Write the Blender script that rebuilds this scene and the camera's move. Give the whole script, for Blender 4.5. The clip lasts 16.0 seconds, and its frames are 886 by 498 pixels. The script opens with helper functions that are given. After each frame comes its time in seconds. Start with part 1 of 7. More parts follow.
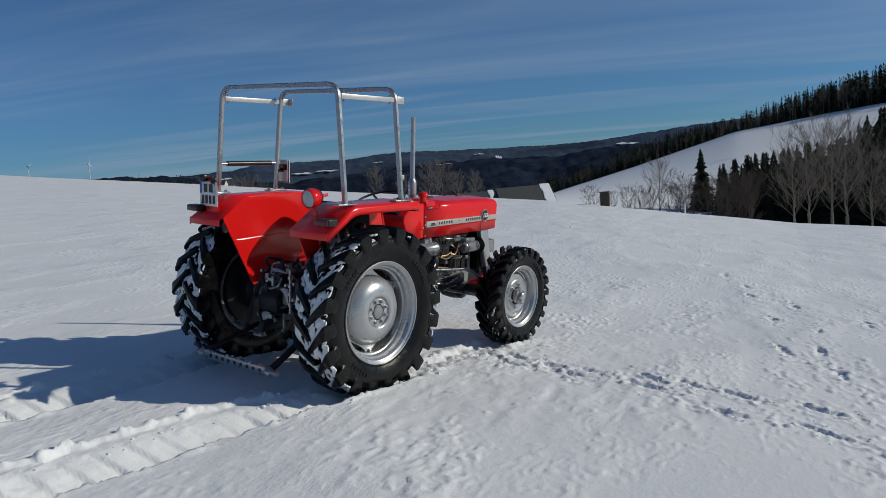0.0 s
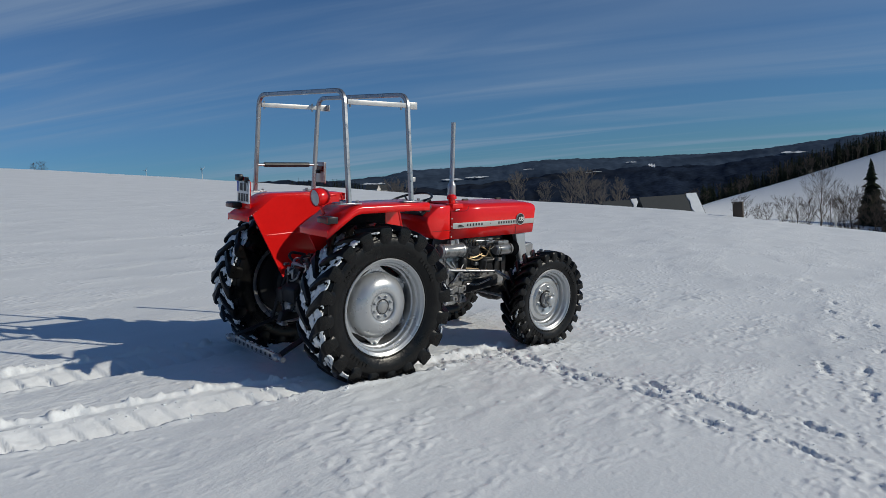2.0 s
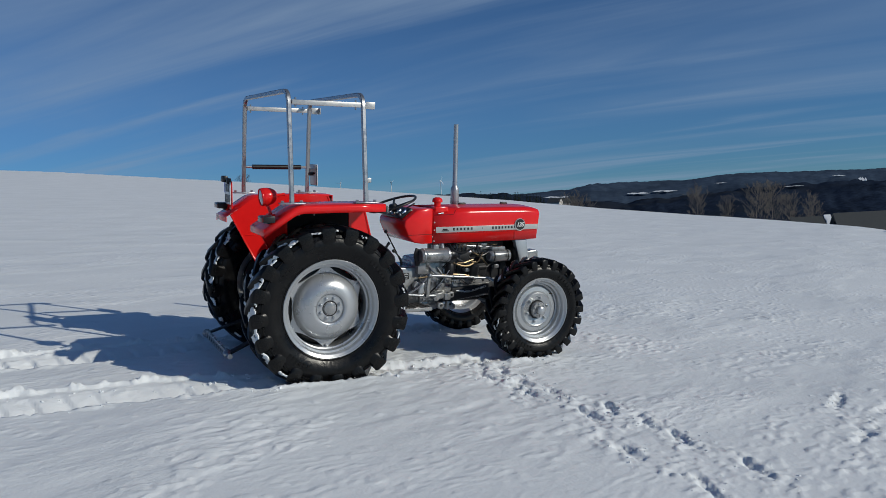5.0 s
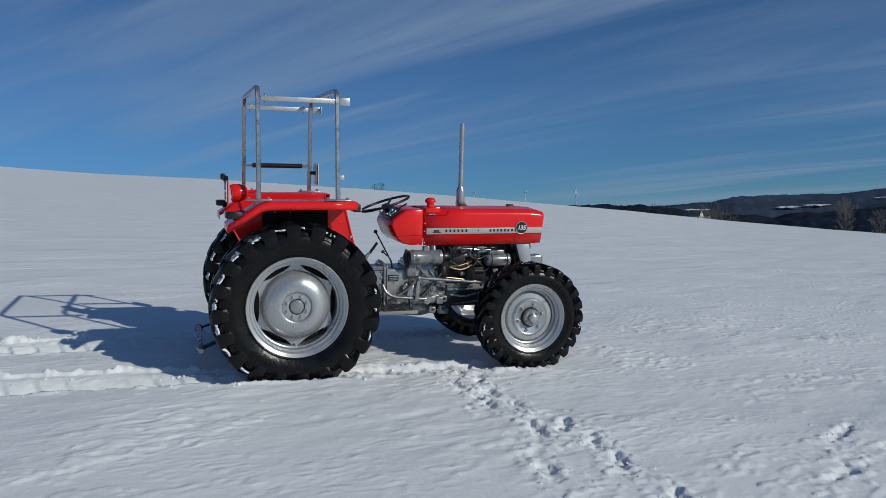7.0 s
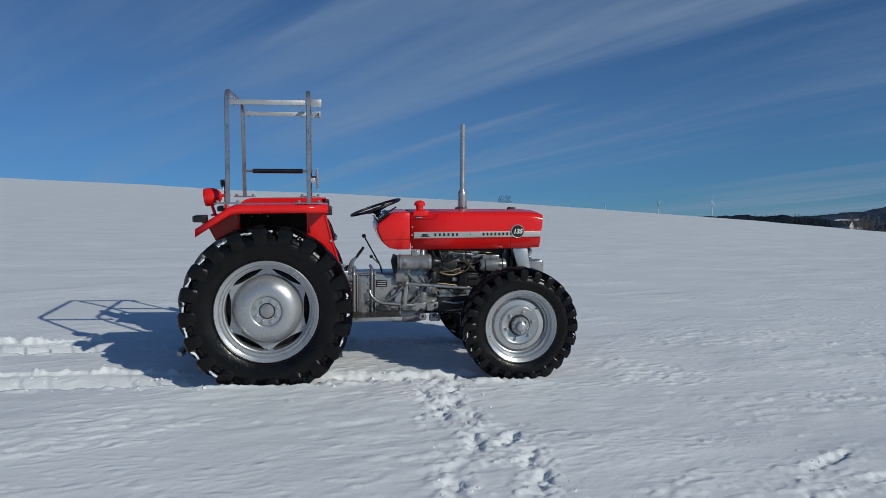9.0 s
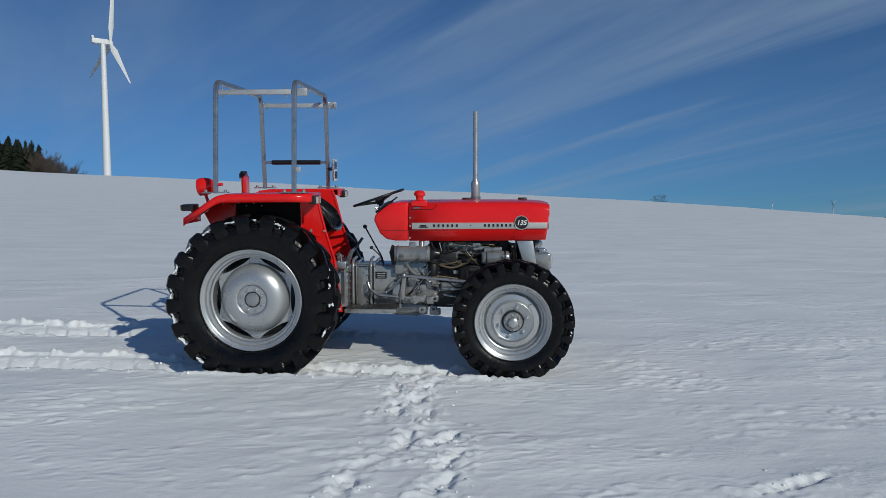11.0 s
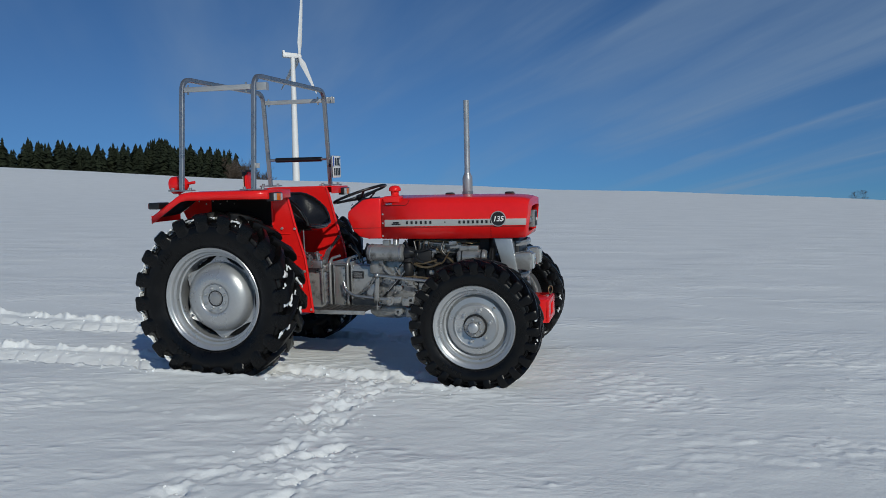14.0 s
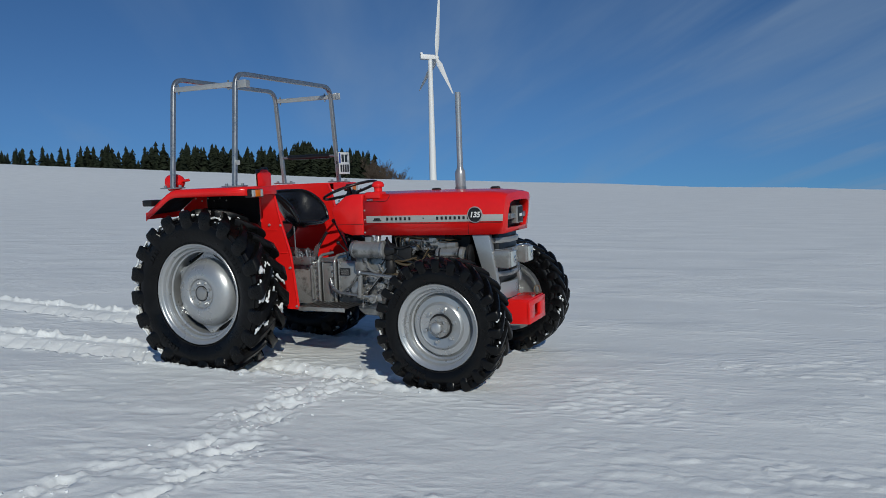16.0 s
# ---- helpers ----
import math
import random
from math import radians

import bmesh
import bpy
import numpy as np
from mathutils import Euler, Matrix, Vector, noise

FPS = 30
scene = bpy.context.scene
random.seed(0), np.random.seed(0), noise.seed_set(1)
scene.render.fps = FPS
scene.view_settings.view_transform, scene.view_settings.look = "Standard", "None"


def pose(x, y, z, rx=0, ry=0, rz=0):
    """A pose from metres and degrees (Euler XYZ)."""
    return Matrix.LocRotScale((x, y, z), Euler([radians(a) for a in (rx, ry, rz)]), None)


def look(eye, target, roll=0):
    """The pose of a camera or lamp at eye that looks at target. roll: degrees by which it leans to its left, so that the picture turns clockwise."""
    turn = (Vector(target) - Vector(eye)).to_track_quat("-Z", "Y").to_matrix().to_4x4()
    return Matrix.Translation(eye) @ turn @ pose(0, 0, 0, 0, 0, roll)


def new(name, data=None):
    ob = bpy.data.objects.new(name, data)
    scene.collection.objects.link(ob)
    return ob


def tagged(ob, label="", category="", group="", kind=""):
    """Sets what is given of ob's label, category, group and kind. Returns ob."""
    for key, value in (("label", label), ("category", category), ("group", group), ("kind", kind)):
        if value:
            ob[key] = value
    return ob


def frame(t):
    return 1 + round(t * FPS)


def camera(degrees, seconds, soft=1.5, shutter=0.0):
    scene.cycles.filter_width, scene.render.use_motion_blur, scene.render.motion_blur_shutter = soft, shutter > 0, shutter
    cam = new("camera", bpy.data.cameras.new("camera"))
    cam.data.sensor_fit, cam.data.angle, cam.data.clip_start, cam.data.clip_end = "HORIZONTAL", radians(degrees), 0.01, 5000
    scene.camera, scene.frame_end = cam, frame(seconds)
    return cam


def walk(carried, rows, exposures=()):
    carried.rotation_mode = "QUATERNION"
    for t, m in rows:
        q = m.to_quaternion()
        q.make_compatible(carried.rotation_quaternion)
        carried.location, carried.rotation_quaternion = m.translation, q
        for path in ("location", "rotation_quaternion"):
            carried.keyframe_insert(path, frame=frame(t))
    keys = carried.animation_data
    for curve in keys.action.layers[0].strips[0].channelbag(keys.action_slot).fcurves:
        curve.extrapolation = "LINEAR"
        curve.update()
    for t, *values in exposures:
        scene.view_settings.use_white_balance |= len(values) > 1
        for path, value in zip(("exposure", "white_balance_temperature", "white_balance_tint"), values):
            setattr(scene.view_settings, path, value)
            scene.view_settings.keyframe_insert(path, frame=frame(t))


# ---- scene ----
cam = camera(58.2, 16.0, soft=0.45)
# seconds, eye, point looked at, roll; the tractor's rear axle stands over the origin, x along the tractor
PATH = [
    (0, (-4.089, -4.768, 1.468), (-2.5366, -3.5236, 1.2618), -4.65),
    (0.5, (-4.005, -4.959, 1.456), (-2.5298, -3.6216, 1.2650), -4.84),
    (1, (-3.861, -5.125, 1.404), (-2.4691, -3.6993, 1.2229), -4.64),
    (1.5, (-3.689, -5.369, 1.381), (-2.3350, -3.9066, 1.2108), -4.55),
    (2, (-3.518, -5.681, 1.356), (-2.2163, -4.1704, 1.1942), -3.85),
    (2.5, (-3.295, -5.866, 1.307), (-2.0318, -4.3234, 1.1496), -3.34),
    (3, (-3.071, -5.981, 1.289), (-1.8777, -4.3814, 1.1573), -3.10),
    (3.5, (-2.846, -6.193, 1.239), (-1.7889, -4.4986, 1.1291), -3.01),
    (4, (-2.558, -6.339, 1.202), (-1.5400, -4.6204, 1.0928), -3.03),
    (4.5, (-2.265, -6.419, 1.176), (-1.2786, -4.6819, 1.0696), -3.27),
    (7, (-0.776, -6.761, 1.022), (-0.1508, -4.8619, 0.9628), -2.30),
    (7.5, (-0.472, -6.781, 0.969), (0.0954, -4.8640, 0.9227), -2.24),
    (8, (-0.202, -6.819, 0.967), (0.2812, -4.8788, 0.9331), -2.62),
    (8.5, (0.106, -6.840, 0.940), (0.4694, -4.8733, 0.9220), -2.48),
    (9, (0.402, -6.796, 0.899), (0.7148, -4.8207, 0.8858), -2.53),
    (9.5, (0.719, -6.738, 0.883), (0.9885, -4.7563, 0.8711), -2.55),
    (10, (1.067, -6.739, 0.830), (1.2087, -4.7437, 0.8305), -2.28),
    (12.5, (2.317, -6.329, 0.776), (2.0506, -4.3468, 0.7717), -2.02),
    (13, (2.561, -6.230, 0.768), (2.2225, -4.2593, 0.7729), -2.02),
    (13.5, (2.854, -6.161, 0.740), (2.4354, -4.2055, 0.7544), -1.81),
    (14, (3.101, -6.025, 0.723), (2.5964, -4.0898, 0.7395), -1.82),
    (14.5, (3.321, -5.915, 0.722), (2.7513, -3.9980, 0.7466), -1.68),
    (15, (3.618, -5.805, 0.708), (2.9288, -3.9281, 0.7360), -1.53),
    (15.5, (3.863, -5.678, 0.696), (3.0923, -3.8326, 0.7155), -1.43),
    (16, (4.113, -5.468, 0.680), (3.2842, -3.6475, 0.7033), -1.45),
]
walk(cam, [(t, look(eye, target, roll)) for t, eye, target, roll in PATH], [(0, 0.22, 7050, 8), (4.5, 0.17, 6750, 7), (8, 0.10, 6570, 6), (16, 0.04, 6600, 5)])

# ---- light ----
SUN_AZ, SUN_EL = -52.0, 25.2


def make_world():
    world = bpy.data.worlds.new("winter_sky")
    scene.world = world
    world.use_nodes = True
    nt = world.node_tree
    n, l = nt.nodes, nt.links
    n.clear()
    out = n.new("ShaderNodeOutputWorld")
    bg = n.new("ShaderNodeBackground")
    bg.inputs["Strength"].default_value = 0.0590
    sky = n.new("ShaderNodeTexSky")
    sky.sky_type, sky.sun_disc = "NISHITA", False
    sky.sun_elevation, sky.sun_rotation = radians(SUN_EL), radians(90 - SUN_AZ)
    sky.altitude, sky.air_density, sky.dust_density, sky.ozone_density = 2600, 1.0, 0.5, 3.5
    # thin cirrus drawn out along the wind, on a plane high above
    tc = n.new("ShaderNodeTexCoord")
    sep = n.new("ShaderNodeSeparateXYZ")
    l.new(tc.outputs["Generated"], sep.inputs[0])
    up = n.new("ShaderNodeMath")
    up.operation = "MAXIMUM"
    up.inputs[1].default_value = 0.0
    l.new(sep.outputs["Z"], up.inputs[0])
    upp = n.new("ShaderNodeMath")
    upp.inputs[1].default_value = 0.08
    l.new(up.outputs[0], upp.inputs[0])
    comb = n.new("ShaderNodeCombineXYZ")
    for k in ("X", "Y"):
        d = n.new("ShaderNodeMath")
        d.operation = "DIVIDE"
        l.new(sep.outputs[k], d.inputs[0])
        l.new(upp.outputs[0], d.inputs[1])
        l.new(d.outputs[0], comb.inputs[k])
    facs = []
    for turn, sx, sy, detail, lo, hi, off in ((-124, 0.14, 0.60, 6.0, 0.49, 0.73, 3.3), (-121, 0.20, 1.15, 8.0, 0.46, 0.72, 2.7), (-130, 0.14, 0.34, 5.0, 0.42, 0.66, 9.1)):
        mp = n.new("ShaderNodeMapping")
        mp.inputs["Rotation"].default_value = (0, 0, radians(turn))
        rot = mp
        mp2 = n.new("ShaderNodeMapping")
        mp2.inputs["Scale"].default_value = (sx, sy, 1)
        mp2.inputs["Location"].default_value = (off, off * 0.7, 0)
        l.new(comb.outputs[0], rot.inputs[0])
        l.new(rot.outputs[0], mp2.inputs[0])
        no = n.new("ShaderNodeTexNoise")
        no.inputs["Scale"].default_value = 1.0
        no.inputs["Detail"].default_value = detail
        no.inputs["Roughness"].default_value = 0.52
        no.inputs["Distortion"].default_value = 0.9
        l.new(mp2.outputs[0], no.inputs["Vector"])
        mr = n.new("ShaderNodeMapRange")
        mr.interpolation_type = "SMOOTHSTEP"
        mr.inputs["From Min"].default_value, mr.inputs["From Max"].default_value = lo, hi
        l.new(no.outputs["Fac"], mr.inputs["Value"])
        facs.append(mr.outputs[0])
    add = n.new("ShaderNodeMath")
    add.operation = "MULTIPLY_ADD"
    add.inputs[1].default_value = 0.75
    l.new(facs[0], add.inputs[0])
    sc = n.new("ShaderNodeMath")
    sc.operation = "MULTIPLY"
    l.new(facs[1], sc.inputs[0])
    l.new(facs[2], sc.inputs[1])
    l.new(sc.outputs[0], add.inputs[2])
    amt = n.new("ShaderNodeMath")
    amt.operation = "MULTIPLY"
    amt.use_clamp = True
    amt.inputs[1].default_value = 0.58
    l.new(add.outputs[0], amt.inputs[0])
    tint = n.new("ShaderNodeMix")
    tint.data_type, tint.blend_type = "RGBA", "MULTIPLY"
    tint.inputs["Factor"].default_value = 1.0
    # the air is a deeper blue-green just above the hills
    low = n.new("ShaderNodeMapRange")
    low.interpolation_type = "SMOOTHSTEP"
    low.inputs["From Min"].default_value, low.inputs["From Max"].default_value = 0.0, 0.20
    l.new(sep.outputs["Z"], low.inputs["Value"])
    air = n.new("ShaderNodeMix")
    air.data_type = "RGBA"
    air.inputs["A"].default_value, air.inputs["B"].default_value = (0.30, 0.58, 0.88, 1), SKY_TINT
    l.new(low.outputs[0], air.inputs["Factor"])
    l.new(air.outputs["Result"], tint.inputs["B"])
    l.new(sky.outputs[0], tint.inputs["A"])
    mix = n.new("ShaderNodeMix")
    mix.data_type = "RGBA"
    mix.inputs["B"].default_value = (3.1, 4.4, 6.6, 1)
    l.new(amt.outputs[0], mix.inputs["Factor"])
    l.new(tint.outputs["Result"], mix.inputs["A"])
    l.new(mix.outputs["Result"], bg.inputs["Color"])
    l.new(bg.outputs[0], out.inputs[0])


SKY_TINT = (0.52, 0.76, 1.0, 1)
make_world()
sun = new("sun", bpy.data.lights.new("sun", "SUN"))
sun.data.energy, sun.data.angle, sun.data.color = 2.28, radians(0.55), (1.0, 0.962, 0.89)
a, e = radians(SUN_AZ), radians(SUN_EL)
sun.matrix_world = look((40 * math.cos(a) * math.cos(e), 40 * math.sin(a) * math.cos(e), 40 * math.sin(e)), (0, 0, 0))

# ---- materials ----


def mat(name, color, rough=0.5, metal=0.0, vary=0.15, scale=8.0, bump=0.0, bump_scale=60.0, coat=0.0, dirt=None, stretch=(1, 1, 1), coords="Object", spec=0.5):
    """A surface with two scales of variation, optional fine relief and patches of a second colour."""
    m = bpy.data.materials.new(name)
    m.use_nodes = True
    nt = m.node_tree
    n, l = nt.nodes, nt.links
    b = n["Principled BSDF"]
    b.inputs["Metallic"].default_value = metal
    b.inputs["Coat Weight"].default_value = coat
    b.inputs["Coat Roughness"].default_value = 0.06
    b.inputs["Specular IOR Level"].default_value = spec
    tc = n.new("ShaderNodeTexCoord")
    mp = n.new("ShaderNodeMapping")
    mp.inputs["Scale"].default_value = stretch
    l.new(tc.outputs[coords], mp.inputs[0])
    big = n.new("ShaderNodeTexNoise")
    big.inputs["Scale"].default_value, big.inputs["Detail"].default_value = scale, 5
    fine = n.new("ShaderNodeTexNoise")
    fine.inputs["Scale"].default_value, fine.inputs["Detail"].default_value = scale * 9, 4
    for t in (big, fine):
        l.new(mp.outputs[0], t.inputs["Vector"])
    avg = n.new("ShaderNodeMath")
    avg.operation = "MULTIPLY_ADD"
    avg.inputs[1].default_value = 0.45
    l.new(fine.outputs["Fac"], avg.inputs[0])
    half = n.new("ShaderNodeMath")
    half.operation = "MULTIPLY"
    half.inputs[1].default_value = 0.55
    l.new(big.outputs["Fac"], half.inputs[0])
    l.new(half.outputs[0], avg.inputs[2])
    ramp = n.new("ShaderNodeValToRGB")
    c = color
    ramp.color_ramp.elements[0].position, ramp.color_ramp.elements[1].position = 0.32, 0.68
    ramp.color_ramp.elements[0].color = (c[0] * (1 - vary), c[1] * (1 - vary), c[2] * (1 - vary), 1)
    ramp.color_ramp.elements[1].color = (min(1, c[0] * (1 + vary)), min(1, c[1] * (1 + vary)), min(1, c[2] * (1 + vary)), 1)
    l.new(avg.outputs[0], ramp.inputs[0])
    col = ramp.outputs[0]
    if dirt:
        d, lo, hi, dscale = dirt
        dn = n.new("ShaderNodeTexNoise")
        dn.inputs["Scale"].default_value, dn.inputs["Detail"].default_value = dscale, 7
        l.new(mp.outputs[0], dn.inputs["Vector"])
        mr = n.new("ShaderNodeMapRange")
        mr.inputs["From Min"].default_value, mr.inputs["From Max"].default_value = lo, hi
        l.new(dn.outputs["Fac"], mr.inputs["Value"])
        mx = n.new("ShaderNodeMix")
        mx.data_type = "RGBA"
        mx.inputs["B"].default_value = (*d, 1)
        l.new(mr.outputs[0], mx.inputs["Factor"])
        l.new(col, mx.inputs["A"])
        col = mx.outputs["Result"]
    l.new(col, b.inputs["Base Color"])
    rr = n.new("ShaderNodeMapRange")
    rr.inputs["From Min"].default_value, rr.inputs["From Max"].default_value = 0.3, 0.7
    rr.inputs["To Min"].default_value, rr.inputs["To Max"].default_value = max(0.02, rough * 0.8), min(1, rough * 1.25)
    l.new(big.outputs["Fac"], rr.inputs["Value"])
    l.new(rr.outputs[0], b.inputs["Roughness"])
    if bump:
        bn = n.new("ShaderNodeTexNoise")
        bn.inputs["Scale"].default_value, bn.inputs["Detail"].default_value = bump_scale, 5
        l.new(mp.outputs[0], bn.inputs["Vector"])
        bp = n.new("ShaderNodeBump")
        bp.inputs["Strength"].default_value, bp.inputs["Distance"].default_value = bump, 0.01
        l.new(bn.outputs["Fac"], bp.inputs["Height"])
        l.new(bp.outputs[0], b.inputs["Normal"])
    return m


def snow_material():
    m = bpy.data.materials.new("snow")
    m.use_nodes = True
    nt = m.node_tree
    n, l = nt.nodes, nt.links
    b = n["Principled BSDF"]
    b.inputs["Roughness"].default_value = 0.62
    b.inputs["Specular IOR Level"].default_value = 0.25
    tc = n.new("ShaderNodeTexCoord")
    rip = n.new("ShaderNodeMapping")
    rip.inputs["Rotation"].default_value = (0, 0, radians(-18))
    l.new(tc.outputs["Object"], rip.inputs[0])
    st = n.new("ShaderNodeMapping")
    st.inputs["Scale"].default_value = (0.9, 1.6, 1)
    l.new(rip.outputs[0], st.inputs[0])
    wind = n.new("ShaderNodeTexNoise")
    wind.noise_type = "RIDGED_MULTIFRACTAL"
    wind.inputs["Scale"].default_value, wind.inputs["Detail"].default_value, wind.inputs["Roughness"].default_value = 8.5, 7, 0.66
    l.new(st.outputs[0], wind.inputs["Vector"])
    grain = n.new("ShaderNodeTexNoise")
    grain.inputs["Scale"].default_value, grain.inputs["Detail"].default_value = 42, 7
    l.new(tc.outputs["Object"], grain.inputs["Vector"])
    patch = n.new("ShaderNodeTexNoise")
    patch.inputs["Scale"].default_value, patch.inputs["Detail"].default_value = 0.9, 5
    l.new(st.outputs[0], patch.inputs["Vector"])
    ramp = n.new("ShaderNodeValToRGB")
    ramp.color_ramp.elements[0].position, ramp.color_ramp.elements[1].position = 0.34, 0.66
    ramp.color_ramp.elements[0].color = (0.79, 0.822, 0.832, 1)
    ramp.color_ramp.elements[1].color = (0.865, 0.893, 0.90, 1)
    l.new(patch.outputs["Fac"], ramp.inputs[0])
    l.new(ramp.outputs[0], b.inputs["Base Color"])
    mask = n.new("ShaderNodeMapRange")
    mask.interpolation_type = "SMOOTHSTEP"
    mask.inputs["From Min"].default_value, mask.inputs["From Max"].default_value = 0.42, 0.62
    mask.inputs["To Min"].default_value = 0.13
    l.new(patch.outputs["Fac"], mask.inputs["Value"])
    h = n.new("ShaderNodeMath")
    h.operation = "MULTIPLY"
    l.new(wind.outputs["Fac"], h.inputs[0])
    l.new(mask.outputs[0], h.inputs[1])
    # long low drifts over the whole field
    dm = n.new("ShaderNodeMapping")
    dm.inputs["Scale"].default_value = (0.55, 1.3, 1)
    l.new(rip.outputs[0], dm.inputs[0])
    drift = n.new("ShaderNodeTexNoise")
    drift.inputs["Scale"].default_value, drift.inputs["Detail"].default_value, drift.inputs["Roughness"].default_value = 1.6, 8, 0.66
    l.new(dm.outputs[0], drift.inputs["Vector"])
    b0 = n.new("ShaderNodeBump")
    b0.inputs["Strength"].default_value, b0.inputs["Distance"].default_value = 0.58, 0.060
    fields = n.new("ShaderNodeTexNoise")
    fields.inputs["Scale"].default_value, fields.inputs["Detail"].default_value = 0.55, 3
    l.new(dm.outputs[0], fields.inputs["Vector"])
    where = n.new("ShaderNodeMapRange")
    where.interpolation_type = "SMOOTHSTEP"
    where.inputs["From Min"].default_value, where.inputs["From Max"].default_value = 0.46, 0.60
    where.inputs["To Min"].default_value = 0.12
    l.new(fields.outputs["Fac"], where.inputs["Value"])
    low_drift = n.new("ShaderNodeMath")
    low_drift.operation = "MULTIPLY"
    l.new(drift.outputs["Fac"], low_drift.inputs[0])
    l.new(where.outputs[0], low_drift.inputs[1])
    l.new(low_drift.outputs[0], b0.inputs["Height"])
    b1 = n.new("ShaderNodeBump")
    l.new(b0.outputs[0], b1.inputs["Normal"])
    b1.inputs["Strength"].default_value, b1.inputs["Distance"].default_value = 0.66, 0.022
    l.new(h.outputs[0], b1.inputs["Height"])
    b2 = n.new("ShaderNodeBump")
    b2.inputs["Strength"].default_value, b2.inputs["Distance"].default_value = 0.30, 0.009
    l.new(grain.outputs["Fac"], b2.inputs["Height"])
    l.new(b1.outputs[0], b2.inputs["Normal"])
    l.new(b2.outputs[0], b.inputs["Normal"])
    return m


SNOW = snow_material()
CLUMP = mat("packed_snow", (0.84, 0.87, 0.88), 0.6, vary=0.04, scale=20, bump=0.6, bump_scale=60)
RED = mat("red_paint", (0.80, 0.014, 0.014), 0.17, vary=0.05, scale=3, spec=0.42, bump=0.02, bump_scale=300)
SILVER = mat("silver_paint", (0.435, 0.447, 0.455), 0.30, metal=0.60, vary=0.06, scale=6, bump=0.03, bump_scale=250)
STEEL = mat("galvanised_steel", (0.36, 0.37, 0.38), 0.30, metal=0.8, vary=0.10, scale=25, bump=0.03, bump_scale=120)
ALU = mat("pale_aluminium", (0.50, 0.50, 0.49), 0.40, metal=0.55, vary=0.05, scale=20)
GREY = mat("grey_engine_paint", (0.305, 0.308, 0.306), 0.22, metal=0.45, vary=0.14, scale=9, bump=0.05, bump_scale=40, dirt=((0.055, 0.052, 0.050), 0.56, 0.74, 13))
WORN = mat("worn_dark_plate", (0.060, 0.056, 0.053), 0.34, metal=0.45, vary=0.35, scale=14, bump=0.12, bump_scale=70, dirt=((0.20, 0.20, 0.195), 0.60, 0.72, 24))
DARK = mat("dark_iron", (0.016, 0.016, 0.017), 0.5, metal=0.3, vary=0.3, scale=14, bump=0.15, bump_scale=50)
FENDER_SHADE = mat("black_fender_shade", (0.012, 0.009, 0.009), 0.75, vary=0.3, scale=12, bump=0.3, bump_scale=60, spec=0.2)
RUBBER = mat("tyre_rubber", (0.0034, 0.0034, 0.0037), 0.30, vary=0.4, scale=10, bump=0.24, bump_scale=34, dirt=((0.009, 0.0088, 0.0085), 0.56, 0.78, 9), spec=0.25)
BLACK = mat("black_plastic", (0.008, 0.008, 0.009), 0.35, vary=0.15, scale=12)
VINYL = mat("black_vinyl", (0.009, 0.009, 0.010), 0.20, vary=0.15, scale=12, bump=0.1, bump_scale=90)
CHROME = mat("bright_steel", (0.72, 0.72, 0.72), 0.16, metal=1.0, vary=0.04)
BRASS = mat("brass_pipe", (0.26, 0.19, 0.11), 0.35, metal=0.8, vary=0.2, scale=20)
WHITE = mat("white_enamel", (0.80, 0.80, 0.78), 0.3, vary=0.03)
BAND = mat("pale_trim_band", (0.46, 0.46, 0.44), 0.35, metal=0.25, vary=0.04)
BLUE = mat("blue_enamel", (0.02, 0.08, 0.45), 0.3, vary=0.04)
ORANGE = mat("amber_lens", (0.70, 0.16, 0.01), 0.15, vary=0.08)
TAIL = mat("tail_lamp_lens", (0.10, 0.012, 0.01), 0.15, vary=0.2, scale=30)
LENS = mat("lamp_glass", (0.42, 0.46, 0.47), 0.08, vary=0.08, scale=40, bump=0.3, bump_scale=60, coat=0.5)
NEEDLE = mat("spruce_needles", (0.020, 0.026, 0.016), 0.85, vary=0.75, scale=0.6, spec=0.08)
BARK = mat("bark", (0.195, 0.168, 0.140), 0.85, vary=0.35, scale=3, bump=0.4, bump_scale=12)
TWIG = mat("bare_twigs", (0.095, 0.072, 0.055), 0.9, vary=0.3, scale=2)
# air haze is put into both colours, paler and bluer farther off
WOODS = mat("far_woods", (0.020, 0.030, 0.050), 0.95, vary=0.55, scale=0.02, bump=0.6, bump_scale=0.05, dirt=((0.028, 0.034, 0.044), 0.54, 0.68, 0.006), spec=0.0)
HAZY_WOODS = mat("hazy_far_woods", (0.058, 0.085, 0.125), 0.95, vary=0.30, scale=0.008, bump=0.3, bump_scale=0.04, dirt=((0.034, 0.050, 0.076), 0.50, 0.66, 0.004), spec=0.0)
ROOF = mat("grey_roofing", (0.055, 0.06, 0.06), 0.75, vary=0.2, scale=1.5)
PLASTER = mat("pale_plaster", (0.62, 0.60, 0.56), 0.8, vary=0.1, scale=1.0)
BOARD = mat("weathered_boards", (0.075, 0.055, 0.04), 0.8, vary=0.35, scale=6, stretch=(1, 1, 0.15))
TOWER = mat("white_tower_paint", (0.80, 0.80, 0.79), 0.5, vary=0.03, scale=0.2)

# ---- mesh helpers ----


def finish(name, bm, material, smooth=40):
    me = bpy.data.meshes.new(name)
    bmesh.ops.recalc_face_normals(bm, faces=bm.faces)
    bm.to_mesh(me)
    bm.free()
    if smooth:
        me.polygons.foreach_set("use_smooth", [True] * len(me.polygons))
        me.set_sharp_from_angle(angle=radians(smooth))
    me.materials.append(material)
    return me


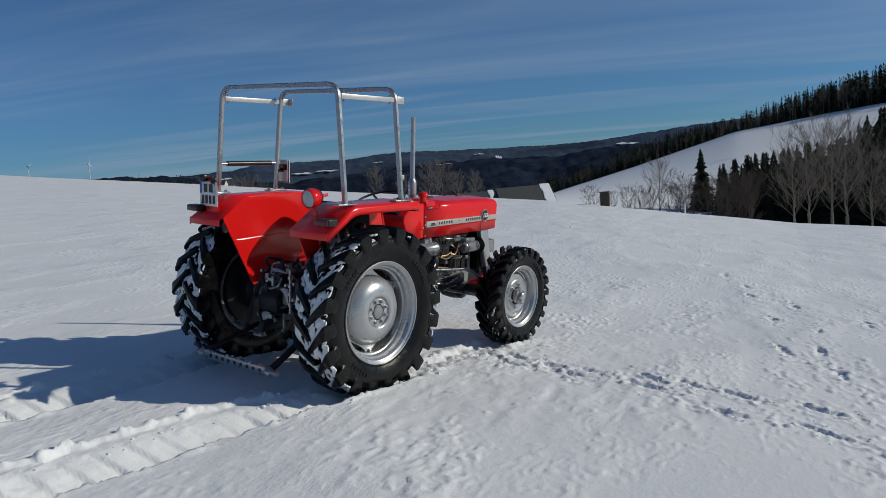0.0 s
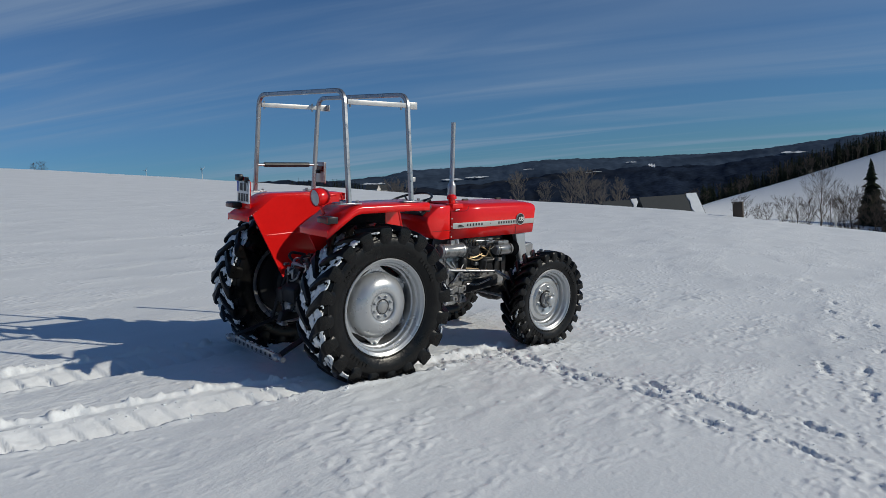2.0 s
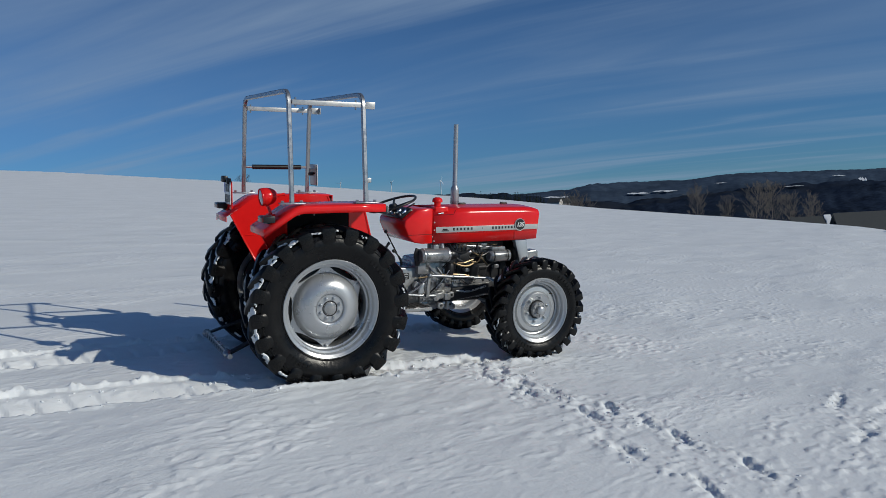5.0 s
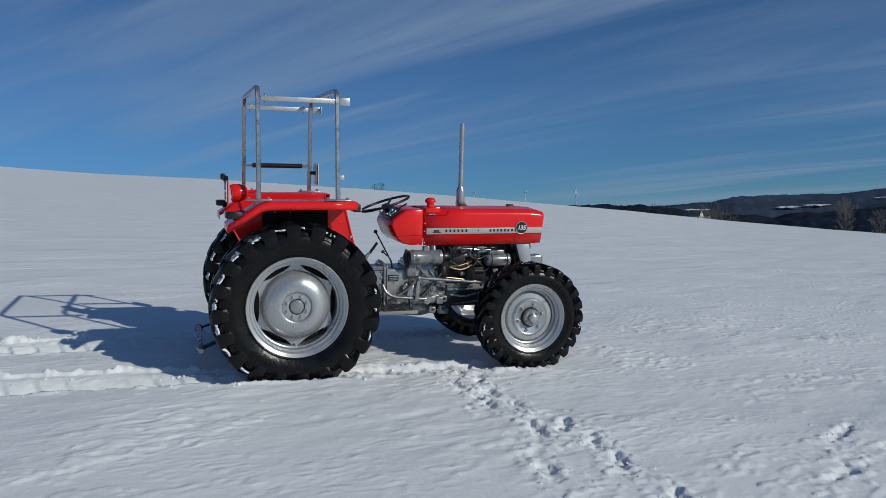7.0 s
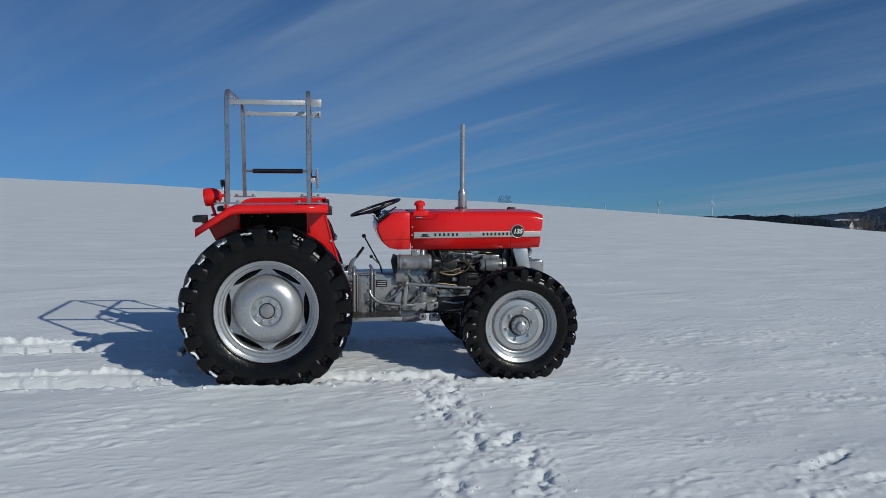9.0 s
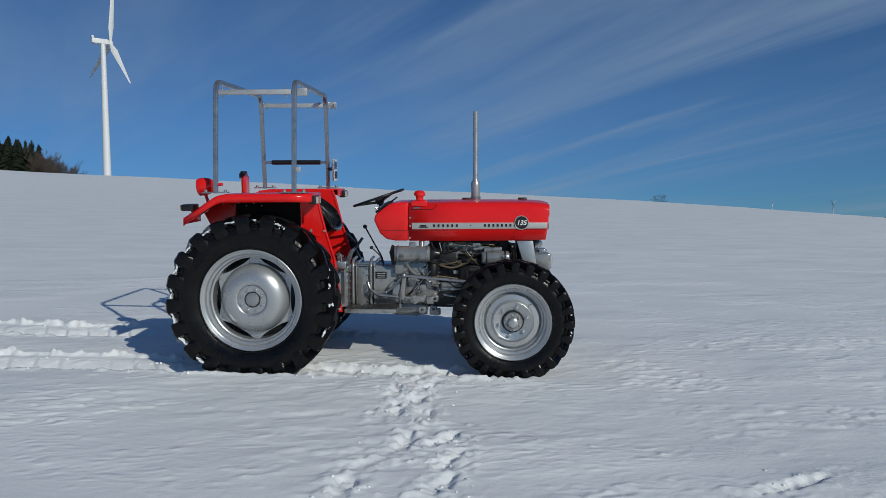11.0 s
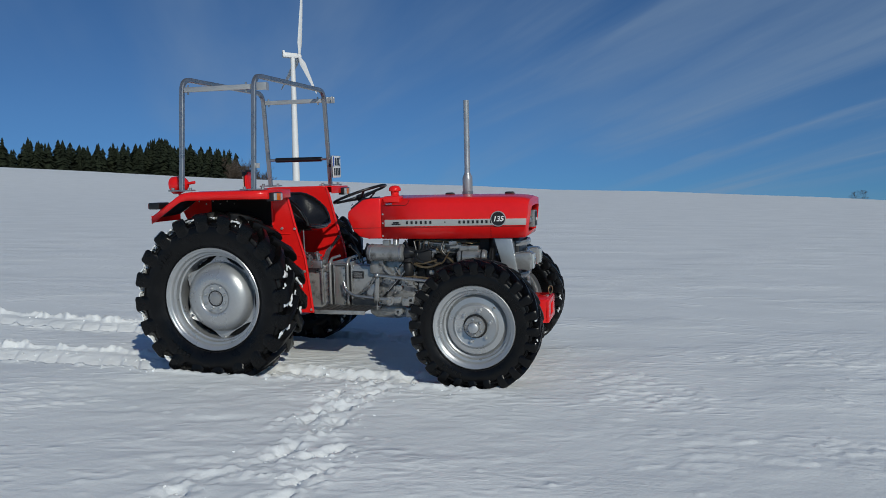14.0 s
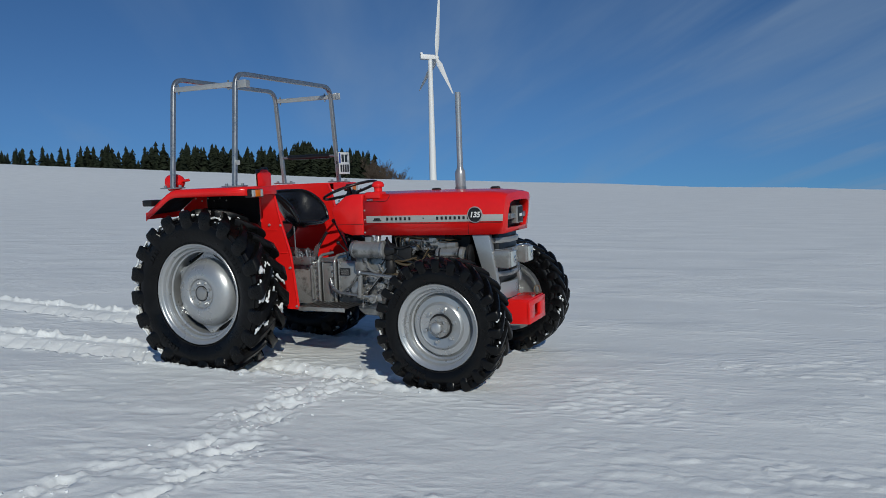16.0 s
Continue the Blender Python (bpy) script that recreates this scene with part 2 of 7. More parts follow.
def part(name, bm, material, parent=None, label="", smooth=40):
    ob = new(name, finish(name, bm, material, smooth) if isinstance(bm, bmesh.types.BMesh) else bm)
    if parent:
        ob.parent = parent
    if label:
        tagged(ob, label)
    return ob


def empty(name, m):
    ob = new(name)
    ob.empty_display_size = 0.1
    ob.matrix_world = m
    return ob


def box(bm, c, s, bevel=0.0, m=None):
    r = bmesh.ops.create_cube(bm, size=1.0, matrix=(m or Matrix()) @ Matrix.Translation(c) @ Matrix.Diagonal((*s, 1)))
    if bevel:
        edges = list({e for v in r["verts"] for e in v.link_edges})
        bmesh.ops.bevel(bm, geom=edges, offset=bevel, segments=2, affect="EDGES", profile=0.5)
    return bm


def frame_to(p0, p1):
    d = Vector(p1) - Vector(p0)
    return Matrix.Translation(Vector(p0)) @ d.to_track_quat("Z", "Y").to_matrix().to_4x4(), d.length


def rod(bm, p0, p1, r0, r1=None, seg=14, caps=True):
    m, ln = frame_to(p0, p1)
    bmesh.ops.create_cone(bm, cap_ends=caps, segments=seg, radius1=r0, radius2=r0 if r1 is None else r1, depth=ln, matrix=m @ Matrix.Translation((0, 0, ln / 2)))
    return bm


def lathe(bm, profile, seg=48, m=None, closed=False):
    """Turns a profile of (radius, height) round the z axis of m."""
    m = m or Matrix()
    rings = []
    for r, h in profile:
        if r < 1e-5:
            rings.append([bm.verts.new(m @ Vector((0, 0, h)))])
        else:
            rings.append([bm.verts.new(m @ Vector((r * math.cos(2 * math.pi * i / seg), r * math.sin(2 * math.pi * i / seg), h))) for i in range(seg)])
    pairs = list(zip(rings, rings[1:])) + ([(rings[-1], rings[0])] if closed else [])
    for a_, b_ in pairs:
        for i in range(seg):
            j = (i + 1) % seg
            q = [a_[i % len(a_)], a_[j % len(a_)], b_[j % len(b_)], b_[i % len(b_)]]
            q = [v for k, v in enumerate(q) if v not in q[:k]]
            if len(q) > 2:
                bm.faces.new(q)
    return bm


def rounded(points, radius, steps=5):
    """A polyline with its inner corners rounded."""
    pts = [Vector(p) for p in points]
    out = [pts[0]]
    for a_, b_, c_ in zip(pts, pts[1:], pts[2:]):
        u, w = (a_ - b_), (c_ - b_)
        d = min(radius, u.length * 0.48, w.length * 0.48)
        p, q = b_ + u.normalized() * d, b_ + w.normalized() * d
        for i in range(steps + 1):
            t = i / steps
            out.append(p * (1 - t) ** 2 + b_ * 2 * t * (1 - t) + q * t * t)
    out.append(pts[-1])
    return out


def sweep(bm, pts, section, cap=True):
    """Sweeps a closed section of (u, v) along points."""
    pts = [Vector(p) for p in pts]
    up = Vector((0.013, 0.021, 1))
    d0 = (pts[1] - pts[0]).normalized()
    if abs(d0.z) > 0.9:
        up = Vector((1, 0.013, 0.02))
    rings, side = [], None
    for i, p in enumerate(pts):
        d = (pts[min(i + 1, len(pts) - 1)] - pts[max(i - 1, 0)]).normalized()
        if side is None:
            side = d.cross(up).normalized()
        side = (side - d * side.dot(d)).normalized()
        nrm = side.cross(d)
        rings.append([bm.verts.new(p + side * u + nrm * v) for u, v in section])
    k = len(section)
    for a_, b_ in zip(rings, rings[1:]):
        for i in range(k):
            bm.faces.new((a_[i], a_[(i + 1) % k], b_[(i + 1) % k], b_[i]))
    if cap:
        bm.faces.new(rings[0])
        bm.faces.new(rings[-1])
    return bm


def tube(bm, pts, r, seg=10):
    return sweep(bm, pts, [(r * math.cos(2 * math.pi * i / seg), r * math.sin(2 * math.pi * i / seg)) for i in range(seg)])


def square(w, h, c):
    """A rectangle with cut corners."""
    return [(-w + c, -h), (w - c, -h), (w, -h + c), (w, h - c), (w - c, h), (-w + c, h), (-w, h - c), (-w, -h + c)]


def prism(bm, outline, y0, y1, bevel=0.0):
    """An outline in (x, z) drawn out from y0 to y1."""
    a_ = [bm.verts.new((x, y0, z)) for x, z in outline]
    b_ = [bm.verts.new((x, y1, z)) for x, z in outline]
    k = len(outline)
    fs = [bm.faces.new(a_), bm.faces.new(b_)]
    fs += [bm.faces.new((a_[i], a_[(i + 1) % k], b_[(i + 1) % k], b_[i])) for i in range(k)]
    if bevel:
        edges = list({e for f in fs for e in f.edges})
        bmesh.ops.bevel(bm, geom=edges, offset=bevel, segments=2, affect="EDGES", profile=0.5)
    return bm


def ball(bm, c, r, m=None, seg=14):
    bmesh.ops.create_uvsphere(bm, u_segments=seg, v_segments=seg // 2 + 1, radius=r, matrix=Matrix.Translation(c) @ (m or Matrix()))
    return bm


def lump(bm, m, r, seed, subdivisions=2):
    """A crumbled, uneven clod in the axes of m."""
    res = bmesh.ops.create_icosphere(bm, subdivisions=subdivisions, radius=1.0)
    for v in res["verts"]:
        k = 1 + 0.55 * noise.noise(v.co * 1.5 + Vector((seed * 7.3, 3, 1))) + 0.3 * noise.noise(v.co * 3.7 + Vector((seed * 3.1, 9, 4)))
        v.co = m @ (v.co * (k * r))
    return bm


B = bmesh.new

# ---- the snow field ----
HUB = (-3.9, -5.0)
SKYLINE_AZ = (-180, -100, -40, 0, 9.5, 15, 22, 27.5, 31, 38, 42, 48.5, 55.5, 62, 67, 75, 87, 94, 100, 110, 117, 127, 134, 143, 160, 180)
SKYLINE_EL = (4.0, -3.0, -6.0, -6.2, -6.17, -5.7, -4.62, -3.64, -2.98, -2.04, -1.55, -0.70, 0.38, 1.27, 1.92, 2.86, 3.99, 4.44, 4.97, 5.6, 5.91, 6.46, 6.69, 6.87, 6.3, 4.0)
CREST_AZ = (-180, -40, 10, 27, 38, 48, 62, 77, 90, 100, 180)
CREST_R = (120, 40, 29, 33, 42, 52, 66, 105, 150, 180, 190)
EYE_AZ = (-180, 20, 50, 75, 100, 120, 180)
EYE_Z = (0.9, 1.45, 1.28, 0.98, 0.80, 0.72, 0.72)


def grain(x, y, seed=0):
    """Value noise on arrays, -1 to 1."""
    xi, yi = np.floor(x), np.floor(y)
    fx, fy = x - xi, y - yi
    fx, fy = fx * fx * (3 - 2 * fx), fy * fy * (3 - 2 * fy)

    def h(i, j):
        v = np.sin(i * 127.1 + j * 311.7 + seed * 74.7) * 43758.5453
        return (v - np.floor(v)) * 2 - 1
    return (h(xi, yi) * (1 - fx) + h(xi + 1, yi) * fx) * (1 - fy) + (h(xi, yi + 1) * (1 - fx) + h(xi + 1, yi + 1) * fx) * fy


def fbm(x, y, seed=0, octaves=4):
    s, k, out = 1.0, 1.0, 0
    for o in range(octaves):
        out = out + s * grain(x * k, y * k, seed + o)
        s, k = s * 0.5, k * 2.03
    return out


def smooth_step(v, lo, hi):
    t = np.clip((v - lo) / (hi - lo), 0, 1)
    return t * t * (3 - 2 * t)


def plane(x, y):
    return -0.003 - 0.0599 * x + 0.0784 * y


def base_height(x, y):
    dx, dy = x - HUB[0], y - HUB[1]
    r, az = np.hypot(dx, dy), np.degrees(np.arctan2(dy, dx))
    rc = np.interp(az, CREST_AZ, CREST_R)
    zc = np.interp(az, EYE_AZ, EYE_Z) + rc * np.tan(np.radians(np.interp(az, SKYLINE_AZ, SKYLINE_EL)))
    foot = plane(*HUB)
    line = foot + (zc - foot) * r / rc
    w = smooth_step(r / rc, 0.18, 0.75)
    z = plane(x, y) * (1 - w) + line * w
    d = np.maximum(r - rc, 0)
    fall = np.interp(az, (-180, 60, 95, 180), (0.24, 0.24, 0.115, 0.10))
    past = zc - fall * d * d / (d + 6)
    return np.where(r > rc, np.maximum(past, -60), z)


# trodden marks: place, heading in degrees, length
STEPS_A = ((1.22, -0.98, 70, 0.30), (1.10, -1.28, 95, 0.32), (1.28, -1.52, 80, 0.30), (1.16, -1.80, 100, 0.34), (1.24, -2.34, 75, 0.36), (1.45, -2.30, 60, 0.30), (1.48, -2.62, 75, 0.34), (1.46, -2.92, 70, 0.36), (1.01, -2.98, 85, 0.40), (1.02, -3.60, 70, 0.44), (1.50, -3.45, 72, 0.3), (1.31, -1.16, 85, 0.26), (1.17, -1.58, 60, 0.28), (1.33, -1.78, 105, 0.26))
STEPS_B = ((3.10, -2.78, 30, 0.50), (2.58, -3.33, 25, 0.46), (3.30, -3.02, 20, 0.34), (4.30, -2.75, 15, 0.42), (5.07, -3.08, 20, 0.46), (5.75, -2.15, 25, 0.42), (6.25, -1.49, 30, 0.50), (7.0, -1.2, 30, 0.4), (7.9, -0.6, 25, 0.5), (4.7, -2.2, 25, 0.36), (3.5, -4.0, 20, 0.4), (9.0, 0.1, 30, 0.5))


def snow_height(x, y, gap=0.0145):
    """The field's height; gap is the spacing of the grid there, and relief finer than the grid can carry is left out."""
    z = base_height(x, y)
    reach = 1 - smooth_step(np.hypot(x, y + 2), 14, 34)

    def near_for(freq):
        return reach * (1 - smooth_step(gap * freq, 0.22, 0.60))
    near = near_for(2.0)
    # hard wind crust: low drawn-out ridges
    ca, sa = math.cos(radians(18)), math.sin(radians(18))
    u, v = x * ca + y * sa, -x * sa + y * ca
    zone = smooth_step(fbm(u * 0.35, v * 0.8, 3), -0.25, 0.55)
    z = z + near_for(13) * zone * 0.006 * fbm(u * 3.0, v * 6.5, 11, 3)
    z = z + near * 0.018 * fbm(x * 0.5, y * 0.5, 21, 2)
    ridge = 1 - np.abs(fbm(u * 1.6, v * 4.2, 91, 3))
    z = z + near_for(8) * zone * 0.005 * np.clip(ridge, 0, 1) ** 3
    pit = fbm(u * 1.2, v * 1.4, 71, 2)
    z = z + near_for(14) * smooth_step(pit, 0.15, 0.60) * 0.0045 * np.maximum(fbm(u * 8, v * 12, 75, 3), -0.1)
    # patches of crisp short ripples with sharp lips, and scattered pimples
    rough = smooth_step(fbm(u * 0.75, v * 1.5, 141, 3), 0.05, 0.55)
    lip = fbm(u * 7.5, v * 14.0, 145, 3)
    z = z + near_for(16) * rough * 0.0075 * smooth_step(lip, 0.12, 0.40) * (1 + 0.5 * grain(u * 19, v * 23, 149))
    z = z + near_for(18) * 0.010 * np.clip(grain(u * 12.5, v * 15.0, 151) - 0.80, 0, 1) * 5 * smooth_step(fbm(u * 0.6, v * 0.6, 155, 2), -0.2, 0.4)
    # wheel ruts
    for yc, end in ((-0.70, 0.30), (0.70, 0.30)):
        wob = yc + (0.09 if yc < 0 else -0.04) * smooth_step(-x, 0.3, 1.1) - 0.06 * smooth_step(-x, 1.2, 2.4) + 0.012 * fbm(x * 0.9, x * 0 + yc, 5, 2)
        dy = np.abs(y - wob)
        edge = 0.175 + 0.105 * smooth_step(-x, 0.3, 1.5) + 0.028 * fbm(x * 9, y * 9, 31, 4)
        inside = 1 - smooth_step(dy, edge - 0.015, edge + 0.022)
        along = 1 - smooth_step(x, end - 0.05, end + 0.10)
        # the far half of the rut is a bank cut by the tyre's bars, the near half a narrow floor with crumbs
        side_ = y - wob
        t_ = np.clip((side_ + edge) / (2 * edge), 0, 1)
        saw = (x + 0.16 * np.abs(t_ - 0.42) ** 1.3 * np.where(t_ > 0.42, 1.6, 1.0)) / 0.195 + 0.035 * fbm(x * 3, y * 3, 45, 2)
        saw = saw - np.floor(saw)
        tread = np.where(saw < 0.10, saw / 0.10, ((1 - saw) / 0.90) ** 0.7)
        deep = 0.75 + 0.75 * fbm(x * 2.3, x * 0 + yc, 49, 2)
        wall = smooth_step(t_, 0.22, 0.86)
        rung = np.sin(np.pi * np.clip((t_ - 0.14) / 0.72, 0, 1)) ** 0.6
        floor_ = -0.125 + 0.105 * wall + 0.034 * rung * np.clip(deep, 0.15, 1.3) * (tread - 0.62) + 0.005 * fbm(x * 9, y * 9, 41, 4)
        ragged = np.clip(fbm(x * 11, y * 17, 51, 4) + 0.10, 0, 1.3)
        berm = np.exp(-((dy - edge - 0.022) / 0.036) ** 2) * (0.004 + np.where(side_ > 0, 0.042, 0.016) * ragged)
        z = z + along * (inside * floor_ + (1 - inside) * berm)
        # narrower, shallow trail of the front wheels
        ahead = smooth_step(x, end - 0.05, end + 0.10) * (1 - smooth_step(x, 1.95, 2.10))
        in2 = 1 - smooth_step(dy, 0.10, 0.16)
        z = z + ahead * (in2 * (-0.035 + 0.020 * fbm(x * 17, y * 17, 61, 3)) + np.exp(-((dy - 0.17) / 0.06) ** 2) * 0.020 * np.clip(fbm(x * 18, y * 18, 65, 3) + 0.1, 0, 1.3))
    # footprints
    for k, (fx, fy, turn, ln) in enumerate(STEPS_A + STEPS_B):
        c_, s_ = math.cos(radians(turn)), math.sin(radians(turn))
        p, q = (x - fx) * c_ + (y - fy) * s_, -(x - fx) * s_ + (y - fy) * c_
        rag = 0.050 * fbm(x * 16, y * 16, 80 + k, 4)
        d = np.hypot(p / (ln * 0.54), q / 0.046) + rag * 11
        hole = 1 - smooth_step(d, 0.55, 1.15)
        deep = (0.025 if k < len(STEPS_A) else 0.023) * smooth_step(p / ln, -0.62, 0.25)
        crumb = np.exp(-((d - 1.7) / 0.95) ** 2) * (0.016 if k < len(STEPS_A) else 0.011) * np.clip(fbm(x * 27, y * 27, 120 + k, 2) - 0.02, 0, 0.95)
        z = z - hole * (deep + 0.010 * fbm(x * 30, y * 30, 160 + k, 2)) + crumb
    return z


def spaced(lo, hi, step, reach, growth):
    out = list(np.arange(lo, hi + step / 2, step))
    d = step
    while out[-1] < reach:
        d *= growth
        out.append(out[-1] + d)
    d, left = step, []
    at = lo
    while at > -reach:
        d *= growth
        at -= d
        left.append(at)
    return np.array(left[::-1] + out)


def grid_mesh(name, X, Y, Z, material):
    ny, nx = X.shape
    co = np.stack([X, Y, Z], -1).reshape(-1, 3)
    idx = np.arange(ny * nx).reshape(ny, nx)
    quads = np.stack([idx[:-1, :-1], idx[:-1, 1:], idx[1:, 1:], idx[1:, :-1]], -1).reshape(-1, 4)
    me = bpy.data.meshes.new(name)
    me.vertices.add(len(co))
    me.vertices.foreach_set("co", co.ravel())
    me.loops.add(quads.size)
    me.loops.foreach_set("vertex_index", quads.ravel())
    me.polygons.add(len(quads))
    me.polygons.foreach_set("loop_start", np.arange(0, quads.size, 4))
    me.polygons.foreach_set("use_smooth", np.ones(len(quads), bool))
    me.update()
    me.validate()
    me.materials.append(material)
    return me


xs = spaced(-3.6, 6.3, 0.0160, 420, 1.036)
ys = spaced(-4.4, 1.1, 0.0160, 420, 1.036)
GX, GY = np.meshgrid(xs, ys)
GAP = np.maximum(*np.meshgrid(np.gradient(xs), np.gradient(ys)))
ground = new("ground", grid_mesh("ground", GX, GY, snow_height(GX, GY, GAP), SNOW))
tagged(ground, "wind-crusted white snow field with wheel ruts and footprints", "snow field", kind="structure")


def snow_at(x, y):
    return float(snow_height(np.array([x]), np.array([y]))[0])


def clod(bm, m, r, rng_):
    """A small angular crumb: a cube with its corners pushed about."""
    res = bmesh.ops.create_cube(bm, size=1.5)
    for v in res["verts"]:
        v.co = m @ (Vector([c * rng_.uniform(0.35, 1.15) for c in v.co]) * r)


# loose clods thrown up beside the ruts and footprints
rc_ = random.Random(12)
bm = B()
for i in range(930):
    if i < 480:
        x, y = rc_.uniform(-4.0, 0.25), rc_.choice((-0.70, 0.70)) + rc_.choice((-1, 1)) * rc_.gauss(0.21, 0.05)
    elif i < 640:
        x, y = rc_.uniform(0.35, 2.0), -0.70 + rc_.gauss(0, 0.16)
    else:
        fx, fy, turn, ln = rc_.choice(STEPS_A * 4 + STEPS_B)
        x, y = fx + rc_.gauss(0, 0.10), fy + rc_.gauss(0, 0.10)
    r = min(0.016 if i < 640 else 0.010, 0.003 + rc_.expovariate(1 / 0.004))
    m = Matrix.Translation((x, y, snow_at(x, y) + r * 0.25)) @ Matrix.Rotation(rc_.uniform(0, 6.28), 4, "Z") @ Matrix.Diagonal((1, rc_.uniform(0.6, 1), rc_.uniform(0.45, 0.8), 1))
    clod(bm, m, r, rc_)
tagged(part("snow_clods", bm, CLUMP, smooth=0), "loose crumbled clods of snow beside ruts and footprints", "snow clods", kind="stuff")

# ---- distance: opposite slope, wooded ridges ----


def rim(az, table):
    return np.interp(az, *zip(*table))


SLOPE = ((-40, -2), (0, 2.0), (9.3, 1.75), (13, 1.35), (18.2, 0.72), (25, -1.14), (30.4, -2.47), (36, -4.2), (60, -5.5))
MID = ((-40, 1), (10, 0.7), (20, 0.45), (30, 0.10), (38, 0.22), (44, 0.0), (49, -0.35), (53, 0.05), (57, 0.75), (60, 0.92), (64, 1.02), (75, 0.8))
FAR = ((-40, 1.0), (10, 1.5), (18, 1.55), (22, 1.30), (25.6, 1.02), (29.6, 0.84), (33.3, 0.92), (38, 1.08), (41.6, 1.22), (45.4, 1.0), (49.3, 1.09), (51.6, 1.10), (53.3, 0.83), (57, 0.70), (64, 0.8), (75, 0.7))
FAR_EYE = (-4.0, -5.0, 1.4)


def far_height(az, r):
    t = lambda el, d: FAR_EYE[2] + d * np.tan(np.radians(el))
    s, m, f = rim(az, SLOPE), rim(az, MID), rim(az, FAR)
    crest = np.interp(az, SKYLINE_AZ, SKYLINE_EL)
    ks = np.stack([t(crest - 0.9, 60), t(crest - 0.35, 150), t(s, 430), t(s, 430) - 14, t(m, 1300) - 60, t(m, 1300), t(m, 1300) - 50, t(f, 3000), t(f, 3000) - 150], 0)
    rs = (60, 150, 430, 560, 800, 1300, 1900, 3000, 4300)
    out = np.zeros_like(r)
    for i in range(len(rs) - 1):
        w = np.clip((r - rs[i]) / (rs[i + 1] - rs[i]), 0, 1)
        w = w * w * (3 - 2 * w) if i != 1 else w ** 1.25
        out = np.where((r >= rs[i]) & (r <= rs[i + 1]), ks[i] * (1 - w) + ks[i + 1] * w, out)
    return out


def polar_sheet(name, az, rr, rough, material, lift=0.0):
    A, R = np.meshgrid(np.array(az), np.array(rr))
    X = FAR_EYE[0] + R * np.cos(np.radians(A))
    Y = FAR_EYE[1] + R * np.sin(np.radians(A))
    Z = far_height(A, R) + lift
    if rough:
        Z = Z + rough * (fbm(X / 60, Y / 60, 7, 3) + 0.8 * fbm(X / 13, Y / 13, 9, 2)) * smooth_step(R, 560, 900)
    return new(name, grid_mesh(name, X, Y, Z, material))


slope = polar_sheet("hillside", np.arange(-30, 64, 0.5), np.linspace(75, 560, 70), 0, SNOW)
tagged(slope, "sunlit snowy pasture slope across the valley", "hillside", kind="structure")
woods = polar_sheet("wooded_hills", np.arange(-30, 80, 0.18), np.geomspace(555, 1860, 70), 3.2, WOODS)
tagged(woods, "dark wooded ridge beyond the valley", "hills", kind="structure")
ridges = polar_sheet("far_ridges", np.arange(-30, 80, 0.18), np.geomspace(1850, 4200, 60), 2.6, HAZY_WOODS)
tagged(ridges, "wooded ridges on the horizon with pale blue haze painted into their colour", "hills", kind="structure")


def seen_at(az, el):
    """How far off the wooded hills first rise to the elevation el."""
    rr = np.geomspace(1250, 2990, 900)
    up = np.degrees(np.arctan2(far_height(np.full_like(rr, az), rr) - FAR_EYE[2], rr))
    hit = np.nonzero(up >= el)[0]
    return float(rr[hit[0]]) if len(hit) else 2990.0


def meadow(a0, a1, e0, e1, seed):
    """A clearing with ragged wood edges above and below."""
    n_ = 40
    rows = [[], [], []]
    for i in range(n_ + 1):
        f = i / n_
        az = a0 + (a1 - a0) * f
        taper = min(1.0, 5 * f, 3.5 * (1 - f)) ** 0.7
        up = 0.55 + 0.75 * noise.noise(Vector((f * 5, seed * 3.7, 1))) + 0.35 * noise.noise(Vector((f * 17, seed * 3.7, 5)))
        dn = 0.55 + 0.75 * noise.noise(Vector((f * 4, seed * 5.1, 9))) + 0.40 * noise.noise(Vector((f * 19, seed * 5.1, 13)))
        mid, half = (e0 + e1) / 2 + (e1 - e0) * 0.3 * (f - 0.5), (e1 - e0) / 2
        for row, el in zip(rows, (mid - half * max(0.05, dn) * taper, mid, mid + half * max(0.05, up) * taper)):
            r = seen_at(az, el) * 0.985
            row.append((FAR_EYE[0] + r * math.cos(radians(az)), FAR_EYE[1] + r * math.sin(radians(az)), FAR_EYE[2] + r * math.tan(radians(el))))
    g = np.array(rows)
    ob = new("snow_meadow", grid_mesh("snow_meadow", g[..., 0], g[..., 1], g[..., 2], SNOW))
    tagged(ob, "small white snow meadow between far woods", "meadow", group="far meadows", kind="structure")


for k, (a0, a1, e0, e1) in enumerate(((45.6, 47.3, 0.28, 0.42), (47.4, 49.0, 0.22, 0.37), (53.0, 55.0, 0.28, 0.46), (35.2, 36.0, 0.62, 0.70), (34.0, 34.5, 0.15, 0.52), (37.6, 39.6, 0.12, 0.20), (24.4, 26.0, 0.48, 0.66), (42.4, 43.2, 0.62, 0.70))):
    meadow(a0, a1, e0, e1, k)

# ---- trees ----


def polar(az, r, eye=FAR_EYE):
    return eye[0] + r * math.cos(radians(az)), eye[1] + r * math.sin(radians(az))


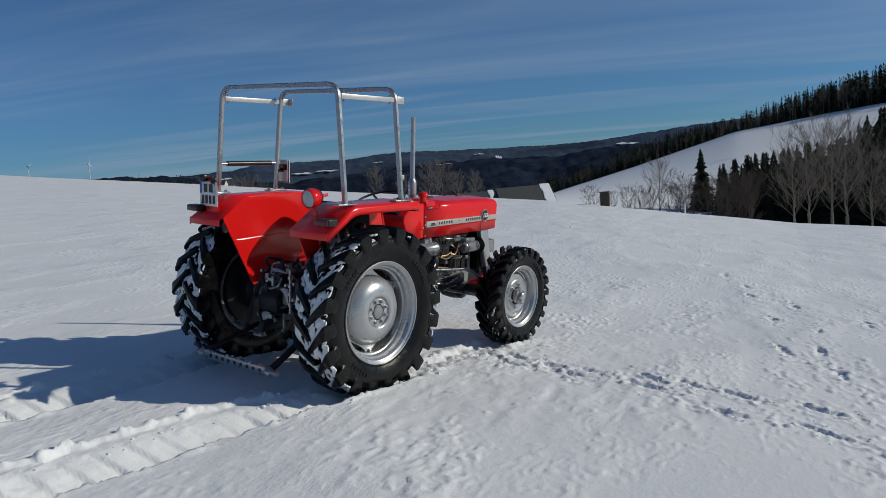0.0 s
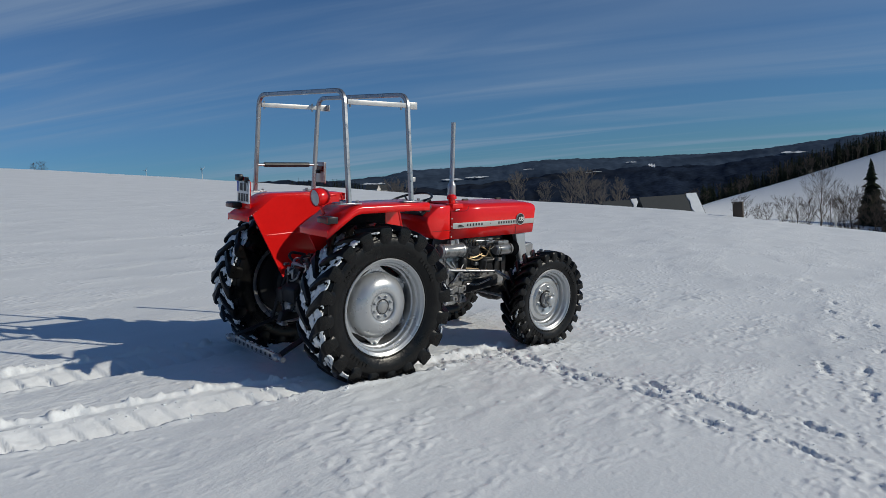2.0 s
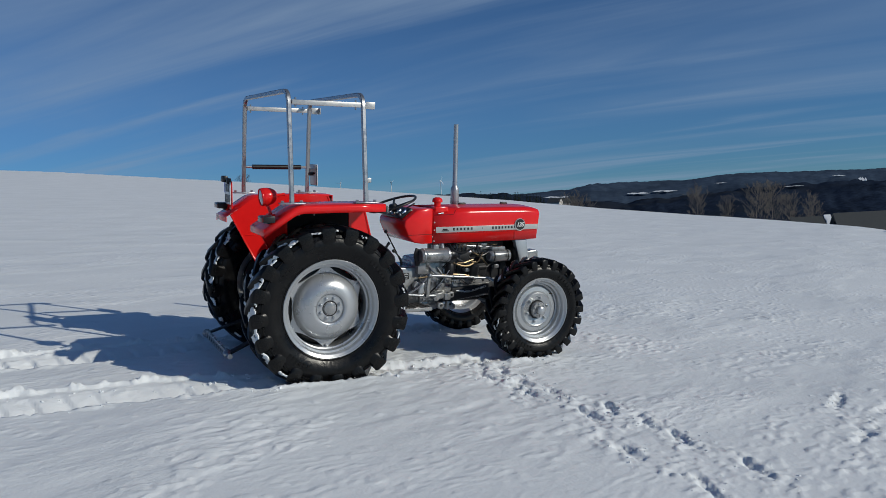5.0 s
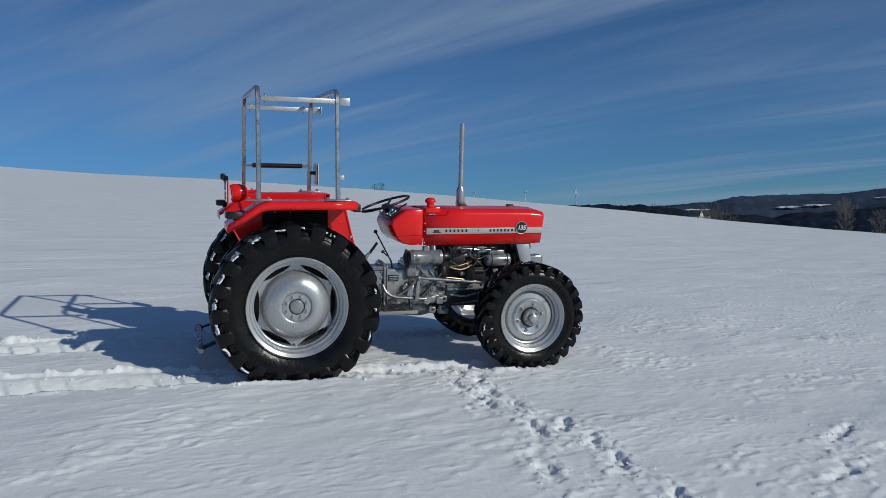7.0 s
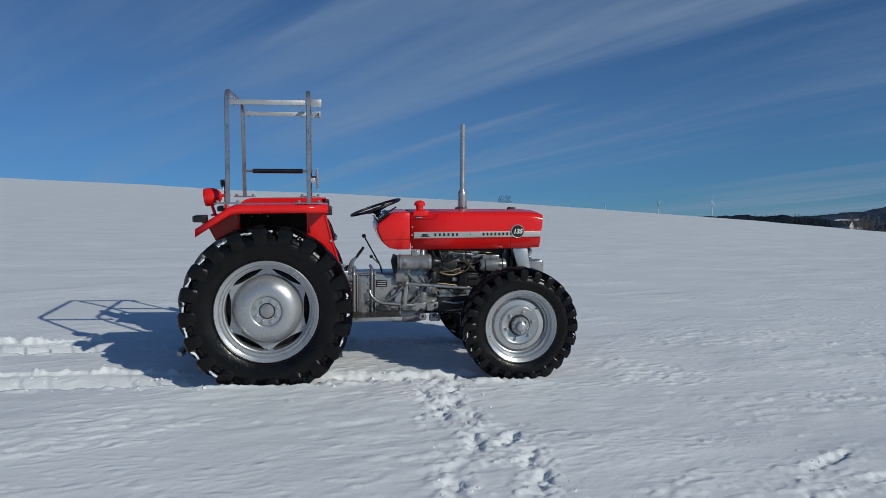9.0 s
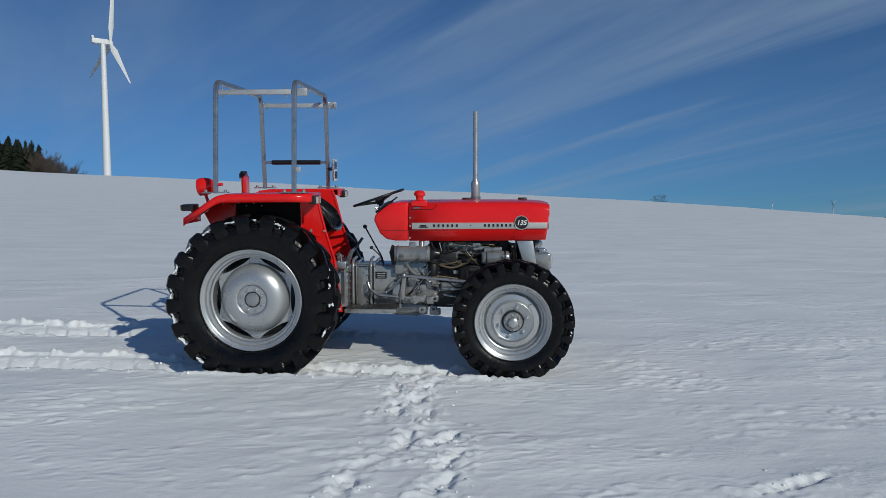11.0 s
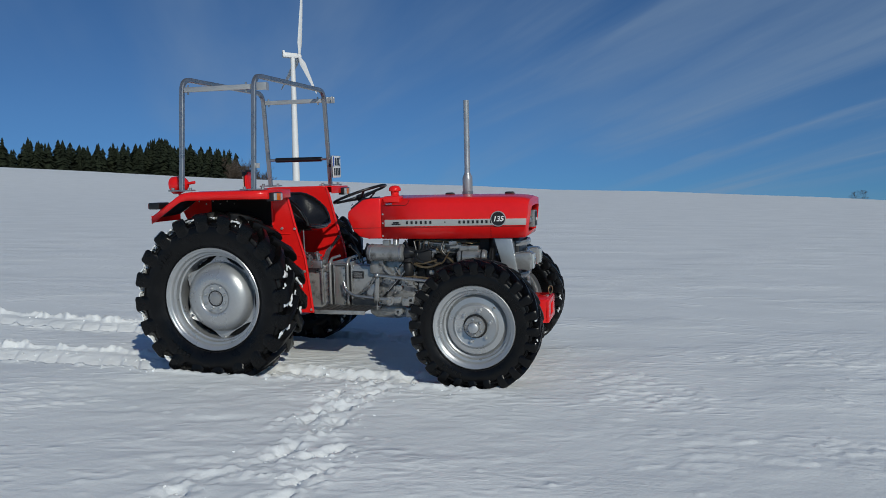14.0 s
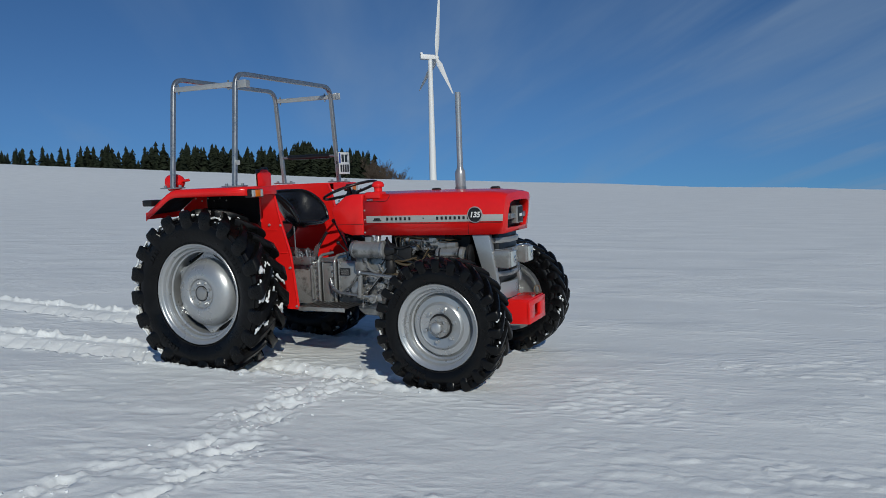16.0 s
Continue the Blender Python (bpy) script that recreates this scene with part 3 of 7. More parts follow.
def spruce_geometry(V, Fc, x, y, z, h, rng, fine=1.0, wide=1.0):
    """A spire of drooping needle fans round a thin trunk, appended to the lists V and Fc."""
    k = len(V)
    w = h * rng.uniform(0.10, 0.23) * wide
    tr = h * 0.012
    V += [(x - tr, y - tr, z), (x + tr, y - tr, z), (x, y + tr, z), (x, y, z + h)]
    Fc += [(k, k + 1, k + 3), (k + 1, k + 2, k + 3), (k + 2, k, k + 3)]
    tiers = int(17 * fine)
    for t in range(tiers):
        f = t / tiers
        zt = z + h * (0.10 + 0.88 * f)
        reach = w * (1 - f) ** 0.8 * rng.uniform(0.6, 1.15) + h * 0.010
        n_ = max(3, int((9 - 5 * f) * fine))
        ph = rng.uniform(0, 6.3)
        for i in range(n_):
            an = ph + 6.283 * i / n_ + rng.uniform(-0.3, 0.3)
            rr_ = reach * rng.uniform(0.45, 1.25)
            c_, s_ = math.cos(an), math.sin(an)
            dz = rr_ * rng.uniform(0.25, 0.6)
            b_ = rr_ * 0.34
            k = len(V)
            top = zt + h * 0.045
            V += [(x, y, top), (x + c_ * rr_ * 0.6 - s_ * b_, y + s_ * rr_ * 0.6 + c_ * b_, zt - dz * 0.55), (x + c_ * rr_, y + s_ * rr_, zt - dz), (x + c_ * rr_ * 0.6 + s_ * b_, y + s_ * rr_ * 0.6 - c_ * b_, zt - dz * 0.55), (x + c_ * rr_ * 0.35, y + s_ * rr_ * 0.35, zt - dz * 1.1)]
            Fc += [(k, k + 1, k + 2), (k, k + 2, k + 3), (k + 1, k + 4, k + 2), (k + 4, k + 3, k + 2)]


def bare_geometry(V, Fc, x, y, z, h, rng, limbs=20, spread=0.6, clear=0.18, lean=0.0, thick=1.0):
    """A leafless broadleaf tree: a trunk that tapers to the top, rising limbs, branches and fine twigs."""
    def stick(p, q, r0, r1, sides=3):
        d = (q - p).normalized()
        u = d.orthogonal().normalized()
        w_ = d.cross(u)
        k = len(V)
        for c_, rad in ((p, r0), (q, r1)):
            for i in range(sides):
                an = 6.2832 * i / sides
                V.append(tuple(c_ + u * rad * math.cos(an) + w_ * rad * math.sin(an)))
        for i in range(sides):
            Fc.append((k + i, k + (i + 1) % sides, k + sides + (i + 1) % sides, k + sides + i))

    def branch(p, d, ln, r, lev):
        """A bending branch with shoots along it."""
        n_ = 3 if lev else 2
        pts = [p]
        for i in range(n_):
            d = (d + Vector((rng.uniform(-0.22, 0.22), rng.uniform(-0.22, 0.22), rng.uniform(0.02, 0.28)))).normalized()
            pts.append(pts[-1] + d * ln / n_)
        for i in range(n_):
            stick(pts[i], pts[i + 1], r * (1 - 0.75 * i / n_), r * (1 - 0.75 * (i + 1) / n_), 4 if lev > 1 else 3)
        if lev:
            for i in range(rng.randint(5, 7) if lev > 1 else rng.randint(6, 9)):
                f = rng.uniform(0.25, 1.0) * n_
                a_ = min(int(f), n_ - 1)
                at = pts[a_].lerp(pts[a_ + 1], f - a_)
                an = rng.uniform(0, 6.28)
                nd = (d + Vector((math.cos(an), math.sin(an), rng.uniform(-0.1, 0.5))) * rng.uniform(0.5, 1.0)).normalized()
                branch(at, nd, ln * rng.uniform(0.38, 0.6), max(r * 0.40, h * 0.0009 * thick), lev - 1)

    base = Vector((x, y, z))
    pts = [base + Vector((lean * h * i / 8 + rng.uniform(-1, 1) * h * 0.012 * i / 8, rng.uniform(-1, 1) * h * 0.012, h * 0.92 * i / 8)) for i in range(9)]
    rad = [h * 0.0125 * (1 - 0.9 * i / 8) for i in range(9)]
    for i in range(8):
        stick(pts[i], pts[i + 1], rad[i], rad[i + 1], 6)
    for i in range(limbs):
        f = clear + (0.97 - clear) * (i + rng.random()) / limbs
        a_ = min(int(f * 8), 7)
        at = pts[a_].lerp(pts[a_ + 1], f * 8 - a_)
        an = i * 2.4 + rng.uniform(-0.5, 0.5)
        out = spread * rng.uniform(0.7, 1.25)
        d = Vector((math.cos(an) * out, math.sin(an) * out, rng.uniform(0.35, 0.80))).normalized()
        ln = h * 0.36 * math.sqrt(max(0.06, 1 - ((f - 0.42) / 0.60) ** 2)) * rng.uniform(0.7, 1.15)
        branch(at, d, ln, rad[a_] * 0.36, 2)


def mesh_from(name, V, Fc, material):
    me = bpy.data.meshes.new(name)
    me.from_pydata(V, [], Fc)
    me.materials.append(material)
    me.update()
    return me


def at_ground(x, y):
    return float(base_height(np.array([x]), np.array([y]))[0])


def at_far(x, y):
    dx, dy = x - FAR_EYE[0], y - FAR_EYE[1]
    return float(far_height(np.array([math.degrees(math.atan2(dy, dx))]), np.array([math.hypot(dx, dy)]))[0])


rng = random.Random(4)
# spruce wood along the crest, by the large wind turbine
CREST_EYE = (3.4, -5.9, 0.72)
TOPS = ((117.5, 6.2), (119.0, 7.3), (120.2, 7.75), (121.5, 8.0), (124.5, 8.35), (127, 7.95), (131.8, 8.15), (137, 7.85), (143.5, 7.45), (160, 7.5))
V, Fc = [], []
for i in range(430):
    az = rng.uniform(119.0, 158) if i > 40 else rng.uniform(119.2, 127)
    stand = noise.noise(Vector((az * 0.9, 2.0, 0)))
    if az > 136 and stand < -0.12 and rng.random() < 0.75:
        continue
    r = rng.uniform(240, 300)
    x, y = polar(az, r, CREST_EYE)
    z = at_ground(x, y) - 0.3
    top = CREST_EYE[2] + r * math.tan(radians(float(rim(az, TOPS)) + 0.12 + 0.35 * stand + rng.choice((-1.3, -0.8, -0.5, -0.35, -0.15, 0.1)) * rng.uniform(0.5, 1.1)))
    spruce_geometry(V, Fc, x, y, z, max(5, top - z), rng, 1.7, rng.uniform(1.0, 1.75))
wood = new("spruce_wood", mesh_from("spruce_wood", V, Fc, NEEDLE))
tagged(wood, "dense dark spruce wood standing along the snowy crest", "forest", kind="stuff")
V, Fc = [], []
for i in range(34):
    az = rng.uniform(116.6, 120.4)
    r = rng.uniform(245, 265)
    x, y = polar(az, r, CREST_EYE)
    z = at_ground(x, y)
    top = CREST_EYE[2] + r * math.tan(radians(float(np.interp(az, (116.6, 117.8, 120), (5.95, 6.55, 7.1))) + rng.uniform(-0.25, 0.05)))
    bare_geometry(V, Fc, x, y, z, (top - z) * 0.95, rng, 10, 0.7, 0.10, 0.0, 2.6)
tagged(new("bare_copse", mesh_from("bare_copse", V, Fc, TWIG)), "leafless brown broadleaf copse at the end of the wood", "forest", kind="stuff")
# forest on the ridge above the far pasture
PV, PF = [], []
TOPS2 = ((8, 4.5), (9.3, 4.2), (13, 3.3), (14.7, 2.9), (18.2, 1.75), (21.9, 1.15), (25, 0.3), (28, -0.7), (31, -1.3))
V, Fc = [], []
for i in range(980):
    az = rng.uniform(-6, 31)
    r = rng.uniform(432, 540)
    x, y = polar(az, r)
    z = at_far(x, y) - 1
    lift = float(rim(az, TOPS2)) + rng.choice((-0.9, -0.5, -0.3, -0.15, 0.05, 0.2)) * rng.uniform(0.4, 1.0)
    spruce_geometry(V, Fc, x, y, z, max(7, FAR_EYE[2] + r * math.tan(radians(lift)) - z), rng, 0.8)
rng2 = random.Random(9)
for i in range(60):
    # bare stems showing at the wood's sunny edge
    az = rng2.uniform(7.5, 24)
    x, y = polar(az, rng2.uniform(424, 436))
    z = at_far(x, y) - 1
    h = 432 * math.tan(radians(float(rim(az, TOPS2)) - float(rim(az, SLOPE)))) * rng2.uniform(0.5, 0.95)
    k, w_ = len(PV), 0.15
    PV += [(x - w_, y, z), (x + w_, y, z), (x, y + w_, z), (x + rng2.uniform(-0.4, 0.4), y, z + h)]
    PF += [(k, k + 1, k + 3), (k + 1, k + 2, k + 3), (k + 2, k, k + 3)]
tagged(new("pale_stems", mesh_from("pale_stems", PV, PF, TWIG)), "pale bare stems along the sunny edge of the ridge forest", "forest", kind="stuff")
PV, PF = [], []
for i in range(150):
    az = rng2.uniform(4, 32)
    r = rng2.uniform(420, 452)
    x, y = polar(az, r)
    z = at_far(x, y) - 1
    h = 430 * math.tan(radians(float(rim(az, TOPS2)) - float(rim(az, SLOPE)))) * rng2.uniform(0.45, 0.98)
    bare_geometry(PV, PF, x, y, z, max(6, h), rng2, 6, 0.45, 0.35, 0.0, 3.2)
tagged(new("forest_edge_trees", mesh_from("forest_edge_trees", PV, PF, TWIG)), "leafless brown trees along the ridge forest's edge", "forest", kind="stuff")
tagged(new("ridge_forest", mesh_from("ridge_forest", V, Fc, NEEDLE)), "dark spruce forest along the ridge above a snowy pasture", "forest", kind="stuff")
# dark conifer wood at the foot of the pasture
V, Fc = [], []
for i in range(230):
    az = rng.uniform(-4, 19.4)
    r = rng.uniform(150, 190)
    x, y = polar(az, r)
    z = at_far(x, y)
    lift = float(np.interp(az, (-4, 8, 9.8, 11.0, 12.5, 14, 16.0, 17.5, 19.4), (1.6, 1.6, 1.7, 0.8, -0.3, -0.2, -0.6, -0.7, -1.3))) - rng.choice((0.0, 0.2, 0.5, 0.9, 1.5))
    spruce_geometry(V, Fc, x, y, z, max(5, FAR_EYE[2] + r * math.tan(radians(lift)) - z), rng, 1.2, 1.45)
tagged(new("valley_spruces", mesh_from("valley_spruces", V, Fc, NEEDLE)), "dark spruces packed at the foot of the slope", "forest", kind="stuff")
# far row of spruces past the field
V, Fc = [], []
for i in range(90):
    az = rng.uniform(54.5, 61.5)
    r = rng.uniform(560, 640)
    x, y = polar(az, r)
    lift = float(np.interp(az, (54.5, 56, 58.5, 59.2, 60, 61.5), (0.55, 0.95, 1.05, 1.25, 0.95, 0.85))) + rng.choice((-0.35, -0.2, -0.1, 0.0))
    z = FAR_EYE[2] + r * math.tan(radians(-0.4))
    spruce_geometry(V, Fc, x, y, z, FAR_EYE[2] + r * math.tan(radians(lift)) - z, rng, 0.6)
tagged(new("far_spruces", mesh_from("far_spruces", V, Fc, NEEDLE)), "distant row of dark spruces past the field", "forest", kind="stuff")


def single_spruce(az, r, top):
    x, y = polar(az, r)
    z = at_far(x, y)
    h = FAR_EYE[2] + r * math.tan(radians(top)) - z
    V, Fc = [], []
    spruce_geometry(V, Fc, 0, 0, 0, h, rng, 2.2, 1.8)
    ob = empty("spruce_tree", Matrix.Translation((x, y, z)))
    tagged(ob, "tall dark green spruce standing alone before the snowy slope", "tree")
    part("crown", mesh_from("crown", V, Fc, NEEDLE), None, ob)
    part("trunk", rod(B(), (0, 0, -0.5), (0, 0, h * 0.9), h * 0.014, 0.01, 8), BARK, ob)


single_spruce(20.5, 170, -0.15)
single_spruce(15.4, 150, -1.2)


def bare_tree(az, r, top, label, lean=0.0, limbs=20, spread=0.6, clear=0.2, wood=TWIG, thick=1.0):
    x, y = polar(az, r)
    z = at_far(x, y) - 0.3
    h = FAR_EYE[2] + r * math.tan(radians(top)) - z
    ob = empty("bare_tree", Matrix.Translation((x, y, z)))
    tagged(ob, label, "tree", group="leafless trees")
    V, Fc = [], []
    bare_geometry(V, Fc, 0, 0, 0, h, rng, limbs, spread, clear, lean, thick)
    part("crown", mesh_from("crown", V, Fc, wood), None, ob)
    part("trunk", rod(B(), (0, 0, -0.6), (lean * h * clear, 0, h * clear), h * 0.0145, h * 0.0125, 8), BARK, ob)


for az, r, top in ((23.4, 140, -0.75), (18.9, 140, -2.1), (17.4, 135, -2.2), (13.9, 128, 0.55), (12.6, 128, 0.75), (11.7, 126, 0.1), (14.8, 132, -0.8), (10.3, 126, -1.2), (8.6, 128, -1.0)):
    bare_tree(az, r, top, "leafless grey-brown broadleaf tree at the foot of the slope", rng.uniform(-0.08, 0.08), 30, 0.70, 0.24, BARK if top > -1.3 else TWIG)
for az, r, top in ((43.2, 118, 0.35), (41.3, 118, -0.35), (39.5, 118, 0.22), (38.5, 122, 0.35), (37.4, 122, -0.5), (36.2, 124, -0.6), (28.1, 120, -2.2), (25.6, 118, -2.4), (26.6, 122, -2.7), (24.7, 120, -2.5), (22.0, 122, -2.5), (21.2, 120, -2.6), (20.2, 120, -2.5), (19.5, 122, -2.7), (52.5, 300, 0.35), (51.8, 300, 0.1), (22.8, 130, -2.4), (21.6, 128, -2.0), (19.0, 126, -2.2), (18.2, 124, -2.5), (17.6, 128, -2.0), (24.1, 128, -2.6), (27.2, 126, -2.9), (8.9, 124, -1.6)):
    bare_tree(az, r, top, "bushy leafless brown tree beyond the field's edge", rng.uniform(-0.1, 0.1), 27, 0.85, 0.06, BARK if az > 35 else TWIG, 2.2 if az > 35 else 1.5)
for az, h in ((76.55, 4.2), (76.05, 5.2)):
    x, y = polar(az, 300, (-0.5, -6.6, 0.95))
    top = 0.95 + 300 * math.tan(radians(3.24 if h > 5 else 3.14))
    V, Fc = [], []
    bare_geometry(V, Fc, 0, 0, 0, h, rng, 22, 1.1, 0.04, 0.0, 2.0)
    ob = new("bush", mesh_from("bush", V, Fc, TWIG))
    ob.matrix_world = Matrix.Translation((x, y, top - h))
    tagged(ob, "small leafless bush beyond the crest of the snow field", "bush", group="bushes on the crest")

# ---- buildings, post, wind turbines ----


def house(name, az, r, top, width, depth_, wall_h, roof_h, turn, label, eye=FAR_EYE, wall=PLASTER, roof=ROOF):
    x, y = polar(az, r, eye)
    z = eye[2] + r * math.tan(radians(top)) - wall_h - roof_h
    ob = empty(name, Matrix.Translation((x, y, z)) @ Matrix.Rotation(radians(turn), 4, "Z"))
    tagged(ob, label, "building")
    w, d = width / 2, depth_ / 2
    bm = prism(B(), [(-d, -4), (d, -4), (d, wall_h), (0, wall_h + roof_h - 0.15), (-d, wall_h)], -w, w)
    part("wall", bm, wall, ob, smooth=0)
    for s in (-1, 1):
        bm = B()
        p = [bm.verts.new(q) for q in ((s * (d + 0.5), -w - 0.6, wall_h - 0.25), (s * (d + 0.5), w + 0.6, wall_h - 0.25), (0, w + 0.6, wall_h + roof_h), (0, -w - 0.6, wall_h + roof_h))]
        r_ = bmesh.ops.extrude_face_region(bm, geom=[bm.faces.new(p)])
        bmesh.ops.translate(bm, verts=[v for v in r_["geom"] if isinstance(v, bmesh.types.BMVert)], vec=(0, 0, 0.22))
        part("roof", bm, roof, ob, smooth=0)
    for s in (-1, 1):
        for k in (-0.5, 0.5):
            part("window", box(B(), (k * d, s * (w + 0.02), wall_h * 0.55), (0.9, 0.08, 1.1)), BLACK, ob)
    return ob




def barn(az, r, top, width, depth_, wall_h, roof_h, turn, strip, label):
    """A barn whose roof carries a strip of old snow along its verge."""
    ob = house("barn", az, r, top, width, depth_, wall_h, roof_h, turn, label)
    w, d = width / 2, depth_ / 2
    bm = B()
    e_ = d + 0.5
    k = (roof_h + 0.25) / e_
    rows = []
    for i in range(9):
        f = i / 8
        x = -e_ * f * 0.99
        inner = -w - 0.35 + strip * (1 + 0.10 * math.sin(i * 2.1))
        z = wall_h + roof_h - k * e_ * f * 0.99 + 0.24
        rows.append([bm.verts.new((x, -w - 0.5, z)), bm.verts.new((x, -w - 0.5, z + 0.09)), bm.verts.new((x, inner, z + 0.09)), bm.verts.new((x, inner + 0.05, z))])
    for a_, b_ in zip(rows, rows[1:]):
        for i in range(3):
            bm.faces.new((a_[i], a_[i + 1], b_[i + 1], b_[i]))
    bm.faces.new(rows[0])
    bm.faces.new(rows[-1])
    part("roof_snow", bm, SNOW, ob, "strip of old snow along the roof's edge")


barn(32.8, 105, -1.95, 6.3, 6.6, 2.4, 3.4, 53.6, 1.15, "long barn with dark grey roof and a snowy verge")
barn(36.1, 108, -2.10, 3.6, 5.0, 2.0, 2.4, 53.6, 0.6, "low dark-roofed annexe behind the crest of the field")
house("farmhouse", 18.6, 300, -1.05, 9.0, 8.0, 2.4, 2.6, 20, "small farmhouse with snow on its roof among trees", roof=SNOW)
house("farmhouse", 53.9, 900, 0.30, 14, 10, 5, 5, 30, "distant village house below the wooded hill")
house("farmhouse", 53.3, 910, 0.22, 12, 10, 5, 5, 60, "distant village house below the wooded hill")

px, py = polar(27.4, 34.5)
pz = at_ground(px, py)
post = empty("wooden_box", Matrix.Translation((px, py, pz)) @ Matrix.Rotation(radians(22), 4, "Z"))
tagged(post, "weathered brown wooden box standing at the field's edge", "box")
for i in range(3):
    part("board", box(B(), (-0.12 + 0.135 * i - 0.015, -0.19, 0.26), (0.130, 0.03, 0.62), 0.006), BOARD, post)
for s in (-1, 1):
    part("side_panel", box(B(), (s * 0.19, 0, 0.26), (0.028, 0.34, 0.60), 0.006), BOARD, post)
part("top", box(B(), (0, 0, 0.585), (0.44, 0.42, 0.035), 0.008), BOARD, post)
rodm = part("marker_pole", rod(B(), (0, 0, -0.6), (0, 0, 2.6), 0.06, 0.05, 8), PLASTER)
rodm.matrix_world = Matrix.Translation((*polar(21.9, 48), at_ground(*polar(21.9, 48)) - 0.4))
tagged(rodm, "thin pale pole standing at the field's edge", "pole")


def blade_mesh(ln, chord):
    bm = B()
    rings = []
    for t, c_, th in ((0, 0.45, 0.45), (0.06, 0.5, 0.42), (0.2, 1.0, 0.22), (0.45, 0.72, 0.13), (0.75, 0.45, 0.08), (0.97, 0.22, 0.04), (1.0, 0.06, 0.02)):
        tw = radians(28 * (1 - t))
        ring = []
        for i in range(8):
            an = 6.2832 * i / 8
            u, v = math.cos(an) * chord * c_ * 0.5, math.sin(an) * chord * th * 0.5
            ring.append(bm.verts.new((u * math.cos(tw) - v * math.sin(tw), u * math.sin(tw) + v * math.cos(tw), ln * t)))
        rings.append(ring)
    for a_, b_ in zip(rings, rings[1:]):
        for i in range(8):
            bm.faces.new((a_[i], a_[(i + 1) % 8], b_[(i + 1) % 8], b_[i]))
    bm.faces.new(rings[-1])
    return finish("blade", bm, TOWER)


def turbine(az, r, hub, drop, base_r, blade, yaw, spin, label, eye=FAR_EYE):
    x, y = polar(az, r, eye)
    zh = eye[2] + r * math.tan(radians(hub))
    z0 = zh - drop
    ob = empty("wind_turbine", Matrix.Translation((x, y, z0)))
    tagged(ob, label, "wind turbine", group="wind turbines")
    part("tower", rod(B(), (0, 0, 0), (0, 0, drop - base_r * 0.5), base_r, base_r * 0.52, 24), TOWER, ob)
    turn = Matrix.Translation((0, 0, drop)) @ Matrix.Rotation(radians(yaw), 4, "Z")
    k = base_r / 2.1
    bm = box(B(), (-1.4 * k, 0, 0.1 * k), (7.6 * k, 2.5 * k, 2.5 * k), 0.5 * k, turn)
    box(bm, (-4.6 * k, 0, 1.8 * k), (1.2 * k, 1.6 * k, 1.2 * k), 0.3 * k, turn)
    part("nacelle", bm, TOWER, ob)
    part("rotor_hub", ball(B(), turn @ Vector((3.4 * k, 0, 0)), 1.25 * k), TOWER, ob)
    me = blade_mesh(blade, blade * 0.085)
    for i in range(3):
        b_ = new("blade", me)
        b_.parent = ob
        b_.matrix_local = turn @ Matrix.Translation((3.4 * k, 0, 0)) @ Matrix.Rotation(radians(spin + 120 * i), 4, "X")


turbine(114.95, 420, 14.2, 92, 2.2, 36, 42, 13, "tall white wind turbine behind the crest of the field", CREST_EYE)
turbine(62.05, 1500, 2.02, 60, 0.9, 11, 20, 20, "distant slim white wind turbine on the horizon")
turbine(65.6, 1500, 2.12, 60, 0.9, 10, -60, 60, "distant slim white wind turbine on the horizon")
turbine(69.2, 1500, 2.25, 60, 0.9, 9, 100, 35, "distant slim white wind turbine on the horizon")

# ---- the tractor ----
tractor = empty("tractor", pose(0, 0, 0, 5.77, 2.02, 0))
tagged(tractor, "restored red tractor with silver wheels and roll frame standing in snow", "tractor")


def tp(name, bm, material, label="", parent=None, smooth=40):
    return part(name, bm, material, parent or tractor, label, smooth)


def wheel_axes(side):
    """z of the turned profile points outward from the tractor."""
    return Matrix.Rotation(radians(90 if side < 0 else -90), 4, "X")


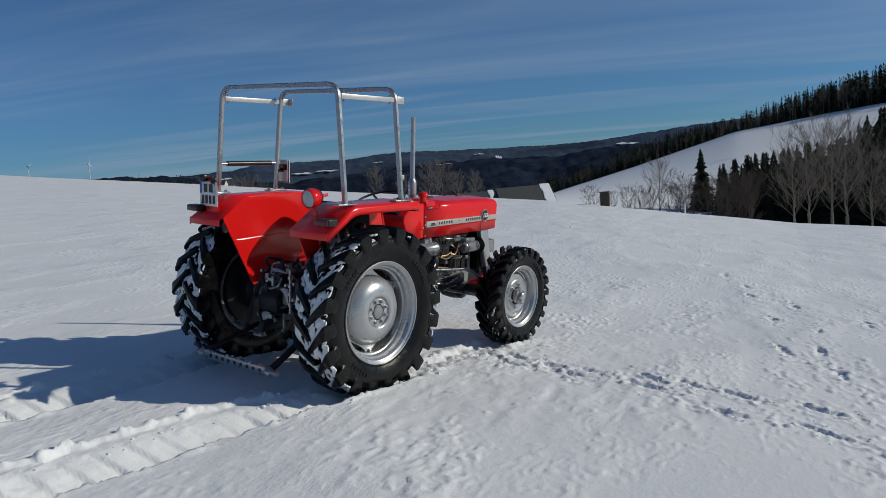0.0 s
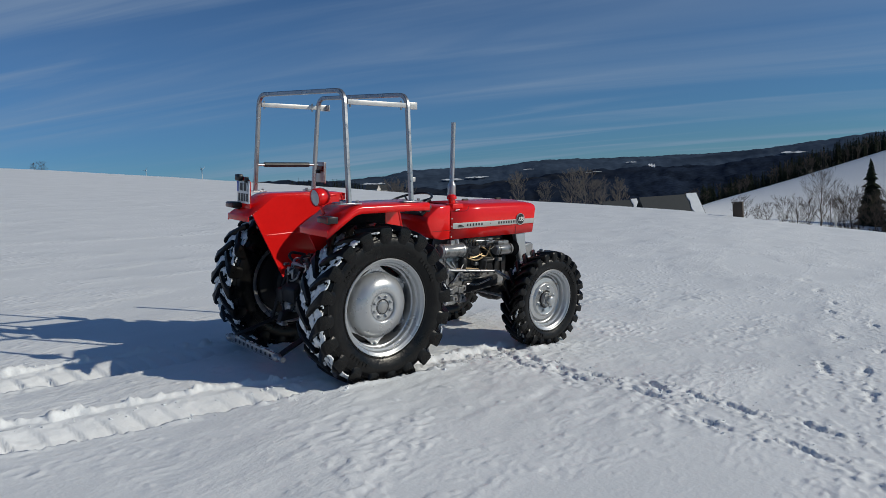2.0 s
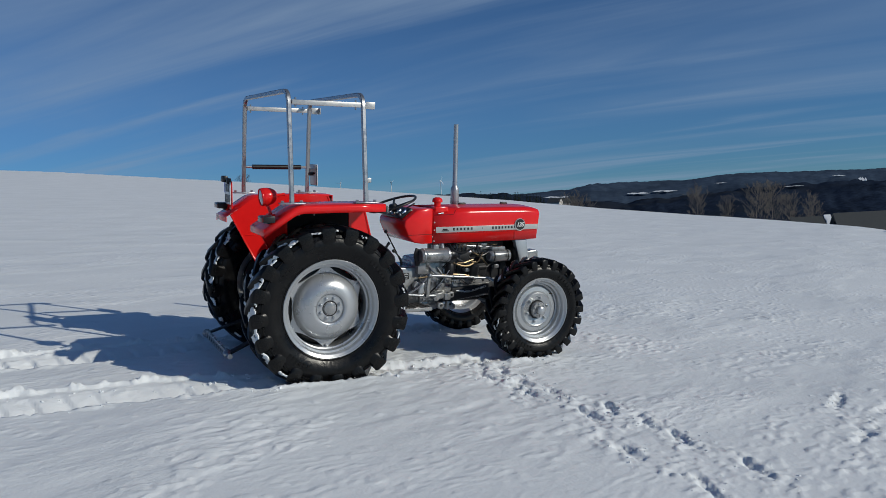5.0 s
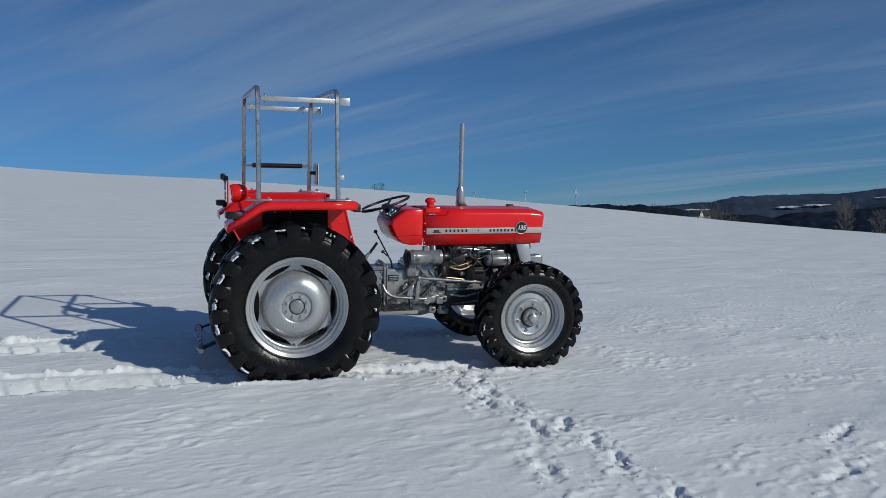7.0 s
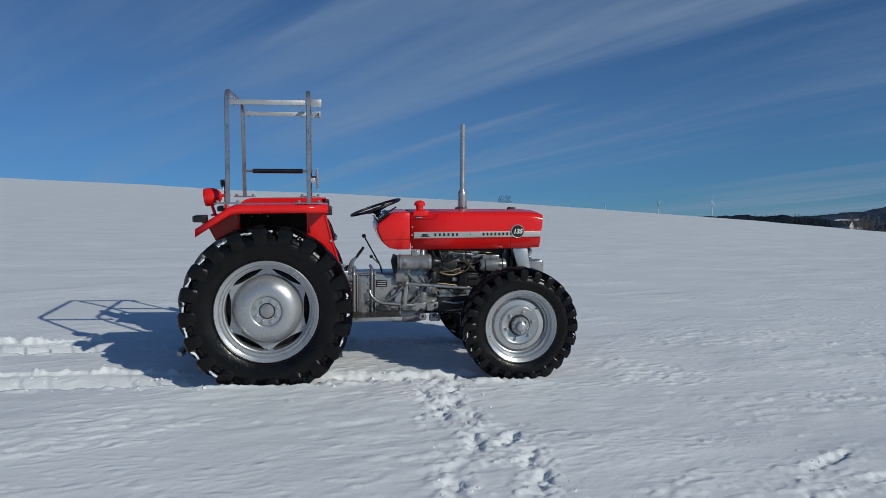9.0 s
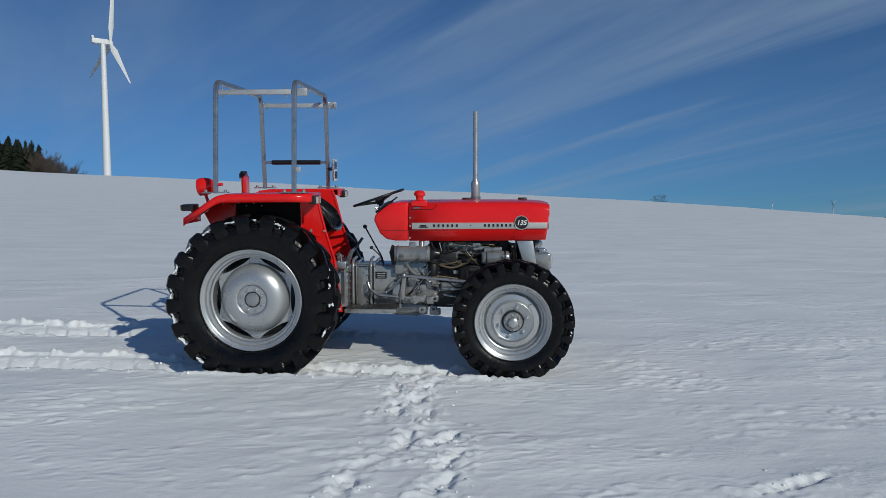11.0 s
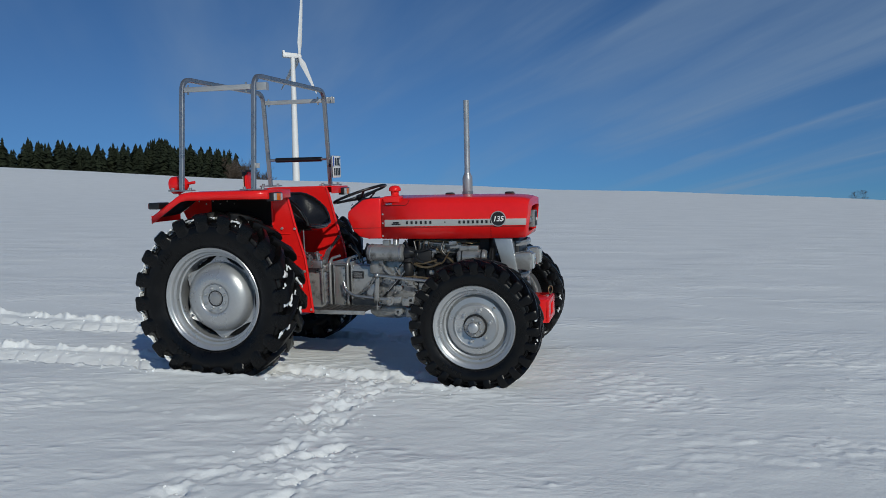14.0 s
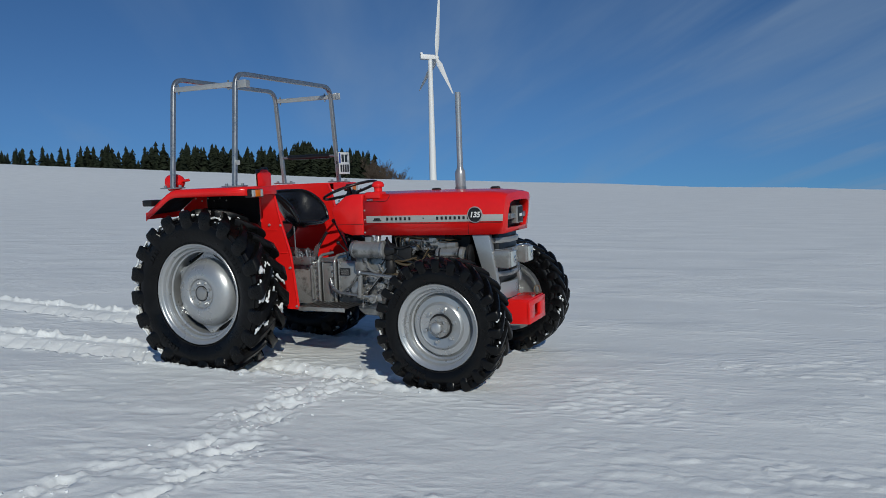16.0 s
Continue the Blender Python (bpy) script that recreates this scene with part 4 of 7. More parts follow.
def tyre_mesh(R, W, rim_r, lugs, lug_h, lug_w, side, name):
    """The carcass of a tractor tyre with moulded rings on its sidewalls."""
    bm = B()
    rc, hw = R - lug_h, W / 2
    m = wheel_axes(side)
    prof = [(rim_r - 0.004, -hw * 0.62), (rim_r + 0.020, -hw * 0.76), (rim_r + (rc - rim_r) * 0.42, -hw * 0.99), (rim_r + (rc - rim_r) * 0.62, -hw), (rc - 0.050, -hw * 0.95), (rc - 0.022, -hw * 0.84), (rc - 0.006, -hw * 0.45), (rc, 0)]
    prof = prof + [(r, -h) for r, h in prof[-2::-1]]
    lathe(bm, prof, 88, m)
    # moulded rings on the sidewalls
    for s in (-1, 1):
        for rr in (rim_r + 0.035, rim_r + (rc - rim_r) * 0.80):
            h = np.interp(rr, (rim_r, rim_r + 0.020, rim_r + (rc - rim_r) * 0.42, rim_r + (rc - rim_r) * 0.62, rc - 0.05), (hw * 0.62, hw * 0.76, hw * 0.99, hw, hw * 0.95))
            lathe(bm, [(rr - 0.006, s * (h - 0.006)), (rr - 0.003, s * (h + 0.004)), (rr + 0.003, s * (h + 0.004)), (rr + 0.006, s * (h - 0.006))], 64, m)
    # unreadable raised lettering on the sidewalls
    for s in (-1, 1):
        for k0, cnt in ((0.4, 7), (2.3, 5), (3.9, 6)):
            for i in range(cnt):
                an = k0 + i * 0.062 * 0.62 / R * 1.2
                rr = rim_r + (rc - rim_r) * 0.46
                mm = m @ Matrix.Rotation(an, 4, "Z") @ Matrix.Translation((rr, 0, s * hw * 0.995))
                box(bm, (0, 0, 0), (0.030, 0.020, 0.008), 0, mm)
    return finish(name, bm, RUBBER, 35)


def bar_angle(f, R):
    """How far round the tyre a bar has swept back at the axial fraction f."""
    return -0.25 * (0.62 / R) ** 0.5 * (max(f, 0.0) ** 0.85)


def tread_bars(w, R, W, lugs, lug_h, lug_w, side):
    """Rubber bars that run from the middle over the shoulder onto the sidewall, set in turn on both halves of the tyre."""
    rc, hw = R - lug_h, W / 2
    m = wheel_axes(side)
    k = lug_h / 0.044
    # foot and crest as (radius, share of the half width), half widths of crest and foot as shares of the bar's width
    stations = (((rc - 0.012, -0.07), (rc + lug_h * 0.84, -0.06), 0.36, 0.52), ((rc - 0.012, 0.02), (rc + lug_h, 0.02), 0.42, 0.60), ((rc - 0.012, 0.40), (rc + lug_h, 0.40), 0.50, 0.70), ((rc - 0.016, 0.72), (rc + lug_h * 0.98, 0.72), 0.66, 0.90),
                ((rc - 0.030 * k, 0.86), (rc + lug_h * 0.93, 0.93), 0.86, 1.10), ((rc - 0.045 * k, 0.90), (rc + lug_h * 0.66, 1.03), 0.95, 1.16), ((rc - 0.060 * k, 0.93), (rc - 0.008 * k, 1.065), 0.96, 1.16), ((rc - 0.076 * k, 0.955), (rc - 0.044 * k, 1.060), 0.82, 1.04), ((rc - 0.094 * k, 0.970), (rc - 0.074 * k, 1.020), 0.48, 0.74), ((rc - 0.102 * k, 0.978), (rc - 0.092 * k, 0.990), 0.25, 0.45))
    for s in (-1, 1):
        bm = B()
        rings = []
        for (rb, fb), (rt, ft), tw, bw in stations:
            th = bar_angle(min(ft, 1.0), R)
            tw, bw = tw * lug_w, bw * lug_w
            ring = []
            for u, w_ in ((0.0, -bw), (0.90, -tw), (1.0, -tw * 0.72), (1.0, tw * 0.72), (0.90, tw), (0.0, bw)):
                rad, ax = rb + (rt - rb) * u, fb + (ft - fb) * u
                an = th + w_ / R
                ring.append(bm.verts.new((rad * math.cos(an), rad * math.sin(an), s * hw * ax)))
            rings.append(ring)
        for a_, b_ in zip(rings, rings[1:]):
            for i in range(5):
                bm.faces.new((a_[i], a_[i + 1], b_[i + 1], b_[i]))
        bm.faces.new(rings[0])
        bm.faces.new(rings[-1])
        me = finish("tread_bar", bm, RUBBER, 35)
        for j in range(lugs):
            ob = new("tread_bar", me)
            ob.parent = w
            ob.matrix_local = m @ Matrix.Rotation(2 * math.pi * (j + (0 if s > 0 else 0.5)) / lugs, 4, "Z")


def packed_snow(w, R, W, lugs, lug_h, lug_w, side, seed, full):
    """Ragged pads of snow pressed into the gaps between the bars; full gives how much of a gap is filled by its angle in degrees."""
    rg = random.Random(seed)
    rc, hw = R - lug_h, W / 2
    m = wheel_axes(side)
    V, Fc = [], []
    nu, nv = 20, 10
    for s in (-1, 1):
        for j in range(lugs):
            mid = 2 * math.pi * (j + (0 if s > 0 else 0.5) + 0.5) / lugs
            fill = full((math.degrees(mid + bar_angle(0.6, R))) % 360)
            if rg.random() > fill * 1.6:
                continue
            ids = {}
            off = Vector((seed * 3.1 + j * 5.7, s * 9.0, 0))
            for a_ in range(nu + 1):
                f = 0.02 + 0.96 * a_ / nu
                half_gap = math.pi / lugs - lug_w * (0.55 + 0.42 * max(0, f - 0.45) * 1.6) / R
                for b_ in range(nv + 1):
                    v = -1 + 2 * b_ / nv
                    patch = noise.noise(Vector((f * 3.2, v * 1.3, 0)) + off) + 0.55 * noise.noise(Vector((f * 11, v * 4.5, 3)) + off)
                    if patch < 0.42 - 0.95 * fill:
                        continue
                    an = mid + bar_angle(f, R) + v * max(0.012, half_gap) * 1.12
                    thick = 0.004 + 0.026 * min(1, max(0, patch - 0.42 + 0.95 * fill)) * (0.55 + 0.45 * v * v) + 0.004 * noise.noise(Vector((f * 30, v * 14, 7)) + off)
                    drop = 0.0 if f < 0.72 else 0.32 * (f - 0.72) ** 2 * W
                    rad = rc + thick - drop
                    ids[a_, b_] = len(V)
                    V.append(tuple(m @ Vector((rad * math.cos(an), rad * math.sin(an), s * hw * f))))
            for a_ in range(nu):
                for b_ in range(nv):
                    q = [ids.get(c) for c in ((a_, b_), (a_ + 1, b_), (a_ + 1, b_ + 1), (a_, b_ + 1))]
                    q = [i for i in q if i is not None]
                    if len(q) > 2:
                        Fc.append(tuple(q))
    me = mesh_from("caked_snow", V, Fc, CLUMP)
    me.polygons.foreach_set("use_smooth", [True] * len(me.polygons))
    ob = part("caked_snow", me, None, w, "white snow caked between the tyre bars")
    sd = ob.modifiers.new("thickness", "SOLIDIFY")
    sd.thickness, sd.offset = 0.010, 0
    tagged(ob, kind="stuff")


def bolt_mesh(r, h):
    bm = B()
    lathe(bm, [(0, h * 1.3), (r * 0.5, h * 1.3), (r * 0.55, h), (r, h * 0.9), (r, 0.0), (r * 1.35, 0.0), (r * 1.35, -0.006)], 6)
    return finish("wheel_nut", bm, SILVER, 30)


def rear_disc(side, m):
    """The dished wheel centre on its six-cornered plate."""
    bm = B()
    lathe(bm, [(0.106, 0.050), (0.112, 0.058), (0.122, 0.063), (0.140, 0.0635), (0.168, 0.058), (0.196, 0.047), (0.222, 0.030), (0.242, 0.008), (0.255, -0.020), (0.260, -0.044), (0.256, -0.052)], 72, m)
    lathe(bm, [(0.0, 0.046), (0.108, 0.046), (0.108, 0.056)], 48, m)
    # plate with six ears
    n_ = 72
    inner, outer, back = [], [], []
    for i in range(n_):
        an = 2 * math.pi * i / n_
        r = 0.264 / max(0.84, abs(math.cos(((an + math.pi / 6) % (math.pi / 3)) - math.pi / 6))) + 0.018 * max(0, abs(math.cos(3 * an + math.pi / 2))) ** 6
        inner.append(bm.verts.new(m @ Vector((0.246 * math.cos(an), 0.246 * math.sin(an), -0.046))))
        outer.append(bm.verts.new(m @ Vector((r * math.cos(an), r * math.sin(an), -0.046))))
        back.append(bm.verts.new(m @ Vector((r * math.cos(an), r * math.sin(an), -0.058))))
    for i in range(n_):
        j = (i + 1) % n_
        bm.faces.new((inner[i], outer[i], outer[j], inner[j]))
        bm.faces.new((outer[i], back[i], back[j], outer[j]))
    return finish("wheel_disc", bm, SILVER, 35)


def rim_profile(r, w, lip):
    """From the outer lip through the well to the inner lip; heights along the axle."""
    o = [(r + lip, w), (r + lip + 0.005, w - 0.004), (r + lip, w - 0.010), (r + lip - 0.008, w - 0.012), (r + 0.010, w - 0.016), (r + 0.004, w - 0.022), (r + 0.001, w - 0.044), (r - 0.003, w - 0.048), (r - 0.014, w - 0.050), (r - 0.017, w - 0.056), (r - 0.019, w - 0.084), (r - 0.024, w - 0.088), (r - 0.030, w - 0.090), (r - 0.032, -w * 0.55), (r - 0.012, -w * 0.80), (r, -w + 0.02), (r + lip, -w)]
    inner = [(q - 0.007, h - (0.003 if h > 0 else -0.003)) for q, h in o[::-1]]
    return o + inner


NUT = bolt_mesh(0.0105, 0.014)
REAR_NUT = bolt_mesh(0.0125, 0.017)


def rear_wheel(side, x, y, z):
    m = wheel_axes(side)
    bm = lathe(B(), rim_profile(0.346, 0.130, 0.026), 80, m, closed=True)
    w = tp("rear_wheel", bm, SILVER, "silver-painted steel rim with a cleated black tyre")
    w.location = (x, y, z)
    part("tyre", tyre_mesh(0.628, 0.315, 0.352, 20, 0.046, 0.047, side, "tyre"), None, w, "black rubber tyre with deep bars, snow caught in the tread")
    tread_bars(w, 0.628, 0.315, 20, 0.046, 0.058, side)
    d = part("wheel_disc", rear_disc(side, m @ Matrix.Translation((0, 0, 0.030))), None, w)
    hub = lathe(B(), [(0, 0.088), (0.030, 0.088), (0.046, 0.082), (0.050, 0.074), (0.050, 0.070), (0.054, 0.066), (0.0, 0.066)], 32, m)
    part("hub_cap", hub, GREY, w)
    # groove is no cut: a dark ring paints its shade round the cap
    part("cap_groove_shade", lathe(B(), [(0.051, 0.0765), (0.053, 0.0775), (0.058, 0.0775), (0.060, 0.0760)], 36, m), DARK, w)
    for i in range(8):
        b_ = new("wheel_nut", REAR_NUT)
        b_.parent = w
        b_.matrix_local = m @ Matrix.Rotation(2 * math.pi * (i + 0.5) / 8, 4, "Z") @ Matrix.Translation((0.079, 0, 0.078))
    for i in range(6):
        an = 2 * math.pi * i / 6
        b_ = new("rim_bolt", NUT)
        b_.parent = w
        b_.matrix_local = m @ Matrix.Rotation(an + math.pi / 6, 4, "Z") @ Matrix.Translation((0.302, 0, -0.014))
        lug = box(B(), (0.312, 0, -0.045), (0.050, 0.06, 0.04), 0.006, m @ Matrix.Rotation(an + math.pi / 6, 4, "Z"))
        part("rim_lug", lug, SILVER, w)
    # drum drawn oversize; its dark face puts shade into the gaps round the disc
    drum = lathe(B(), [(0.0, -0.03), (0.27, -0.045), (0.306, -0.065), (0.306, -0.12), (0.18, -0.13), (0.18, -0.20), (0.14, -0.23), (0.0, -0.23)], 40, m)
    part("brake_drum", drum, DARK, w)
    return w


def front_wheel(side, x, y, z, steer=0):
    m = wheel_axes(side)
    bm = lathe(B(), rim_profile(0.252, 0.095, 0.028), 72, m, closed=True)
    w = tp("front_wheel", bm, SILVER, "silver-painted steel rim with a cleated black tyre")
    w.location = (x, y, z)
    part("tyre", tyre_mesh(0.452, 0.225, 0.258, 24, 0.031, 0.036, side, "tyre"), None, w, "black rubber tyre with angled bars and bits of snow")
    tread_bars(w, 0.452, 0.225, 24, 0.031, 0.032, side)
    disc = lathe(B(), [(0.068, 0.030), (0.075, 0.034), (0.135, 0.034), (0.143, 0.038), (0.150, 0.034), (0.160, 0.022), (0.195, 0.016), (0.199, 0.010), (0.203, -0.002), (0.219, -0.012), (0.216, -0.022), (0.205, -0.022), (0.18, -0.002), (0.068, 0.0)], 64, m)
    part("wheel_disc", disc, SILVER, w)
    hub = lathe(B(), [(0, 0.105), (0.020, 0.105), (0.036, 0.100), (0.040, 0.090), (0.040, 0.076), (0.066, 0.074), (0.070, 0.066), (0.070, -0.05), (0, -0.05)], 36, m)
    part("hub", hub, GREY, w, "grey planetary hub of the driven front axle")
    # dark ring paints the shaded recess round the hub
    part("hub_recess_shade", lathe(B(), [(0.068, 0.030), (0.070, 0.042), (0.081, 0.041), (0.083, 0.034)], 36, m), DARK, w)
    part("hub_cap", lathe(B(), [(0, 0.118), (0.022, 0.117), (0.034, 0.110), (0.036, 0.098), (0, 0.098)], 28, m), SILVER, w)
    for i in range(6):
        b_ = new("wheel_nut", REAR_NUT)
        b_.parent = w
        b_.matrix_local = m @ Matrix.Rotation(2 * math.pi * (i + 0.25) / 6, 4, "Z") @ Matrix.Translation((0.106, 0, 0.036))
        c_ = new("hub_bolt", NUT)
        c_.parent = w
        c_.matrix_local = m @ Matrix.Rotation(2 * math.pi * (i + 0.6) / 6, 4, "Z") @ Matrix.Translation((0.054, 0, 0.074)) @ Matrix.Scale(0.7, 4)
    valve = rod(B(), (0.18, -0.02, 0.03), (0.19, -0.03, 0.055), 0.004)
    part("valve", valve, BRASS, w).matrix_local = m @ Matrix.Rotation(0.9, 4, "Z")
    return w


RW = [rear_wheel(-1, 0.005, -0.70, 0.544), rear_wheel(1, 0.005, 0.70, 0.544)]
FW = [front_wheel(-1, 1.926, -0.685, 0.380), front_wheel(1, 1.926, 0.685, 0.380)]


def rear_fill(an):
    """Most snow on the rising rear of the tyre, little on its front."""
    return 0.69 if 110 < an < 262 else (0.30 if 60 < an <= 110 else (0.34 if an < 25 or an > 335 else 0.20))


packed_snow(RW[0], 0.628, 0.315, 20, 0.046, 0.058, -1, 1, rear_fill)
packed_snow(RW[1], 0.628, 0.315, 20, 0.046, 0.058, 1, 2, rear_fill)
packed_snow(FW[0], 0.452, 0.225, 24, 0.031, 0.032, -1, 3, lambda an: 0.20)
packed_snow(FW[1], 0.452, 0.225, 24, 0.031, 0.032, 1, 4, lambda an: 0.24)

# -- bonnet --
HW = 0.272


def hood_section(x, z0, z1, w, lean=0.0):
    e = 0.045
    pts = [(x, -w, z0), (x, -w - 0.002, z0 + (z1 - z0) * 0.5), (x, -w, z1 - e), (x, -w + 0.012, z1 - e * 0.45), (x, -w + 0.034, z1 - e * 0.12), (x, -w + 0.07, z1), (x, 0, z1 + 0.012), (x, w - 0.07, z1), (x, w - 0.034, z1 - e * 0.12), (x, w - 0.012, z1 - e * 0.45), (x, w, z1 - e), (x, w + 0.002, z0 + (z1 - z0) * 0.5), (x, w, z0)]
    return [(px_ + lean * (pz_ - z0) / (z1 - z0), py_, pz_) for px_, py_, pz_ in pts]


def loft(bm, sections):
    rows = [[bm.verts.new(p) for p in s] for s in sections]
    for a_, b_ in zip(rows, rows[1:]):
        for i in range(len(a_) - 1):
            bm.faces.new((a_[i], a_[i + 1], b_[i + 1], b_[i]))
    return rows


bm = B()
rows = loft(bm, [hood_section(1.125, 0.935, 1.238, HW), hood_section(1.5, 0.936, 1.240, HW), hood_section(1.9, 0.938, 1.240, HW), hood_section(2.10, 0.942, 1.238, HW), hood_section(2.172, 0.944, 1.230, HW - 0.001, 0.020), hood_section(2.203, 0.946, 1.217, HW - 0.005, 0.032)])
# front face with a deep grille opening
fr = rows[-1]
ring = [(2.213 + 0.036 * (z - 0.946) / 0.26, y, z) for y, z in ((-0.195, 0.980), (-0.215, 1.065), (-0.195, 1.150), (-0.175, 1.161), (-0.15, 1.166), (-0.12, 1.169), (0, 1.170), (0.12, 1.169), (0.15, 1.166), (0.175, 1.161), (0.195, 1.150), (0.215, 1.065), (0.195, 0.980))]
iv = [bm.verts.new(p) for p in ring]
dv = [bm.verts.new((p[0] - 0.06, p[1] * 0.96, p[2])) for p in ring]
for i in range(12):
    bm.faces.new((fr[i], fr[i + 1], iv[i + 1], iv[i]))
    bm.faces.new((iv[i], iv[i + 1], dv[i + 1], dv[i]))
bm.faces.new((fr[0], iv[0], iv[12], fr[12]))
bm.faces.new((iv[0], dv[0], dv[12], iv[12]))
hood = tp("bonnet", bm, RED, "glossy red sheet-metal bonnet", smooth=50)
hood.modifiers.new("thickness", "SOLIDIFY").thickness = 0.004
grille = tp("grille", box(B(), (2.160, 0, 1.072), (0.02, 0.41, 0.19), 0.004), BLACK, "black mesh grille in the bonnet's nose")
for i in range(11):
    part("grille_bar", box(B(), (2.173, 0, 0.990 + i * 0.016), (0.008, 0.38, 0.004)), DARK, grille)
bm = box(B(), (2.206, 0, 1.058), (0.016, 0.43, 0.040), 0.003)
tp("nose_bar", bm, STEEL, "pale metal bar across the grille")
bm = prism(B(), [(0.0, -0.062), (0.048, -0.062), (0.048, 0.062), (0.0, 0.062)], -0.058, 0.058, 0.006)
bmesh.ops.transform(bm, matrix=Matrix.Translation((2.196, 0, 1.066)), verts=bm.verts)
emblem = tp("nose_emblem", bm, GREY, "dull metal emblem plate on the grille bar")
part("emblem_face", box(B(), (2.246, 0, 1.066), (0.004, 0.10, 0.105), 0.002), DARK, emblem)
part("emblem_mark", box(B(), (2.249, 0, 1.062), (0.004, 0.05, 0.022), 0.001), WHITE, emblem)
for s in (-1, 1):
    part("emblem_wing", box(B(), (2.222, s * 0.10, 1.060), (0.016, 0.085, 0.034), 0.004), STEEL, emblem)
# seam, clips and hinge bosses
for s in (-1, 1):
    for x, z in ((1.136, 1.119), (1.133, 0.957), (1.135, 1.052)):
        tp("bonnet_screw", rod(B(), (x, s * (HW - 0.002), z), (x, s * (HW + 0.006), z), 0.008, 0.006, 10), ALU)
for x, y in ((1.579, 0.041), (2.040, 0.060)):
    tp("bonnet_clip", box(B(), (x, y, 1.250), (0.075, 0.030, 0.030), 0.012), DARK)


def stripe(side):
    bm = B()
    y0, y1 = side * (HW + 0.001), side * (HW + 0.0055)
    pts = [(1.150, 1.027), (2.212, 1.035), (2.216, 1.081), (1.150, 1.078)]
    prism(bm, pts, y0, y1, 0.001)
    ob = tp("side_band", bm, BAND, "pale trim band with dark lettering bars")
    slope_ = 0.008 / 1.062
    y = side * (HW + 0.0065)

    def bar(x0, x1, z0=0.016, z1=0.038):
        bm = B()
        box(bm, ((x0 + x1) / 2, y, 1.027 + ((x0 + x1) / 2 - 1.150) * slope_ + (z0 + z1) / 2), (x1 - x0, 0.003, z1 - z0))
        part("lettering_bar", bm, BLACK, ob)
    x = 1.315
    for i in range(6):
        bar(x + 0.002, x + 0.018)
        x += 0.036
    bar(1.610, 1.620, 0.024, 0.032)
    x = 1.715
    for i in range(8):
        bar(x + 0.002, x + 0.018)
        x += 0.0335
    bar(1.205, 1.275, 0.012, 0.020)
    bar(1.215, 1.262, 0.022, 0.034)
    return ob


def lettering(text, size, depth):
    cu = bpy.data.curves.new("lettering", "FONT")
    cu.body, cu.size, cu.extrude, cu.align_x, cu.align_y = text, size, depth, "CENTER", "CENTER"
    cu.shear, cu.offset = 0.22, 0.0016
    ob = bpy.data.objects.new("lettering", cu)
    scene.collection.objects.link(ob)
    dg = bpy.context.evaluated_depsgraph_get()
    me = bpy.data.meshes.new_from_object(ob.evaluated_get(dg))
    bpy.data.objects.remove(ob)
    bpy.data.curves.remove(cu)
    return me


for side in (-1, 1):
    stripe(side)
    m = Matrix.Translation((2.012, side * (HW + 0.004), 1.080)) @ wheel_axes(side)
    badge = tp("number_badge", lathe(B(), [(0, 0.008), (0.050, 0.008), (0.054, 0.004), (0.054, 0)], 40, m), BLACK, "round black badge with white model number")
    part("badge_ring", lathe(B(), [(0.050, 0.0085), (0.0535, 0.0095), (0.0565, 0.006), (0.0565, 0)], 40, m), ALU, badge)
    me = lettering("135", 0.052, 0.0015)
    me.materials.append(WHITE)
    tx = new("numerals", me)
    tx.parent = badge
    tx.matrix_local = Matrix.Translation((2.012, side * (HW + 0.014), 1.079)) @ (pose(0, 0, 0, 90, 0, 0) if side < 0 else pose(0, 0, 0, 90, 0, 180))
# pressed seams along the bonnet's flanks
for s in (-1, 1):
    part("panel_seam", prism(B(), [(1.13, 1.0165), (2.205, 1.0245), (2.205, 1.0275), (1.13, 1.0195)], s * (HW + 0.0003), s * (HW + 0.0030)), TAIL, hood)
    part("panel_seam", prism(B(), [(1.955, 0.945), (1.958, 0.945), (1.958, 1.018), (1.955, 1.018)], s * (HW + 0.0003), s * (HW + 0.0030)), TAIL, hood)
    part("hatch_seam", tube(B(), rounded([(1.135, s * (HW + 0.0015), 1.182), (1.325, s * (HW + 0.0015), 1.184), (1.345, s * (HW - 0.006), 1.225)], 0.03), 0.0022, 6), TAIL, hood)
# tank and dash cowl behind the bonnet
bm = prism(B(), [(1.122, 0.936), (1.122, 1.240), (1.04, 1.238), (0.975, 1.228), (0.858, 1.140), (0.850, 1.095), (0.895, 0.994), (0.949, 0.948), (1.02, 0.936)], -HW, HW, 0.012)
cowl = tp("dash_cowl", bm, RED, "red cowl that holds the instrument panel", smooth=50)
for s in (-1, 1):
    part("panel_seam", prism(B(), [(0.885, 1.013), (1.118, 1.0165), (1.118, 1.0195), (0.885, 1.016)], s * (HW + 0.0003), s * (HW + 0.0030)), TAIL, cowl)
panel_m = Matrix.Translation((0.914, 0, 1.184)) @ Matrix.Rotation(radians(-37), 4, "Y")
panel = tp("instrument_panel", box(B(), (0, 0, 0.012), (0.13, 0.40, 0.02), 0.006, panel_m), BLACK, "black instrument panel with round dials")
for y, r in ((-0.12, 0.036), (0.0, 0.045), (0.12, 0.036)):
    part("dial", lathe(B(), [(0, 0.026), (r, 0.026), (r + 0.006, 0.030), (r + 0.008, 0.022)], 24, panel_m @ Matrix.Translation((0, y, 0))), CHROME, panel)
